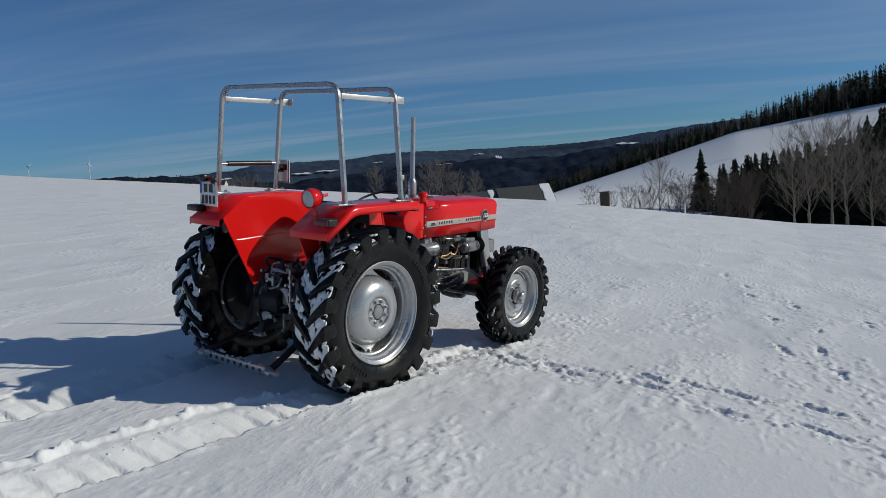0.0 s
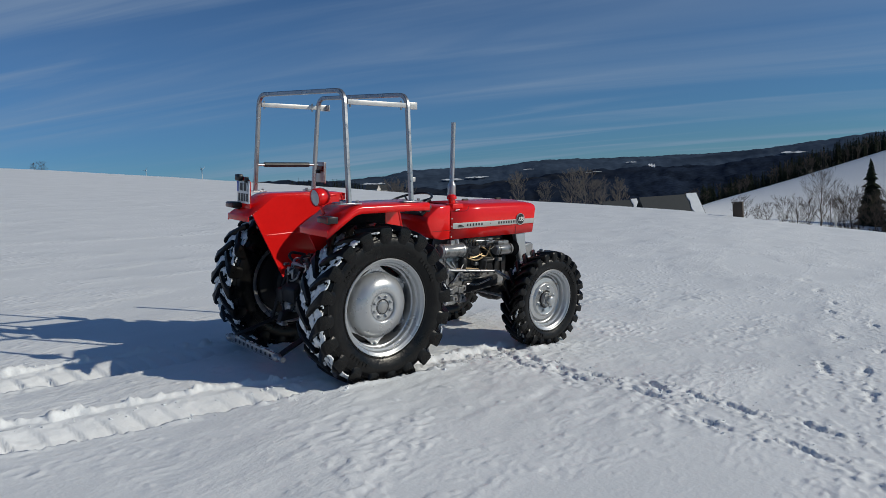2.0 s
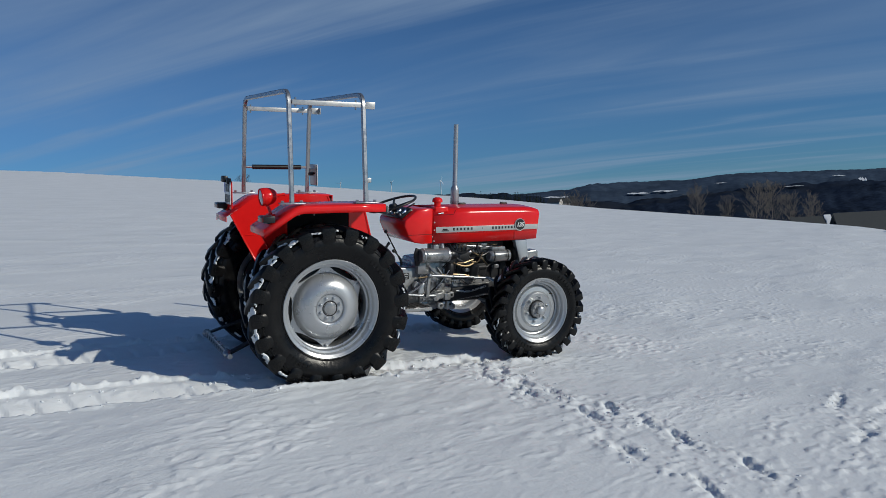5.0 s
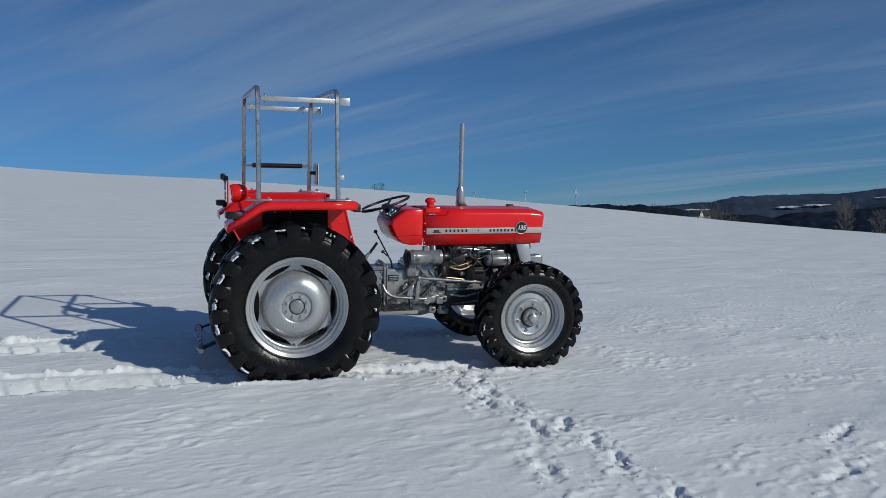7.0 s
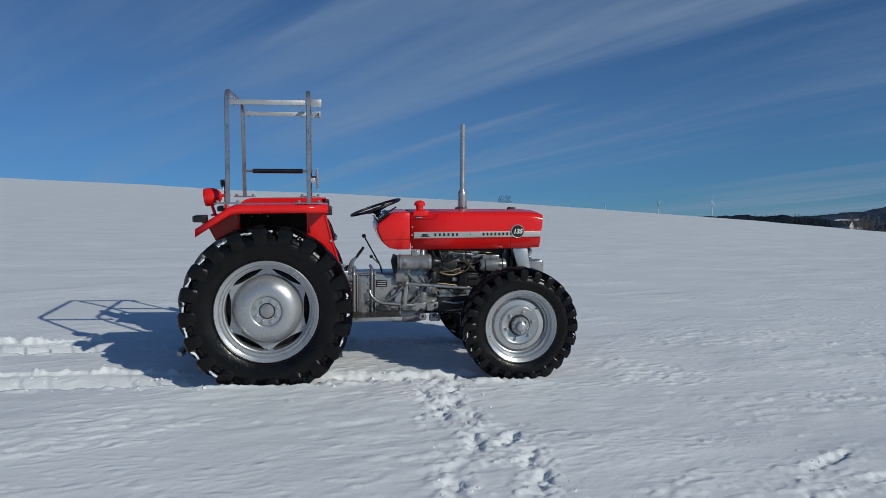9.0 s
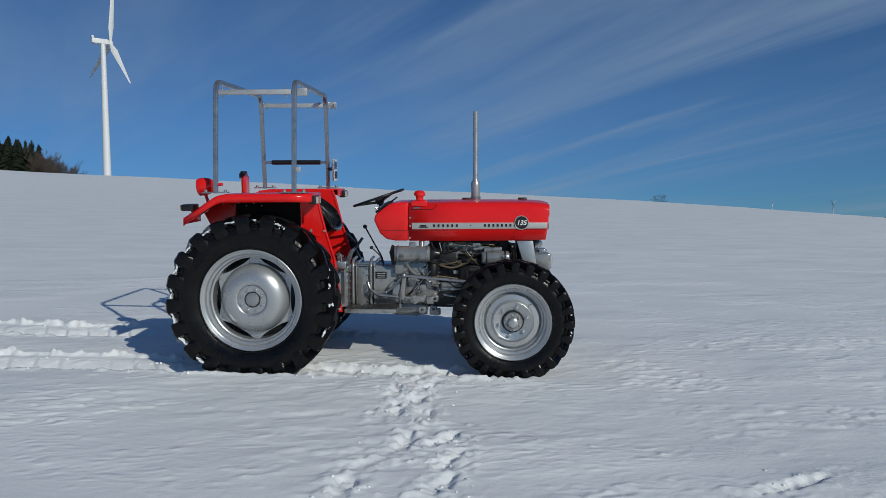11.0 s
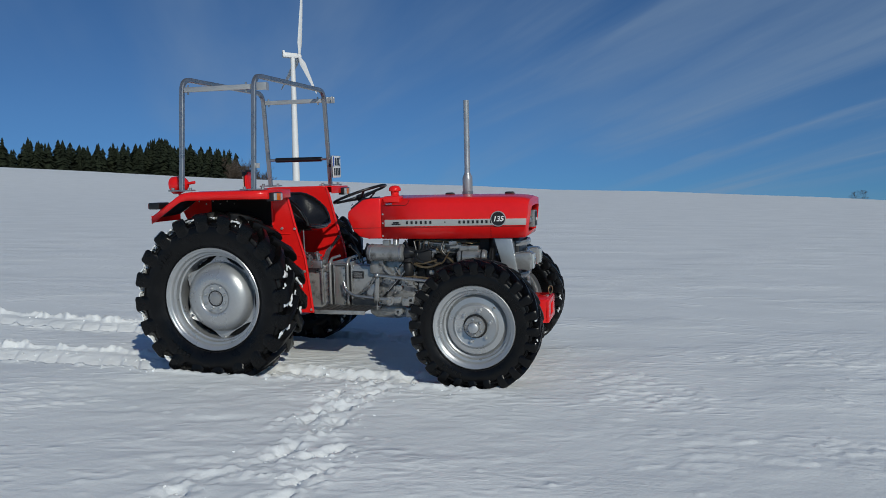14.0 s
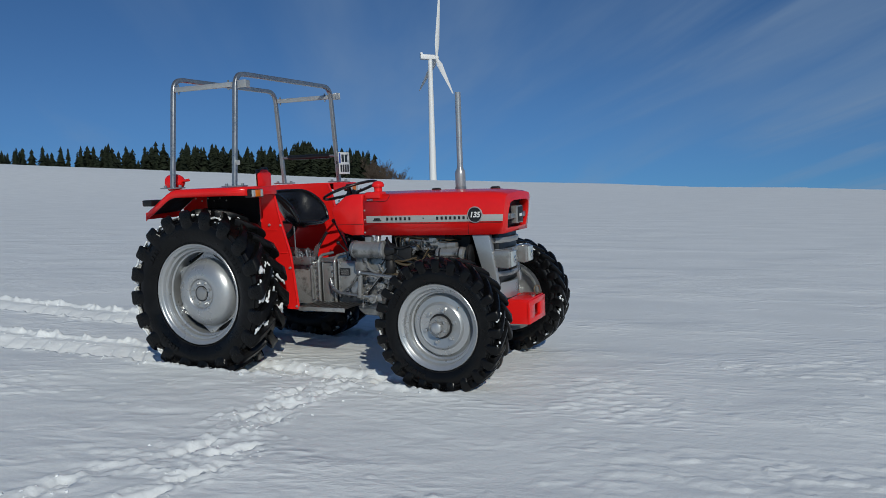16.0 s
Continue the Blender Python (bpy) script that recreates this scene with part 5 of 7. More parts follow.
for y in (-0.17, -0.06, 0.06, 0.17):
    part("switch", rod(B(), panel_m @ Vector((-0.045, y, 0.02)), panel_m @ Vector((-0.045, y, 0.045)), 0.008), CHROME, panel)
bm = lathe(B(), [(0.0, 0.0), (0.030, 0.0), (0.030, 0.050), (0.043, 0.052), (0.046, 0.060), (0.045, 0.072), (0.036, 0.086), (0.018, 0.094), (0, 0.095)], 32, Matrix.Translation((1.207, -0.183, 1.236)))
tp("air_intake_cap", bm, RED, "red mushroom-shaped air intake cap")
bm = prism(B(), [(1.14, 1.205), (1.27, 1.205), (1.27, 1.255), (1.14, 1.252)], -HW - 0.004, -HW + 0.10, 0.012)
tp("battery_cover", bm, RED, "small red hatch on the bonnet's shoulder")
tp("hatch_latch", rod(B(), (1.165, -HW - 0.010, 1.196), (1.215, -HW - 0.010, 1.198), 0.006), CHROME)

# -- exhaust --
bm = lathe(B(), [(0.0, 0.88), (0.036, 0.88), (0.036, 1.06), (0.039, 1.07), (0.040, 1.36), (0.037, 1.385), (0.026, 1.402), (0.023, 1.415), (0.022, 1.985), (0.018, 1.985), (0.018, 1.80), (0, 1.80)], 36, Matrix.Translation((1.655, 0.322, 0)))
tp("exhaust_pipe", bm, SILVER, "upright silver exhaust pipe with a thick silencer")
tp("exhaust_clamp", lathe(B(), [(0.040, 1.24), (0.044, 1.243), (0.044, 1.262), (0.040, 1.265)], 30, Matrix.Translation((1.655, 0.322, 0))), STEEL)
bm = tube(B(), rounded([(1.655, 0.322, 0.90), (1.655, 0.322, 0.80), (1.70, 0.20, 0.80)], 0.05), 0.03)
tp("exhaust_elbow", bm, DARK)

# -- engine and transmission --
bm = box(B(), (1.60, 0, 0.655), (0.68, 0.36, 0.26), 0.015)
box(bm, (1.60, 0, 0.855), (0.64, 0.30, 0.15), 0.012)
eng = tp("engine_block", bm, DARK, "dark grimy engine block under the bonnet")
for i in range(7):
    part("block_rib", box(B(), (1.33 + i * 0.09, 0, 0.66), (0.02, 0.385, 0.20), 0.004), DARK, eng)
tp("oil_sump", prism(B(), [(1.37, 0.60), (1.92, 0.585), (1.90, 0.44), (1.42, 0.40), (1.37, 0.44)], -0.185, 0.185, 0.015), GREY, "grey painted oil sump")
tp("rocker_cover", box(B(), (1.60, 0, 0.925), (0.60, 0.22, 0.05), 0.015), GREY)
bm = prism(B(), [(1.05, 0.42), (1.28, 0.42), (1.36, 0.50), (1.36, 0.70), (1.28, 0.80), (1.05, 0.78)], -0.205, 0.205, 0.02)
for a_ in range(7):
    rod(bm, (1.352, -0.20, 0.45 + a_ * 0.045), (1.372, -0.20, 0.45 + a_ * 0.045), 0.009, None, 6)
tp("clutch_housing", bm, GREY, "grey cast clutch housing with bolts")
bm = box(B(), (0.84, 0, 0.560), (0.44, 0.372, 0.33), 0.018)
tp("gearbox", bm, GREY, "grey cast gearbox with bolted flanges")
for x, r in ((0.692, 0.196), (0.836, 0.196), (1.045, 0.205)):
    fl = tp("flange", box(B(), (x, 0, 0.565), (0.016, 2 * r, 0.37), 0.005), GREY)
    for q in (-1, 1):
        for k in range(6):
            part("flange_bolt", rod(B(), (x - 0.017, q * (r - 0.014), 0.41 + k * 0.062), (x + 0.017, q * (r - 0.014), 0.41 + k * 0.062), 0.009, None, 6), STEEL, fl)
for x in (0.668, 0.812):
    rib = tp("housing_rib", tube(B(), rounded([(x, -0.192, 0.395), (x, -0.206, 0.43), (x, -0.206, 0.735), (x, -0.165, 0.772), (x, 0.0, 0.775)], 0.045, 6), 0.012, 12), GREY, "rounded cast rib over the gearbox")
    # dark strip stands proud, painting the shaded gap beside the rib
    part("rib_shade", box(B(), (x + 0.019, -0.190, 0.565), (0.014, 0.016, 0.330), 0.003), DARK, rib)
    for k in range(6):
        part("rib_bolt", rod(B(), (x - 0.024, -0.192, 0.440 + k * 0.054), (x - 0.024, -0.210, 0.440 + k * 0.054), 0.0075, None, 6), STEEL, rib)
for z in (0.728, 0.745):
    tp("top_bar", rod(B(), (0.676, -0.192, z), (0.805, -0.192, z), 0.007, None, 10), STEEL)
tp("side_plate", box(B(), (0.745, -0.190, 0.560), (0.088, 0.012, 0.300), 0.005), GREY)
tp("clutch_plate", box(B(), (1.300, -0.212, 0.640), (0.085, 0.014, 0.125), 0.006), GREY)
neck = tp("oil_filler", rod(B(), (1.198, -0.222, 0.545), (1.198, -0.222, 0.655), 0.019, 0.017, 16), GREY)
part("filler_cap", rod(B(), (1.198, -0.222, 0.655), (1.198, -0.222, 0.676), 0.024, 0.020, 12), GREY, neck)
tp("centre_housing", prism(B(), [(-0.22, 0.40), (0.62, 0.38), (0.66, 0.44), (0.66, 0.70), (0.30, 0.74), (-0.20, 0.72), (-0.26, 0.60)], -0.175, 0.175, 0.025), GREY, "grey cast rear axle centre housing")
tp("hydraulic_cover", prism(B(), [(-0.24, 0.70), (0.42, 0.72), (0.40, 0.79), (0.10, 0.81), (-0.22, 0.79)], -0.14, 0.14, 0.02), DARK)
for s in (-1, 1):
    bm = lathe(B(), [(0, 0.17), (0.15, 0.17), (0.15, 0.20), (0.12, 0.23), (0.10, 0.34), (0.095, 0.46), (0.13, 0.47), (0.13, 0.50), (0.0, 0.50)], 32, Matrix.Translation((0.005, 0, 0.544)) @ wheel_axes(s))
    tp("axle_housing", bm, GREY)
tp("maker_plate", box(B(), (0.893, -0.1895, 0.650), (0.090, 0.006, 0.055), 0.002), BLACK, "small black data plate with pale bars")
for k in range(3):
    tp("data_bar", box(B(), (0.893, -0.1935, 0.634 + k * 0.015), (0.070, 0.003, 0.005)), ALU)
# canister, dynamo, pump and plumbing on the near side
bm = lathe(B(), [(0, 0), (0.055, 0), (0.062, 0.010), (0.063, 0.05), (0.064, 0.055), (0.063, 0.06), (0.063, 0.25), (0.066, 0.258), (0.064, 0.275), (0.05, 0.285), (0, 0.285)], 36, Matrix.Translation((1.010, -0.255, 0.830)) @ Matrix.Rotation(radians(90), 4, "Y"))
can = tp("air_filter_canister", bm, GREY, "grey-painted cylindrical air filter canister")
for x in (1.030, 1.262):
    part("canister_clamp", lathe(B(), [(0.062, 0), (0.067, 0.002), (0.067, 0.012), (0.062, 0.014)], 36, Matrix.Translation((x, -0.255, 0.830)) @ Matrix.Rotation(radians(90), 4, "Y")), STEEL, can)
part("canister_band", box(B(), (1.155, -0.255, 0.895), (0.055, 0.05, 0.06), 0.008), GREY, can)
part("canister_stub", rod(B(), (1.225, -0.255, 0.885), (1.225, -0.235, 0.950), 0.022), GREY, can)
part("bracket", box(B(), (1.10, -0.215, 0.765), (0.04, 0.06, 0.07), 0.005), GREY, can)
bm = lathe(B(), [(0, 0), (0.040, 0), (0.052, 0.012), (0.055, 0.03), (0.055, 0.20), (0.050, 0.215), (0.030, 0.225), (0.020, 0.24), (0, 0.24)], 32, Matrix.Translation((1.700, -0.250, 0.800)) @ Matrix.Rotation(radians(90), 4, "Y"))
dyn = tp("dynamo", bm, GREY, "grey-painted dynamo with a dark pulley")
for x in (1.735, 1.880):
    part("dynamo_band", lathe(B(), [(0.054, 0), (0.058, 0.001), (0.058, 0.010), (0.054, 0.011)], 32, Matrix.Translation((x, -0.250, 0.800)) @ Matrix.Rotation(radians(90), 4, "Y")), DARK, dyn)
part("pulley", lathe(B(), [(0, 0), (0.05, 0), (0.072, 0.006), (0.060, 0.014), (0.072, 0.022), (0.05, 0.03), (0, 0.03)], 32, Matrix.Translation((1.945, -0.250, 0.800)) @ Matrix.Rotation(radians(90), 4, "Y")), DARK, dyn)
part("terminal_box", box(B(), (1.79, -0.255, 0.865), (0.14, 0.06, 0.04), 0.008), GREY, dyn)
tp("fan", lathe(B(), [(0, 0), (0.13, 0.0), (0.15, 0.01), (0.14, 0.02), (0, 0.02)], 28, Matrix.Translation((1.985, 0, 0.78)) @ Matrix.Rotation(radians(90), 4, "Y")), DARK)
bm = box(B(), (1.42, -0.225, 0.80), (0.16, 0.08, 0.10), 0.012)
for k in range(4):
    rod(bm, (1.365 + k * 0.036, -0.235, 0.85), (1.365 + k * 0.036, -0.235, 0.885), 0.010, None, 8)
tp("injection_pump", bm, DARK, "dark fuel injection pump with pipe unions")
for k in range(4):
    x0 = 1.365 + k * 0.036
    tp("fuel_pipe", tube(B(), rounded([(x0, -0.235, 0.885), (x0 + 0.01, -0.245, 0.925), (1.48 + k * 0.11, -0.22, 0.915 - 0.006 * k), (1.50 + k * 0.115, -0.16, 0.90)], 0.03), 0.0045, 6), BRASS)
bm = lathe(B(), [(0, 0), (0.036, 0), (0.040, 0.01), (0.040, 0.085), (0.030, 0.10), (0.045, 0.105), (0.045, 0.135), (0, 0.14)], 24, Matrix.Translation((1.315, -0.235, 0.655)))
tp("fuel_filter", bm, DARK)
bm = lathe(B(), [(0, 0), (0.042, 0), (0.046, 0.01), (0.046, 0.12), (0.036, 0.13), (0, 0.13)], 24, Matrix.Translation((1.56, -0.225, 0.60)) @ Matrix.Rotation(radians(8), 4, "X"))
tp("oil_filter", bm, BLACK)
PIPES = (((1.02, -0.215, 0.63), (1.30, -0.245, 0.66), (1.62, -0.235, 0.615), 0.007), ((1.30, -0.24, 0.86), (1.38, -0.27, 0.78), (1.52, -0.25, 0.73), 0.011), ((1.28, -0.22, 0.90), (1.34, -0.25, 0.84), (1.36, -0.24, 0.70), 0.013),
         ((1.52, -0.20, 0.86), (1.62, -0.25, 0.80), (1.70, -0.23, 0.72), 0.008), ((1.40, -0.20, 0.93), (1.60, -0.25, 0.93), (1.82, -0.22, 0.915), 0.010), ((1.20, -0.21, 0.72), (1.28, -0.24, 0.60), (1.20, -0.23, 0.52), 0.009), ((1.55, -0.21, 0.70), (1.66, -0.24, 0.67), (1.76, -0.22, 0.74), 0.009))
for k, (p, q, s, r) in enumerate(PIPES):
    tp("engine_pipe", tube(B(), rounded([p, q, s], 0.12), r, 8), (BRASS, BLACK, BLACK, BRASS, DARK, GREY, BLACK)[k])
for k, (x, z, s) in enumerate(((1.46, 0.91, 0.05), (1.66, 0.905, 0.06), (1.74, 0.92, 0.05), (1.50, 0.68, 0.05), (1.64, 0.77, 0.06), (1.80, 0.70, 0.05), (1.26, 0.74, 0.04))):
    tp("engine_fitting", box(B(), (x, -0.205, z), (s, 0.07, s * 0.7), 0.008), (GREY, STEEL, DARK, GREY, DARK, GREY, STEEL)[k])
# steering drag link, levers and pedals on the near side
bm = rod(B(), (1.085, -0.300, 0.662), (1.66, -0.330, 0.612), 0.0125)
ball(bm, (1.085, -0.300, 0.662), 0.022)
drag = tp("drag_link", bm, STEEL, "bare steel steering rod along the engine")
part("drop_arm", prism(B(), [(1.05, 0.47), (1.09, 0.47), (1.105, 0.67), (1.075, 0.675)], -0.300, -0.278, 0.006), GREY, drag)
tp("steering_box", prism(B(), [(1.0, 0.66), (1.14, 0.66), (1.12, 0.80), (1.0, 0.78)], -0.235, -0.08, 0.02), GREY)
bm = tube(B(), rounded([(0.790, -0.235, 0.600), (0.808, -0.250, 0.545), (0.870, -0.265, 0.500), (1.00, -0.270, 0.488), (1.165, -0.265, 0.476)], 0.05, 6), 0.0125)
tp("brake_pedal_linkage", bm, STEEL)
for c, d in (((1.20, -0.235, 0.468), (0.10, 0.05, 0.05)), ((1.29, -0.225, 0.455), (0.06, 0.07, 0.06)), ((1.33, -0.22, 0.36), (0.09, 0.05, 0.05))):
    tp("mounting_lug", box(B(), c, d, 0.010), GREY)
for z in (0.56, 0.37):
    tp("cover_boss", lathe(B(), [(0, 0.045), (0.012, 0.045), (0.014, 0.038), (0.026, 0.036), (0.030, 0.0), (0, 0)], 20, Matrix.Translation((1.235, -0.21, z)) @ wheel_axes(-1)), GREY)
tp("lower_casing", lathe(B(), [(0, -0.16), (0.05, -0.16), (0.072, -0.12), (0.078, 0.05), (0.06, 0.14), (0, 0.15)], 24, Matrix.Translation((1.12, -0.07, 0.375)) @ Matrix.Rotation(radians(90), 4, "Y")), GREY)
for s in (-1, 1):
    bm = box(B(), (0.835, s * 0.325, 0.412), (0.40, 0.25, 0.012), 0.004)
    fp = tp("footplate", bm, WORN, "worn dark ribbed steel footplate")
    for k in range(8):
        part("tread_rib", box(B(), (0.675 + k * 0.045, s * 0.325, 0.4195), (0.010, 0.22, 0.005), 0.001), WORN, fp)
    part("edge_flange", box(B(), (0.835, s * 0.450, 0.402), (0.40, 0.010, 0.030), 0.003), GREY, fp)
    tp("footplate_bracket", box(B(), (0.75, s * 0.20, 0.395), (0.05, 0.12, 0.05), 0.006), GREY)
for p, q, r, knob in (((0.905, -0.10, 0.72), (0.755, -0.10, 1.035), 0.006, 0.017), ((0.895, -0.14, 0.74), (0.812, -0.14, 0.868), 0.005, 0.015)):
    lev = tp("gear_lever", tube(B(), rounded([p, (p[0] - 0.01, p[1], p[2] + 0.06), q], 0.05), r, 8), DARK)
    part("knob", ball(B(), q, knob), BLACK, lev)
bm = prism(B(), [(0.600, 0.745), (0.640, 0.735), (0.668, 0.835), (0.700, 0.868), (0.692, 0.885), (0.640, 0.845)], -0.205, -0.185, 0.004)
tp("hand_brake", bm, STEEL)
tp("brake_grip", rod(B(), (0.682, -0.195, 0.862), (0.748, -0.195, 0.952), 0.0115), BLACK)
valve = tp("control_valve", box(B(), (0.52, -0.19, 0.735), (0.20, 0.10, 0.06), 0.012), STEEL, "bare steel hydraulic control block under the seat")
for k in range(9):
    rg = random.Random(k)
    x, y = 0.43 + 0.022 * k + rg.uniform(-0.01, 0.01), -0.19 + rg.uniform(-0.045, 0.045)
    top = 0.785 + rg.uniform(0, 0.055)
    stub = rod(B(), (x, y, 0.755), (x + rg.uniform(-0.012, 0.012), y, top), rg.uniform(0.006, 0.012), None, 10)
    rod(stub, (x - 0.018, y, top - 0.015), (x + 0.018, y, top - 0.015), 0.007, None, 8)
    part("valve_stub", stub, STEEL, valve)
tp("control_lever", rod(B(), (0.46, -0.20, 0.76), (0.455, -0.20, 1.00), 0.005), STEEL)
tp("transmission_dipstick", rod(B(), (0.62, -0.16, 0.70), (0.62, -0.16, 0.80), 0.012), DARK)

# oil pipes, linkage rods and small castings along the near side
for pts, r, mt in (([(0.86, -0.20, 0.46), (0.90, -0.25, 0.50), (1.00, -0.27, 0.56), (1.06, -0.29, 0.64)], 0.009, STEEL), ([(1.10, -0.22, 0.75), (1.15, -0.26, 0.68), (1.24, -0.26, 0.64), (1.30, -0.22, 0.60)], 0.012, GREY),
                   ([(1.12, -0.24, 0.50), (1.20, -0.27, 0.58), (1.33, -0.25, 0.70)], 0.007, BLACK), ([(1.36, -0.20, 0.50), (1.52, -0.23, 0.48), (1.70, -0.22, 0.52)], 0.009, STEEL),
                   ([(1.30, -0.25, 0.92), (1.33, -0.28, 0.86), (1.42, -0.28, 0.84), (1.55, -0.26, 0.88)], 0.008, BLACK), ([(1.48, -0.24, 0.78), (1.58, -0.27, 0.74), (1.64, -0.26, 0.84)], 0.006, BRASS)):
    tp("oil_pipe", tube(B(), rounded(pts, 0.04), r, 8), mt)
for c, r, ln in (((1.00, -0.205, 0.565), 0.034, 0.05), ((1.155, -0.205, 0.625), 0.040, 0.045), ((0.92, -0.175, 0.48), 0.030, 0.05), ((1.285, -0.205, 0.60), 0.024, 0.06)):
    tp("casting_boss", lathe(B(), [(0, ln), (r * 0.45, ln), (r * 0.5, ln * 0.8), (r, ln * 0.75), (r * 1.12, 0), (0, 0)], 22, Matrix.Translation(c) @ wheel_axes(-1)), GREY)
for x0, z0, x1, z1 in ((1.20, 0.44, 1.26, 0.78), (0.60, 0.43, 0.60, 0.70)):
    bm = B()
    m_, ln_ = frame_to((x0, -0.192, z0), (x1, -0.198, z1))
    box(bm, (0, 0, ln_ / 2), (0.016, 0.030, ln_), 0.004, m_)
    tp("casting_rib", bm, GREY)
for k in range(12):
    x, z = 1.075 + 0.02 * (k % 2), 0.44 + k * 0.029
    tp("housing_bolt", lathe(B(), [(0, 0.012), (0.007, 0.012), (0.009, 0.0)], 6, Matrix.Translation((x, -0.206, z)) @ wheel_axes(-1)), STEEL)
bm = rod(B(), (0.55, -0.165, 0.700), (0.65, -0.165, 0.700), 0.034, None, 24)
tp("valve_chest", bm, GREY, "grey cylindrical valve chest on the gearbox")
for x in (0.55, 0.60, 0.65):
    tp("chest_collar", rod(B(), (x - 0.008, -0.165, 0.700), (x + 0.008, -0.165, 0.700), 0.041, None, 24), GREY)

# -- nose: side legs, slatted radiator cowl, lamps, hitch bracket --
for s in (-1, 1):
    bm = prism(B(), [(1.975, 0.938), (2.105, 0.941), (2.165, 0.56), (2.085, 0.56)], s * 0.205, s * 0.262, 0.008)
    tp("side_leg", bm, SILVER, "smooth silver-grey sheet leg below the bonnet")
bm = box(B(), (2.10, 0, 0.745), (0.10, 0.38, 0.42), 0.02)
core = tp("radiator_cowl", bm, BLACK, "dark radiator cowl behind grey slats")


def curved_slat(z0, z1, bow, w):
    bm = B()
    out, n_ = [], 14
    for i in range(n_ + 1):
        t = -1 + 2 * i / n_
        x = 2.125 + bow * (1 - abs(t) ** 3)
        out.append([bm.verts.new((x, t * w, z0)), bm.verts.new((x + 0.006, t * w, (z0 + z1) / 2)), bm.verts.new((x, t * w, z1)), bm.verts.new((x - 0.02, t * w, z1)), bm.verts.new((x - 0.02, t * w, z0))])
    for a_, b_ in zip(out, out[1:]):
        for k in range(5):
            bm.faces.new((a_[k], a_[(k + 1) % 5], b_[(k + 1) % 5], b_[k]))
    return bm


for z0, z1 in ((0.875, 0.912), (0.795, 0.832), (0.715, 0.752), (0.640, 0.675)):
    part("slat", curved_slat(z0, z1, 0.07, 0.205), GREY, core)
bm = curved_slat(0.480, 0.595, 0.065, 0.200)
tp("lower_apron", bm, SILVER, "silver apron below the radiator slats")
for s in (-1, 1):
    bm = prism(B(), [(2.06, 0.715), (2.235, 0.700), (2.250, 0.718), (2.250, 0.818), (2.235, 0.836), (2.06, 0.822)], s * 0.125, s * 0.245, 0.016)
    lampb = tp("headlamp", bm, GREY, "boxy grey headlamp housing with a clear lens")
    part("lens", box(B(), (2.252, s * 0.185, 0.768), (0.012, 0.096, 0.106), 0.004), LENS, lampb)
    part("bulb_ring", lathe(B(), [(0.018, 0.0), (0.024, 0.006), (0.018, 0.008)], 20, Matrix.Translation((2.258, s * 0.185, 0.768)) @ Matrix.Rotation(radians(90), 4, "Y")), CHROME, lampb)
bm = B()
HZ = 0.390
box(bm, (2.345, 0, HZ + 0.062), (0.026, 0.36, 0.040), 0.006)
box(bm, (2.345, 0, HZ - 0.062), (0.026, 0.36, 0.040), 0.006)
for s in (-1, 1):
    box(bm, (2.345, s * 0.122, HZ), (0.024, 0.116, 0.10), 0.004)
    box(bm, (2.235, s * 0.170, HZ), (0.23, 0.020, 0.165), 0.006)
hitch = tp("front_hitch", bm, RED, "red steel hitch bracket with a square opening")
part("hitch_back", box(B(), (2.30, 0, HZ), (0.02, 0.16, 0.12), 0.004), RED, hitch)
part("hitch_plate", box(B(), (2.27, 0, HZ + 0.084), (0.15, 0.34, 0.010), 0.003), RED, hitch)
part("pin_ring", tube(B(), [(2.345 + 0.012 * math.cos(a_), 0.03 + 0.028 * math.cos(a_), HZ + 0.135 + 0.030 * math.sin(a_)) for a_ in [6.2832 * i / 20 for i in range(21)]], 0.005, 8), BRASS, hitch)
part("pin", rod(B(), (2.325, 0.0, HZ - 0.09), (2.325, 0.0, HZ + 0.10), 0.012), STEEL, hitch)
bm = lathe(B(), [(0, -0.56), (0.07, -0.56), (0.075, -0.50), (0.055, -0.46), (0.048, -0.16), (0.11, -0.10), (0.12, 0.0), (0.11, 0.10), (0.048, 0.16), (0.055, 0.46), (0.075, 0.50), (0.07, 0.56), (0, 0.56)], 28, Matrix.Translation((1.926, 0, 0.380)) @ Matrix.Rotation(radians(90), 4, "X"))
tp("front_axle", bm, DARK, "dark driven front axle casing")
tp("axle_bolster", prism(B(), [(1.80, 0.44), (2.10, 0.44), (2.14, 0.56), (1.78, 0.56)], -0.16, 0.16, 0.02), DARK)
tp("drive_shaft", rod(B(), (1.20, -0.06, 0.40), (1.86, -0.02, 0.385), 0.028), DARK)
tp("tie_rod", rod(B(), (1.74, -0.52, 0.37), (1.74, 0.52, 0.37), 0.014), STEEL)
tp("steering_arm", rod(B(), (1.66, -0.33, 0.612), (1.86, -0.50, 0.46), 0.016), GREY)
tp("subframe", prism(B(), [(1.30, 0.40), (1.80, 0.46), (1.80, 0.55), (1.36, 0.52)], -0.215, -0.175, 0.006), DARK)

# -- fenders --


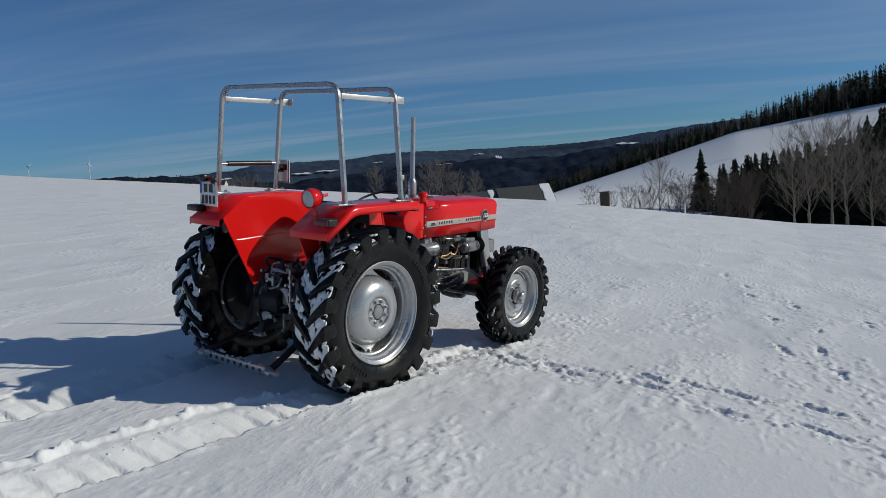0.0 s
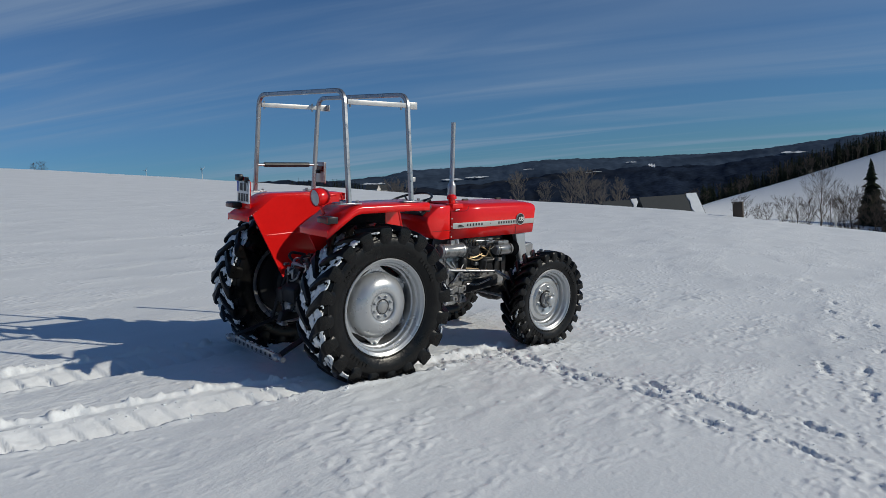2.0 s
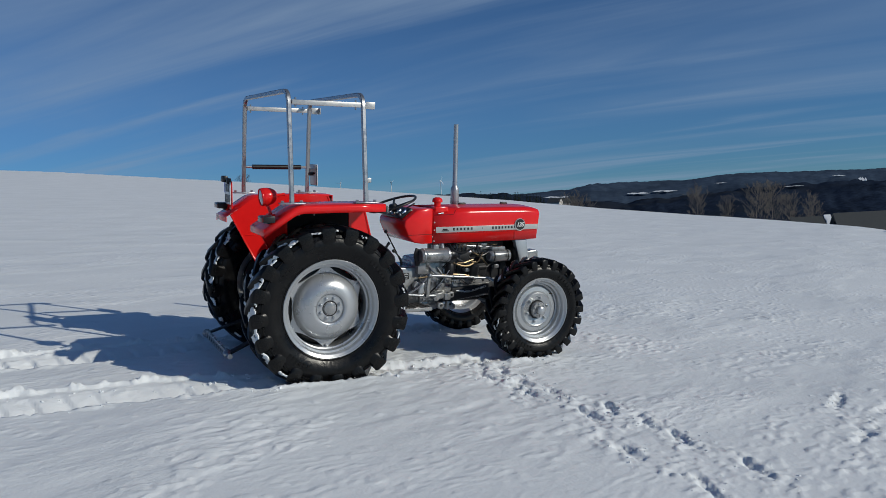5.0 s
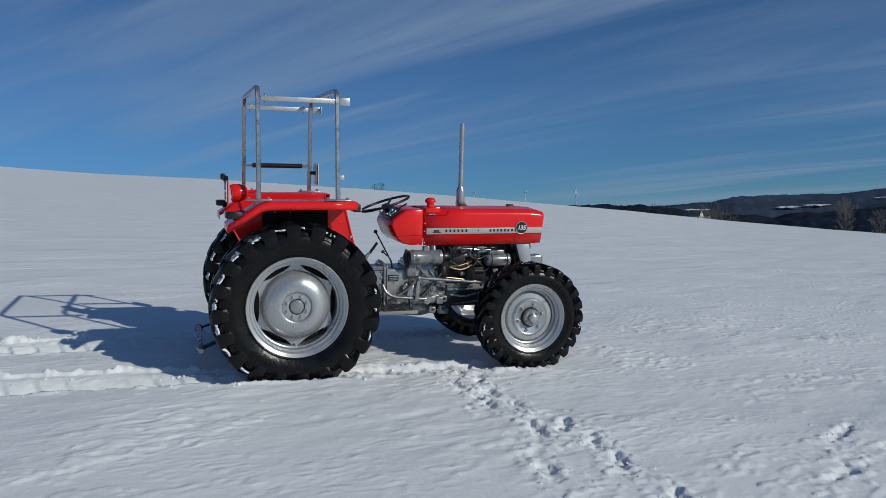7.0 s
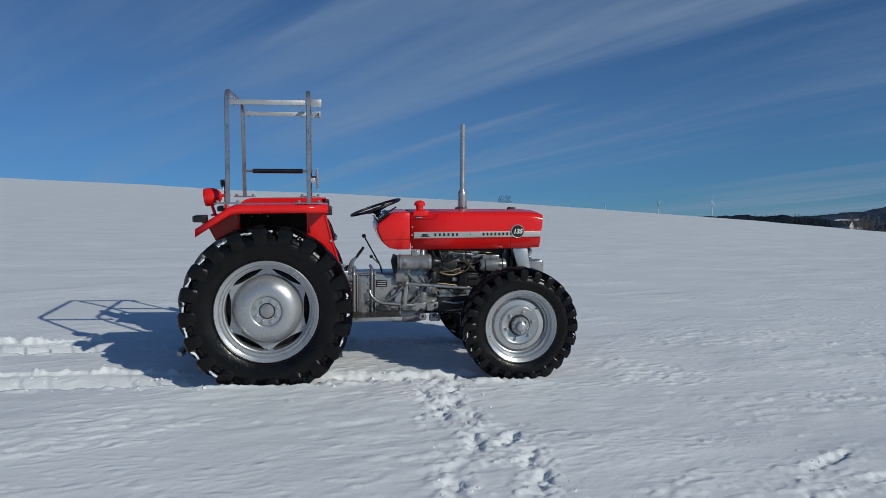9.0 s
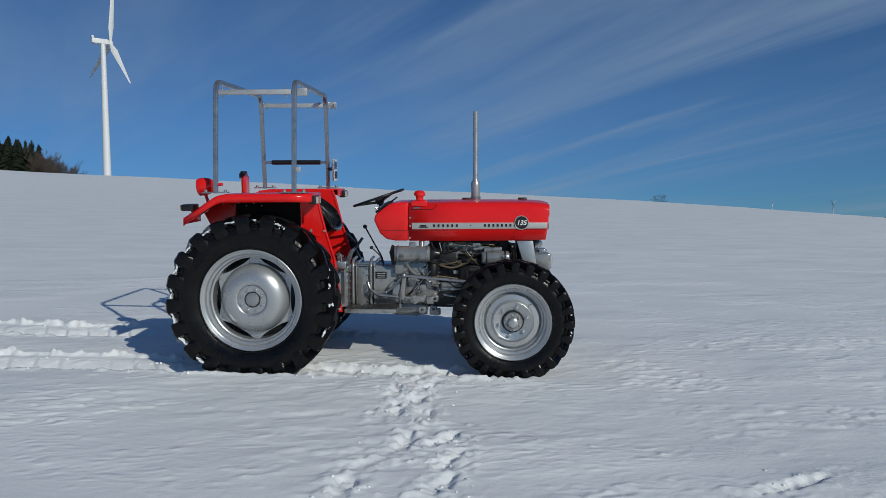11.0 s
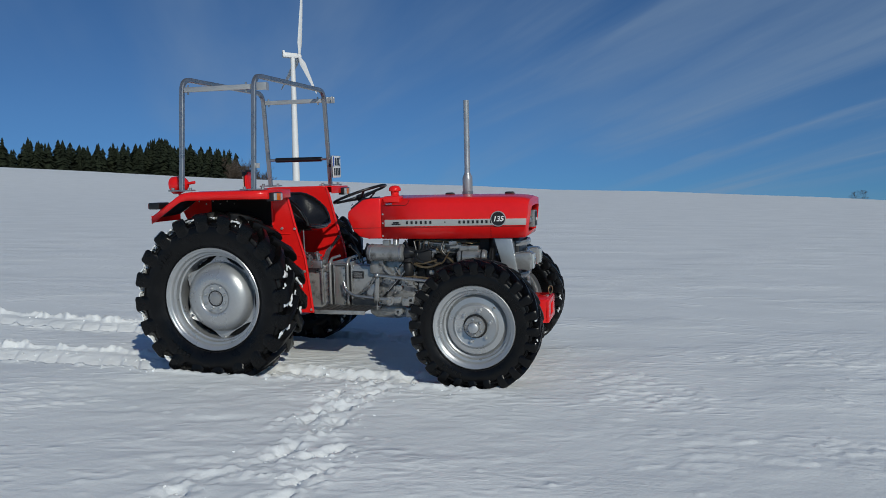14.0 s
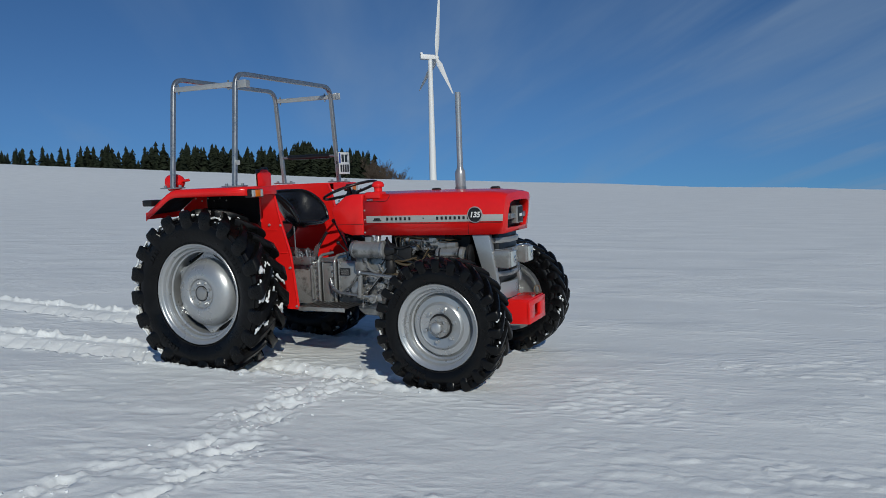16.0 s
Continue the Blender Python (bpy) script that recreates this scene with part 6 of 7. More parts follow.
def fender(s):
    """Inner panel, top plate with a turned-down lip, and the slanting front skirt."""
    yi, yo = s * 0.400, s * 0.775
    prof = rounded([(-0.492, 0, 1.148), (-0.235, 0, 1.318), (0.20, 0, 1.322), (0.455, 0, 1.322)], 0.055, 5)
    t = 0.004
    bm = B()
    cols = []
    for p in prof:
        x, z = p.x, p.z
        lip = 0.060
        cols.append([bm.verts.new((x, yi, z)), bm.verts.new((x, s * 0.60, z + 0.003)), bm.verts.new((x, yo - s * 0.022, z)), bm.verts.new((x, yo - s * 0.006, z - 0.006)), bm.verts.new((x, yo, z - 0.020)), bm.verts.new((x, yo, z - lip))])
    for a_, b_ in zip(cols, cols[1:]):
        for i in range(5):
            bm.faces.new((a_[i], a_[i + 1], b_[i + 1], b_[i]))
    f = tp("fender", bm, RED, "glossy red sheet-metal rear fender", smooth=50)
    f.modifiers.new("thickness", "SOLIDIFY").thickness = t
    part("front_flap", box(B(), (0.4525, (yi + yo) / 2, 1.291), (0.006, abs(yo - yi) - 0.006, 0.058), 0.0015), RED, f)
    # thin black sheets put the shade under the top plate into colour
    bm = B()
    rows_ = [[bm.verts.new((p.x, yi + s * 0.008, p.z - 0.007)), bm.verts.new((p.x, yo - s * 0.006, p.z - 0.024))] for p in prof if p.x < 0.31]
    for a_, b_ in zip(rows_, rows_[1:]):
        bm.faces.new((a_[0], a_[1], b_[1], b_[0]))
    part("inner_shade", bm, FENDER_SHADE, f, "black sheet that paints the shade inside the fender")
    part("inner_shade", prism(B(), [(-0.215, 1.305), (0.300, 1.312), (0.300, 0.80), (-0.06, 0.72), (-0.185, 0.66)], yi + s * 0.0045, yi + s * 0.0075), FENDER_SHADE, f, "black sheet that paints the shade inside the fender")
    part("rear_lip", box(B(), (-0.490, (yi + yo) / 2, 1.125), (0.006, abs(yo - yi) - 0.004, 0.050), 0.002), RED, f)
    outline = [(-0.455, 1.165), (-0.235, 1.315), (0.405, 1.320), (0.430, 1.250), (0.487, 1.02), (0.553, 0.80), (0.602, 0.386), (0.500, 0.386), (0.40, 0.58), (0.18, 0.70), (-0.02, 0.66), (-0.175, 0.620)]
    part("inner_panel", prism(B(), outline, yi - s * 0.002, yi + s * 0.003, 0.0), RED, f)
    # pressed rib and rolled edges
    part("panel_rib", tube(B(), [(-0.33, yi - s * 0.003, 0.985), (0.10, yi - s * 0.002, 1.005), (0.50, yi - s * 0.002, 1.005)], 0.0032, 8), RED, f)
    part("panel_edge", tube(B(), [(-0.455, yi, 1.165), (-0.175, yi, 0.620), (-0.02, yi, 0.66)], 0.007, 8), RED, f)
    part("front_edge", tube(B(), rounded([(0.405, yi, 1.315), (0.430, yi, 1.250), (0.487, yi, 1.02), (0.553, yi, 0.80), (0.602, yi, 0.386)], 0.03), 0.010, 8), RED, f)
    # upright and level stiffening ribs pressed into the front of the panel
    part("panel_rib", tube(B(), [(-0.215, yi + s * 0.006, 0.80), (-0.215, yi + s * 0.006, 1.27)], 0.006, 8), RED, f)
    part("panel_rib", tube(B(), [(0.300, yi + s * 0.004, 1.05), (0.298, yi + s * 0.004, 1.25)], 0.007, 8), RED, f)
    part("panel_rib", tube(B(), [(0.30, yi + s * 0.003, 0.985), (0.44, yi + s * 0.003, 0.985)], 0.005, 8), RED, f)
    part("panel_rib", tube(B(), [(0.36, yi + s * 0.003, 0.815), (0.53, yi + s * 0.003, 0.815)], 0.005, 8), RED, f)
    for x, z in ((0.375, 1.026), (0.480, 1.024), (0.545, 0.70), (0.590, 0.41)):
        tp("fender_bolt", lathe(B(), [(0, 0.011), (0.009, 0.010), (0.011, 0.0)], 10, Matrix.Translation((x, yi + s * 0.004, z)) @ wheel_axes(s)), ALU, "", f)
    for k in range(6):
        tp("fender_bolt", ball(B(), (-0.30 + k * 0.06, yi + s * 0.03, 1.24 - 0.02 * (k % 2)), 0.006), ALU, "", f)
    return f


for s in (-1, 1):
    fender(s)
# lamps and reflectors on the fenders
for s in (-1, 1):
    bl = tp("indicator_lamp", box(B(), (0.458, s * 0.675, 1.276), (0.050, 0.150, 0.062), 0.006), BLACK, "black indicator housing with amber and clear lens")
    part("amber_lens", box(B(), (0.487, s * 0.675, 1.276), (0.016, 0.062, 0.050), 0.004), ORANGE, bl)
    part("clear_lens", box(B(), (0.487, s * 0.720, 1.276), (0.016, 0.030, 0.050), 0.004), LENS, bl)
    part("clear_lens", box(B(), (0.487, s * 0.630, 1.276), (0.016, 0.030, 0.050), 0.004), LENS, bl)
    tl = tp("tail_lamp", box(B(), (-0.455, s * 0.725, 1.222), (0.085, 0.135, 0.048), 0.006), BLACK, "dark tail lamp box on the fender's tip")
    part("tail_lens", box(B(), (-0.500, s * 0.725, 1.222), (0.012, 0.125, 0.040), 0.003), TAIL, tl)
    part("lamp_bracket", box(B(), (-0.42, s * 0.70, 1.195), (0.06, 0.05, 0.02), 0.003), DARK, tl)
# working lamp
lm = Matrix.Translation((-0.400, -0.535, 1.372)) @ Matrix.Rotation(radians(-97), 4, "Y")
bm = lathe(B(), [(0.063, 0.046), (0.067, 0.040), (0.068, 0.020), (0.066, -0.004), (0.060, -0.030), (0.047, -0.055), (0.028, -0.070), (0, -0.075)], 36, lm)
rod(bm, lm @ Vector((0, 0, -0.07)), lm @ Vector((0, 0, -0.135)), 0.011)
wl = tp("working_lamp", bm, RED, "round red working lamp with a clear lens")
part("lens", lathe(B(), [(0, 0.056), (0.03, 0.053), (0.060, 0.044)], 36, lm), LENS, wl)
part("lamp_ring", lathe(B(), [(0.058, 0.046), (0.062, 0.052), (0.067, 0.046), (0.066, 0.040)], 36, lm), RED, wl)
part("lamp_stalk", tube(B(), [(-0.40, -0.535, 1.312), (-0.385, -0.545, 1.27), (-0.375, -0.55, 1.235)], 0.012, 8), RED, wl)
part("lamp_foot", box(B(), (-0.375, -0.55, 1.238), (0.06, 0.06, 0.012), 0.003), RED, wl)


def plate(x, y, z, face, w, h, label):
    """A number plate whose characters are plain bars."""
    p = tp("number_plate", box(B(), (x, y, z), (0.006, w, h), 0.002), WHITE, label)
    d = face * 0.0045
    part("plate_back", box(B(), (x - face * 0.006, y, z), (0.004, w * 0.99, h * 0.99)), BLACK, p)
    part("plate_strip", box(B(), (x + d, y - face * (w / 2 - 0.013) * -1 * -1, z + h * 0.24), (0.002, 0.022, h * 0.46)), BLUE, p)
    for row, n_ in ((0.23, 2), (-0.23, 4)):
        span = w * 0.62 if n_ == 2 else w * 0.86
        for i in range(n_):
            yy = y + (i - (n_ - 1) / 2) * span / n_
            part("plate_bar", box(B(), (x + d, yy, z + row * h), (0.002, span / n_ * 0.66, h * 0.34)), BLACK, p)
    for k in (-0.04, 0.04):
        part("plate_seal", lathe(B(), [(0, 0.003), (0.012, 0.003), (0.012, 0)], 16, Matrix.Translation((x, y + face * w * 0.36, z + 0.045 + k * 0.7)) @ Matrix.Rotation(radians(90 * face), 4, "Y")), STEEL, p)
    return p


plate(-0.428, 0.610, 1.335, -1, 0.215, 0.190, "white two-row number plate with dark bars")
bm = prism(B(), [(-0.094, -0.155), (0.094, -0.155), (0.094, 0.075), (0.080, 0.092), (0.045, 0.100), (0.040, 0.118), (-0.040, 0.118), (-0.045, 0.100), (-0.080, 0.092), (-0.094, 0.075)], -0.006, 0.006, 0.003)
bmesh.ops.transform(bm, matrix=Matrix.Translation((-0.414, 0.610, 1.345)) @ Matrix.Rotation(radians(90), 4, "Z"), verts=bm.verts)
tp("plate_holder", bm, RED, "red sheet holder behind the number plate")
pl = tp("plate_lamp", box(B(), (-0.445, 0.655, 1.455), (0.05, 0.075, 0.055), 0.012), BLACK, "small black number plate lamp")
part("lamp_arm", box(B(), (-0.435, 0.545, 1.440), (0.035, 0.03, 0.05), 0.008), BLACK, pl)
plate(0.385, 0.700, 1.490, 1, 0.175, 0.190, "white two-row number plate with dark bars")
bk = tp("plate_backing", box(B(), (0.374, 0.700, 1.495), (0.010, 0.165, 0.185), 0.003), ALU, "pale plate back with a dark red band")
part("red_band", box(B(), (0.366, 0.700, 1.525), (0.004, 0.160, 0.050)), TAIL, bk)
part("plate_clamp", box(B(), (0.345, 0.700, 1.50), (0.05, 0.05, 0.03), 0.004), BLACK, bk)

# -- roll frame --
SQ = square(0.0170, 0.0160, 0.005)
for x in (-0.266, 0.316):
    pts = rounded([(x, -0.712, 1.325), (x, -0.632, 2.148), (x, 0.632, 2.148), (x, 0.712, 1.325)], 0.10, 8)
    hp = tp("roll_hoop", sweep(B(), pts, SQ), STEEL, "bare galvanised steel roll hoop", smooth=30)
    for s in (-1, 1):
        bm = box(B(), (x, s * 0.712, 1.331), (0.19, 0.066, 0.010), 0.003)
        for k in (-0.072, 0.072):
            rod(bm, (x + k, s * 0.712, 1.33), (x + k, s * 0.712, 1.352), 0.012, None, 6)
        part("foot_plate", bm, STEEL, hp)
for s in (-1, 1):
    bm = box(B(), (0.025, s * 0.640, 2.066), (0.540, 0.026, 0.036), 0.003)
    rl = tp("roof_rail", bm, ALU, "pale aluminium rail between the roll hoops", smooth=30)
    for k in (-0.215, 0.255):
        part("rail_bolt", rod(B(), (k, s * 0.640, 2.03), (k, s * 0.640, 2.10), 0.007, None, 8), STEEL, rl)
    br = tp("rail_bracket", box(B(), (0.375, s * 0.640, 2.066), (0.075, 0.006, 0.055), 0.002), ALU)
    part("bracket_flange", box(B(), (0.405, s * 0.615, 2.066), (0.006, 0.055, 0.055), 0.002), ALU, br)
tp("side_bracket", box(B(), (0.342, -0.697, 1.500), (0.045, 0.006, 0.036), 0.004), ALU)
gb = tp("grab_bar", rod(B(), (-0.285, 0.690, 1.560), (0.34, 0.690, 1.560), 0.011), STEEL, "padded black grab bar across the roll frame")
part("grab_padding", rod(B(), (-0.19, 0.690, 1.560), (0.25, 0.690, 1.560), 0.021), BLACK, gb)

# -- seat and steering --
# a moulded bucket: the centre line and the rim from the front edge up to the back
SEAT_MID = [(0.530, 1.022), (0.470, 1.000), (0.390, 0.998), (0.315, 1.035), (0.268, 1.115), (0.240, 1.205), (0.222, 1.276)]
SEAT_RIM = [(0.508, 1.034), (0.494, 1.090), (0.462, 1.150), (0.412, 1.198), (0.355, 1.238), (0.305, 1.262), (0.268, 1.272)]
bm = B()
cols = []
for i in range(25):
    f = i / 24 * 6
    k = min(int(f), 5)
    f -= k
    mx, mz = [SEAT_MID[k][c] * (1 - f) + SEAT_MID[k + 1][c] * f for c in (0, 1)]
    ex, ez = [SEAT_RIM[k][c] * (1 - f) + SEAT_RIM[k + 1][c] * f for c in (0, 1)]
    w_ = 0.205 + 0.020 * math.sin(math.pi * i / 24)
    row = []
    for j in range(17):
        v = -1 + 2 * j / 16
        g_ = abs(v) ** 2.6
        row.append(bm.verts.new((mx * (1 - g_) + ex * g_, v * w_, mz * (1 - g_) + ez * g_)))
    cols.append(row)
for a_, b_ in zip(cols, cols[1:]):
    for j in range(16):
        bm.faces.new((a_[j], a_[j + 1], b_[j + 1], b_[j]))
edge_loop = [v.co.copy() for v in cols[0]] + [r_[-1].co.copy() for r_ in cols[1:]] + [v.co.copy() for v in cols[-1][::-1]] + [r_[0].co.copy() for r_ in cols[::-1]]
seat = tp("seat", bm, VINYL, "black padded bucket seat with a ribbed back", smooth=60)
sd = seat.modifiers.new("thickness", "SOLIDIFY")
sd.thickness, sd.offset = 0.022, -1
part("seat_piping", tube(B(), edge_loop, 0.011, 8), VINYL, seat)
for r_ in range(5):
    for c in range(4):
        k = 1.085 + r_ * 0.030
        xm = float(np.interp(k, [p[1] for p in SEAT_MID[2:]], [p[0] for p in SEAT_MID[2:]]))
        bmx = box(B(), (0, 0, 0), (0.024, 0.050, 0.023), 0.009, Matrix.Translation((xm + 0.017, -0.096 + c * 0.064 + 0.012 * (r_ % 2), k)) @ Matrix.Rotation(radians(-15), 4, "Y") @ Matrix.Rotation(radians(12), 4, "X"))
        part("seat_rib", bmx, VINYL, seat)
tp("seat_post", tube(B(), rounded([(0.35, 0, 1.04), (0.30, 0, 0.94), (0.12, 0, 0.82)], 0.08), 0.022), DARK)
tp("seat_bracket", box(B(), (0.36, 0, 1.025), (0.26, 0.20, 0.02), 0.006), DARK)
SWC, tilt = Vector((0.858, 0.0, 1.265)), Matrix.Rotation(radians(-18.5), 4, "Y")
sm = Matrix.Translation(SWC) @ tilt
bm = tube(B(), [sm @ Vector((0.212 * math.cos(a_), 0.212 * math.sin(a_), 0)) for a_ in [6.2832 * i / 48 for i in range(49)]], 0.0105, 10)
sw = tp("steering_wheel", bm, BLACK, "black three-spoke steering wheel", smooth=60)
for k in range(3):
    a_ = radians(180 + 120 * k)
    part("spoke", rod(B(), sm @ Vector((0, 0, -0.035)), sm @ Vector((0.205 * math.cos(a_), 0.205 * math.sin(a_), 0)), 0.011, 0.009), BLACK, sw)
part("wheel_boss", lathe(B(), [(0, 0.0), (0.030, -0.002), (0.040, -0.02), (0.030, -0.05), (0, -0.055)], 24, sm), BLACK, sw)
part("column", rod(B(), sm @ Vector((0, 0, -0.04)), sm @ Vector((0.02, 0, -0.24)), 0.022), DARK, sw)
tp("throttle_lever", rod(B(), (0.905, -0.03, 1.19), (1.02, -0.115, 1.275), 0.006), DARK)

# -- rear linkage --
for s in (-1, 1):
    bm = B()
    m_, ln_ = frame_to((-0.03, s * 0.235, 0.40), (-0.665, s * 0.375, 0.170))
    box(bm, (0, 0, ln_ / 2), (0.060, 0.016, ln_), 0.004, m_)
    link = tp("lower_link", bm, DARK, "flat dark steel lower link arm")
    part("ball_joint", ball(B(), (-0.672, s * 0.377, 0.168), 0.036), STEEL, link)
    bm = rod(B(), (-0.33, s * 0.31, 0.30), (-0.20, s * 0.26, 0.72), 0.014)
    rod(bm, (-0.30, s * 0.30, 0.40), (-0.25, s * 0.28, 0.56), 0.022)
    tp("lift_rod", bm, DARK)
    tp("lift_arm", prism(B(), [(-0.24, 0.70), (-0.19, 0.70), (0.02, 0.79), (0.0, 0.83)], s * 0.25, s * 0.275, 0.005), DARK)
    tp("stabiliser_chain", tube(B(), [(-0.28, s * 0.31, 0.29), (-0.18, s * 0.36, 0.25), (-0.05, s * 0.40, 0.36)], 0.009, 6), DARK)
bm = box(B(), (-0.672, -0.02, 0.168), (0.030, 0.74, 0.062), 0.004)
db = tp("drawbar", bm, STEEL, "dark steel drawbar with a row of holes, dusted with snow")
# holes are black discs on the face, their inner shade painted
for k in range(9):
    part("hole", lathe(B(), [(0, 0.0168), (0.011, 0.0168), (0.014, 0.0172), (0.015, 0.015)], 14, Matrix.Translation((-0.672, -0.30 + k * 0.070, 0.168)) @ Matrix.Rotation(radians(-90), 4, "Y")), BLACK, db)
for s in (-1, 1):
    part("drawbar_pin", rod(B(), (-0.672, s * 0.36 - 0.02, 0.168), (-0.672, s * 0.45 - 0.02, 0.168), 0.020), STEEL, db)
bm = B()
rg = random.Random(8)
for k in range(16):
    lump(bm, Matrix.Translation((-0.672 + rg.uniform(-0.01, 0.01), -0.37 + rg.random() * 0.70, 0.201)) @ Matrix.Diagonal((1, 1.4, 0.5, 1)), rg.uniform(0.006, 0.013), k, 1)
tagged(part("dusting", bm, CLUMP, db, "loose snow lying on the bar"), kind="stuff")
bm = prism(B(), [(-0.36, 0.48), (-0.24, 0.46), (-0.22, 0.62), (-0.30, 0.66), (-0.37, 0.60)], -0.10, 0.10, 0.02)
tp("shaft_guard", bm, DARK, "grey sheet guard over the drive shaft stub")
bm = box(B(), (-0.27, 0, 0.70), (0.08, 0.16, 0.14), 0.015)
rod(bm, (-0.30, -0.09, 0.72), (-0.30, 0.09, 0.72), 0.018)
box(bm, (-0.31, 0.055, 0.64), (0.05, 0.03, 0.12), 0.006)
tp("top_link_bracket", bm, DARK)
for k, (y, z) in enumerate(((-0.14, 0.80), (-0.08, 0.83), (0.03, 0.80), (0.10, 0.84), (-0.16, 0.66), (0.15, 0.70))):
    bm = tube(B(), rounded([(-0.20, y, z - 0.08), (-0.29, y + 0.01, z), (-0.24, y + 0.05, z + 0.03), (-0.12, y + 0.03, z)], 0.04), 0.009 + 0.003 * (k % 2), 8)
    tp("hydraulic_hose", bm, (STEEL, DARK)[k % 2])
tp("drawbar_clevis", prism(B(), [(-0.45, 0.34), (-0.25, 0.36), (-0.25, 0.44), (-0.42, 0.42)], -0.03, 0.03, 0.008), DARK)
tp("side_box", box(B(), (-0.31, 0.16, 0.52), (0.09, 0.10, 0.12), 0.02), DARK)

# -- more fittings on the engine's near side --
tp("cylinder_head", box(B(), (1.545, -0.158, 0.862), (0.33, 0.05, 0.085), 0.008), GREY, "grey cast cylinder head")
for k in range(4):
    x = 1.40 + k * 0.088
    inj = tp("injector", rod(B(), (x, -0.19, 0.845), (x, -0.19, 0.905), 0.011, 0.008, 8), STEEL)
    part("injector_nut", rod(B(), (x, -0.19, 0.868), (x, -0.19, 0.880), 0.016, None, 6), STEEL, inj)
    tp("head_stud", rod(B(), (x + 0.04, -0.180, 0.835), (x + 0.04, -0.200, 0.835), 0.011, None, 6), STEEL)
bm = box(B(), (1.70, -0.20, 0.872), (0.13, 0.05, 0.030), 0.006)
box(bm, (1.67, -0.21, 0.900), (0.05, 0.04, 0.030), 0.006)
tp("inlet_cover", bm, GREY)
bm = rod(B(), (1.47, -0.215, 0.840), (1.53, -0.215, 0.840), 0.024, None, 18)
rod(bm, (1.50, -0.215, 0.815), (1.50, -0.245, 0.800), 0.014, None, 12)
tp("lift_pump", bm, STEEL)
for k, (pts, r, mt) in enumerate((([(1.30, -0.235, 0.79), (1.38, -0.265, 0.735), (1.48, -0.265, 0.715), (1.57, -0.250, 0.755)], 0.009, BRASS), ([(1.33, -0.24, 0.765), (1.42, -0.27, 0.745), (1.54, -0.255, 0.775)], 0.007, BRASS), ([(1.36, -0.24, 0.93), (1.40, -0.27, 0.80), (1.36, -0.27, 0.75)], 0.006, BLACK),
                                  ([(1.60, -0.23, 0.93), (1.57, -0.26, 0.86), (1.62, -0.26, 0.80), (1.71, -0.25, 0.84)], 0.006, BLACK), ([(1.44, -0.21, 0.60), (1.50, -0.24, 0.545), (1.58, -0.23, 0.575)], 0.006, BLACK), ([(1.41, -0.22, 0.905), (1.55, -0.24, 0.895), (1.68, -0.23, 0.885)], 0.006, STEEL),
                                  ([(1.24, -0.24, 0.715), (1.31, -0.26, 0.79), (1.35, -0.25, 0.84)], 0.005, DARK), ([(1.16, -0.28, 0.54), (1.24, -0.28, 0.63), (1.32, -0.26, 0.72)], 0.005, STEEL))):
    tp("engine_line", tube(B(), rounded(pts, 0.05), r, 8), mt)
bm = lathe(B(), [(0, 0), (0.052, 0), (0.056, 0.012), (0.044, 0.05), (0.036, 0.075), (0, 0.08)], 24, Matrix.Translation((1.298, -0.245, 0.828)) @ Matrix.Rotation(radians(90), 4, "Y"))
tp("intake_hose", bm, BLACK, "black rubber intake hose on the canister")
bm = box(B(), (1.63, -0.215, 0.680), (0.12, 0.06, 0.11), 0.012)
rod(bm, (1.58, -0.235, 0.70), (1.68, -0.235, 0.70), 0.026, None, 16)
tp("starter_motor", bm, DARK)
bm = box(B(), (1.50, -0.192, 0.575), (0.24, 0.02, 0.035), 0.005)
for k in range(6):
    rod(bm, (1.40 + k * 0.04, -0.195, 0.575), (1.40 + k * 0.04, -0.212, 0.575), 0.008, None, 6)
tp("sump_flange", bm, GREY)
# lugs and pivots along the gearbox
for c, d in (((1.232, -0.232, 0.476), (0.055, 0.05, 0.045)), ((1.330, -0.228, 0.468), (0.055, 0.05, 0.055)), ((1.228, -0.228, 0.378), (0.060, 0.05, 0.050)), ((1.318, -0.224, 0.384), (0.055, 0.05, 0.055))):
    lug = tp("mounting_lug", box(B(), c, d, 0.010), GREY)
    # no bore is cut; a black disc paints its shaded inside
    part("lug_hole", rod(B(), (c[0], c[1] - 0.024, c[2]), (c[0], c[1] - 0.027, c[2]), 0.012, None, 14), BLACK, lug)
bm = tube(B(), rounded([(1.145, -0.30, 0.456), (1.17, -0.24, 0.464)], 0.02), 0.014, 8)
rod(bm, (1.170, -0.215, 0.464), (1.170, -0.275, 0.464), 0.034, None, 20)
rod(bm, (1.170, -0.275, 0.464), (1.170, -0.292, 0.464), 0.018, None, 6)
tp("pedal_pivot", bm, GREY)
bm = prism(B(), [(0.985, 0.50), (1.03, 0.485), (1.065, 0.56), (1.05, 0.60), (1.00, 0.565)], -0.275, -0.235, 0.010)
rod(bm, (1.02, -0.28, 0.53), (1.02, -0.23, 0.53), 0.024, None, 16)
tp("steering_crank", bm, STEEL)
# sheet bracket and bell crank behind the canister
bm = prism(B(), [(0.985, 0.74), (1.02, 0.74), (1.03, 0.88), (0.985, 0.90), (0.965, 0.84)], -0.235, -0.215, 0.004)
tp("canister_bracket", bm, DARK)
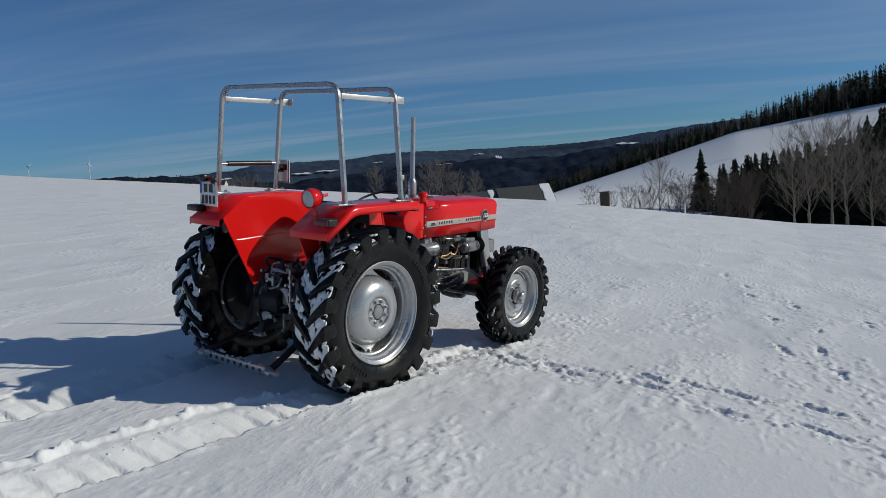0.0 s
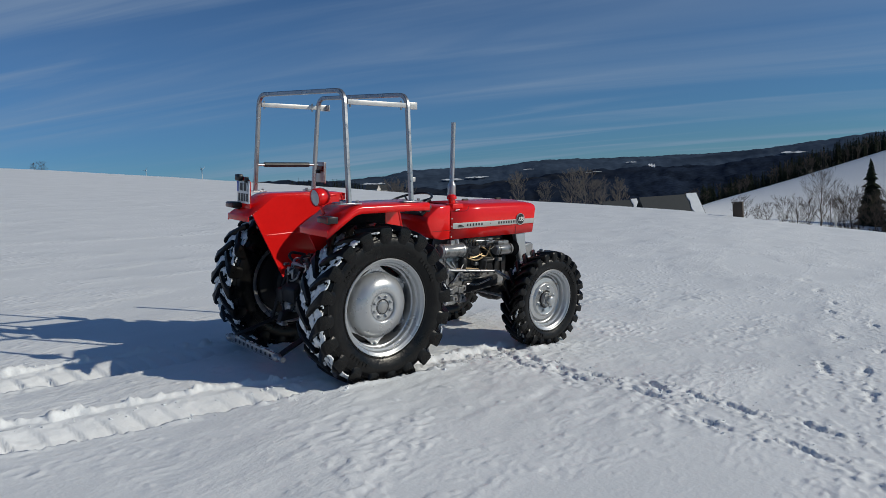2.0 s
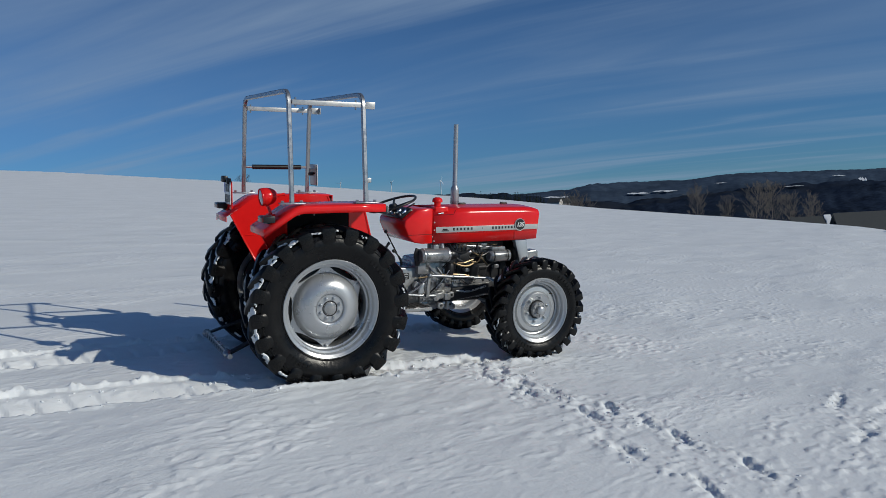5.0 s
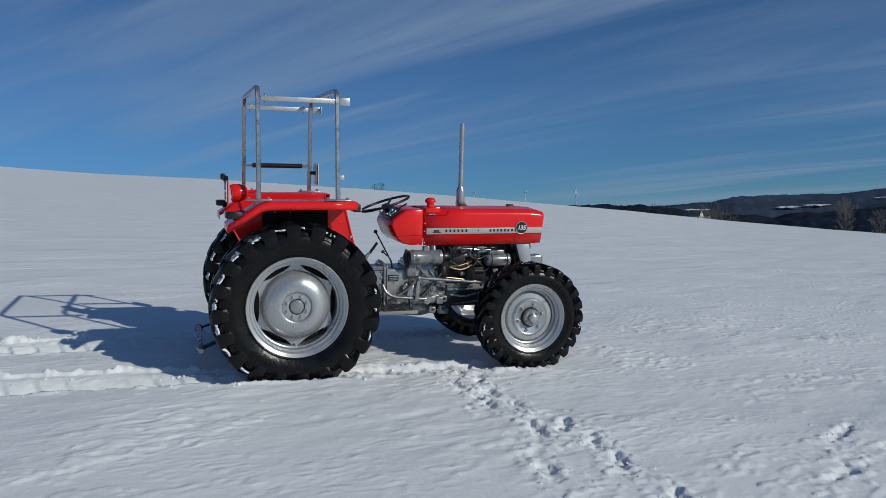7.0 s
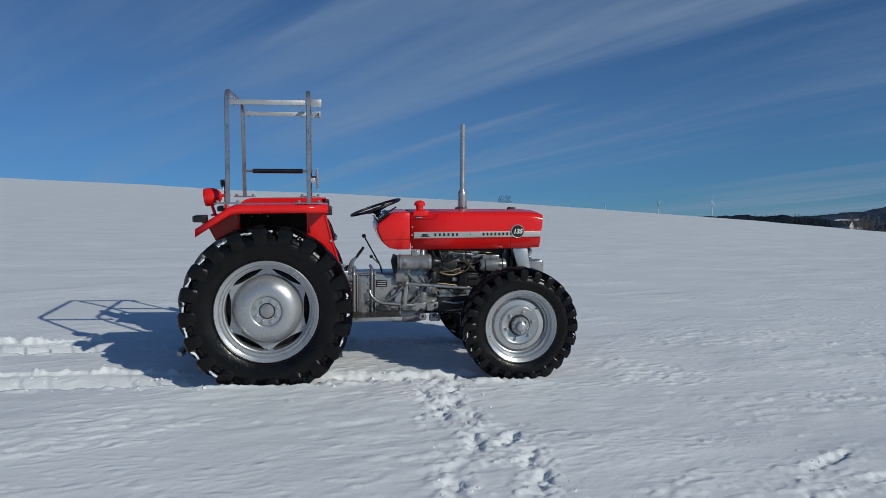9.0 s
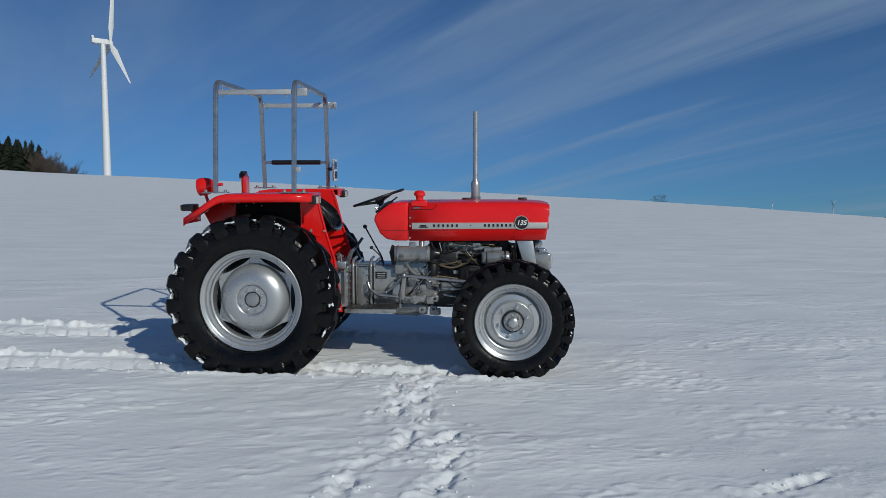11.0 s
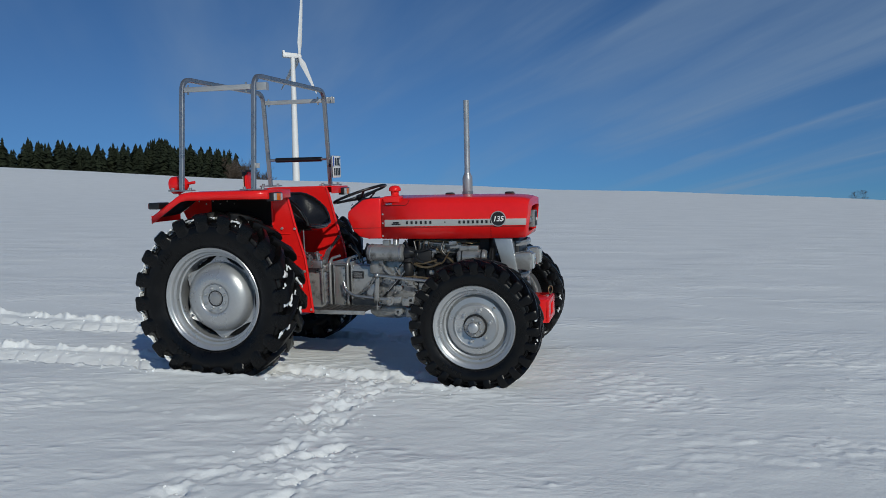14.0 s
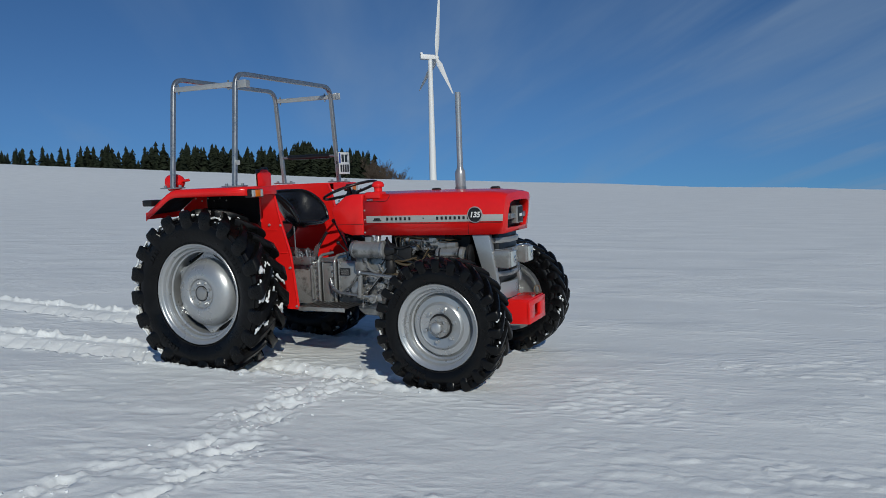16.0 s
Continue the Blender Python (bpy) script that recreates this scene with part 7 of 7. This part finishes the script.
# -- more of the rear linkage between the fenders --
for k in range(3):
    tp("coiled_pipe", tube(B(), rounded([(-0.30, 0.03 - k * 0.018, 0.750), (-0.325, 0.01 - k * 0.018, 0.800), (-0.31, -0.05 - k * 0.016, 0.815 - k * 0.010), (-0.27, -0.09 - k * 0.012, 0.780)], 0.03), 0.0065, 8), STEEL)
bm = rod(B(), (-0.305, -0.187, 0.815), (-0.305, -0.184, 0.49), 0.011, None, 10)
for z in (0.76, 0.70, 0.64, 0.56):
    rod(bm, (-0.305, -0.186, z - 0.012), (-0.305, -0.186, z + 0.012), 0.020, None, 8)
tp("levelling_rod", bm, STEEL)
tp("levelling_arm", tube(B(), rounded([(-0.305, -0.187, 0.812), (-0.30, -0.14, 0.815), (-0.26, -0.10, 0.79)], 0.02), 0.009, 8), STEEL)
bm = box(B(), (-0.31, 0.062, 0.705), (0.030, 0.035, 0.120), 0.006)
box(bm, (-0.31, 0.030, 0.725), (0.030, 0.09, 0.022), 0.004)
box(bm, (-0.32, -0.015, 0.715), (0.026, 0.026, 0.075), 0.005)
tp("control_bracket", bm, STEEL)
tp("control_pipe", tube(B(), rounded([(-0.31, 0.09, 0.66), (-0.33, 0.0, 0.655), (-0.33, -0.09, 0.69), (-0.30, -0.085, 0.745)], 0.03), 0.008, 8), STEEL)
bm = box(B(), (-0.275, -0.09, 0.61), (0.06, 0.14, 0.13), 0.012)
tp("valve_block", bm, GREY, "dull grey hydraulic valve block")
bm = B()
for k in range(9):
    rg = random.Random(40 + k)
    y, z = -0.245 + rg.uniform(-0.06, 0.07), 0.862 + rg.uniform(-0.055, 0.045)
    if k % 3:
        rod(bm, (-0.30, y, z), (-0.30 + rg.uniform(-0.02, 0.02), y + rg.uniform(-0.05, 0.05), z + rg.uniform(-0.04, 0.05)), rg.uniform(0.007, 0.014), None, 8)
    else:
        box(bm, (-0.29, y, z), (0.03, rg.uniform(0.02, 0.05), rg.uniform(0.02, 0.05)), 0.004)
tp("quadrant_levers", bm, DARK)
bm = prism(B(), [(-0.335, 0.34), (-0.315, 0.34), (-0.300, 0.50), (-0.315, 0.505)], 0.02, 0.145, 0.006)
tp("shaft_shield", bm, GREY, "dull grey shield plate over the drive shaft")
bm = rod(B(), (-0.325, -0.02, 0.455), (-0.36, -0.02, 0.455), 0.022, None, 6)
rod(bm, (-0.325, -0.055, 0.43), (-0.35, -0.055, 0.43), 0.016, None, 6)
rod(bm, (-0.325, 0.01, 0.40), (-0.35, 0.01, 0.40), 0.014, None, 6)
tp("shaft_stub", bm, STEEL)
tp("hook", tube(B(), rounded([(-0.32, -0.135, 0.49), (-0.335, -0.145, 0.44), (-0.335, -0.150, 0.375), (-0.335, -0.125, 0.355)], 0.02), 0.010, 8), GREY)
tp("stay_bar", rod(B(), (-0.31, 0.22, 0.58), (-0.33, 0.10, 0.36), 0.013, None, 8), DARK)
bm = box(B(), (-0.335, 0.135, 0.285), (0.05, 0.10, 0.020), 0.004)
box(bm, (-0.335, 0.105, 0.305), (0.04, 0.03, 0.030), 0.004)
tp("drawbar_plate", bm, STEEL)
for k, (y, z, r) in enumerate(((0.03, 0.62, 0.012), (0.09, 0.57, 0.014), (-0.02, 0.56, 0.011), (-0.15, 0.70, 0.012), (0.12, 0.78, 0.011), (-0.11, 0.53, 0.012), (0.16, 0.44, 0.014), (-0.23, 0.60, 0.012), (-0.24, 0.72, 0.011))):
    tp("cover_bolt", rod(B(), (-0.28, y, z), (-0.325, y, z), r, None, 6), STEEL)
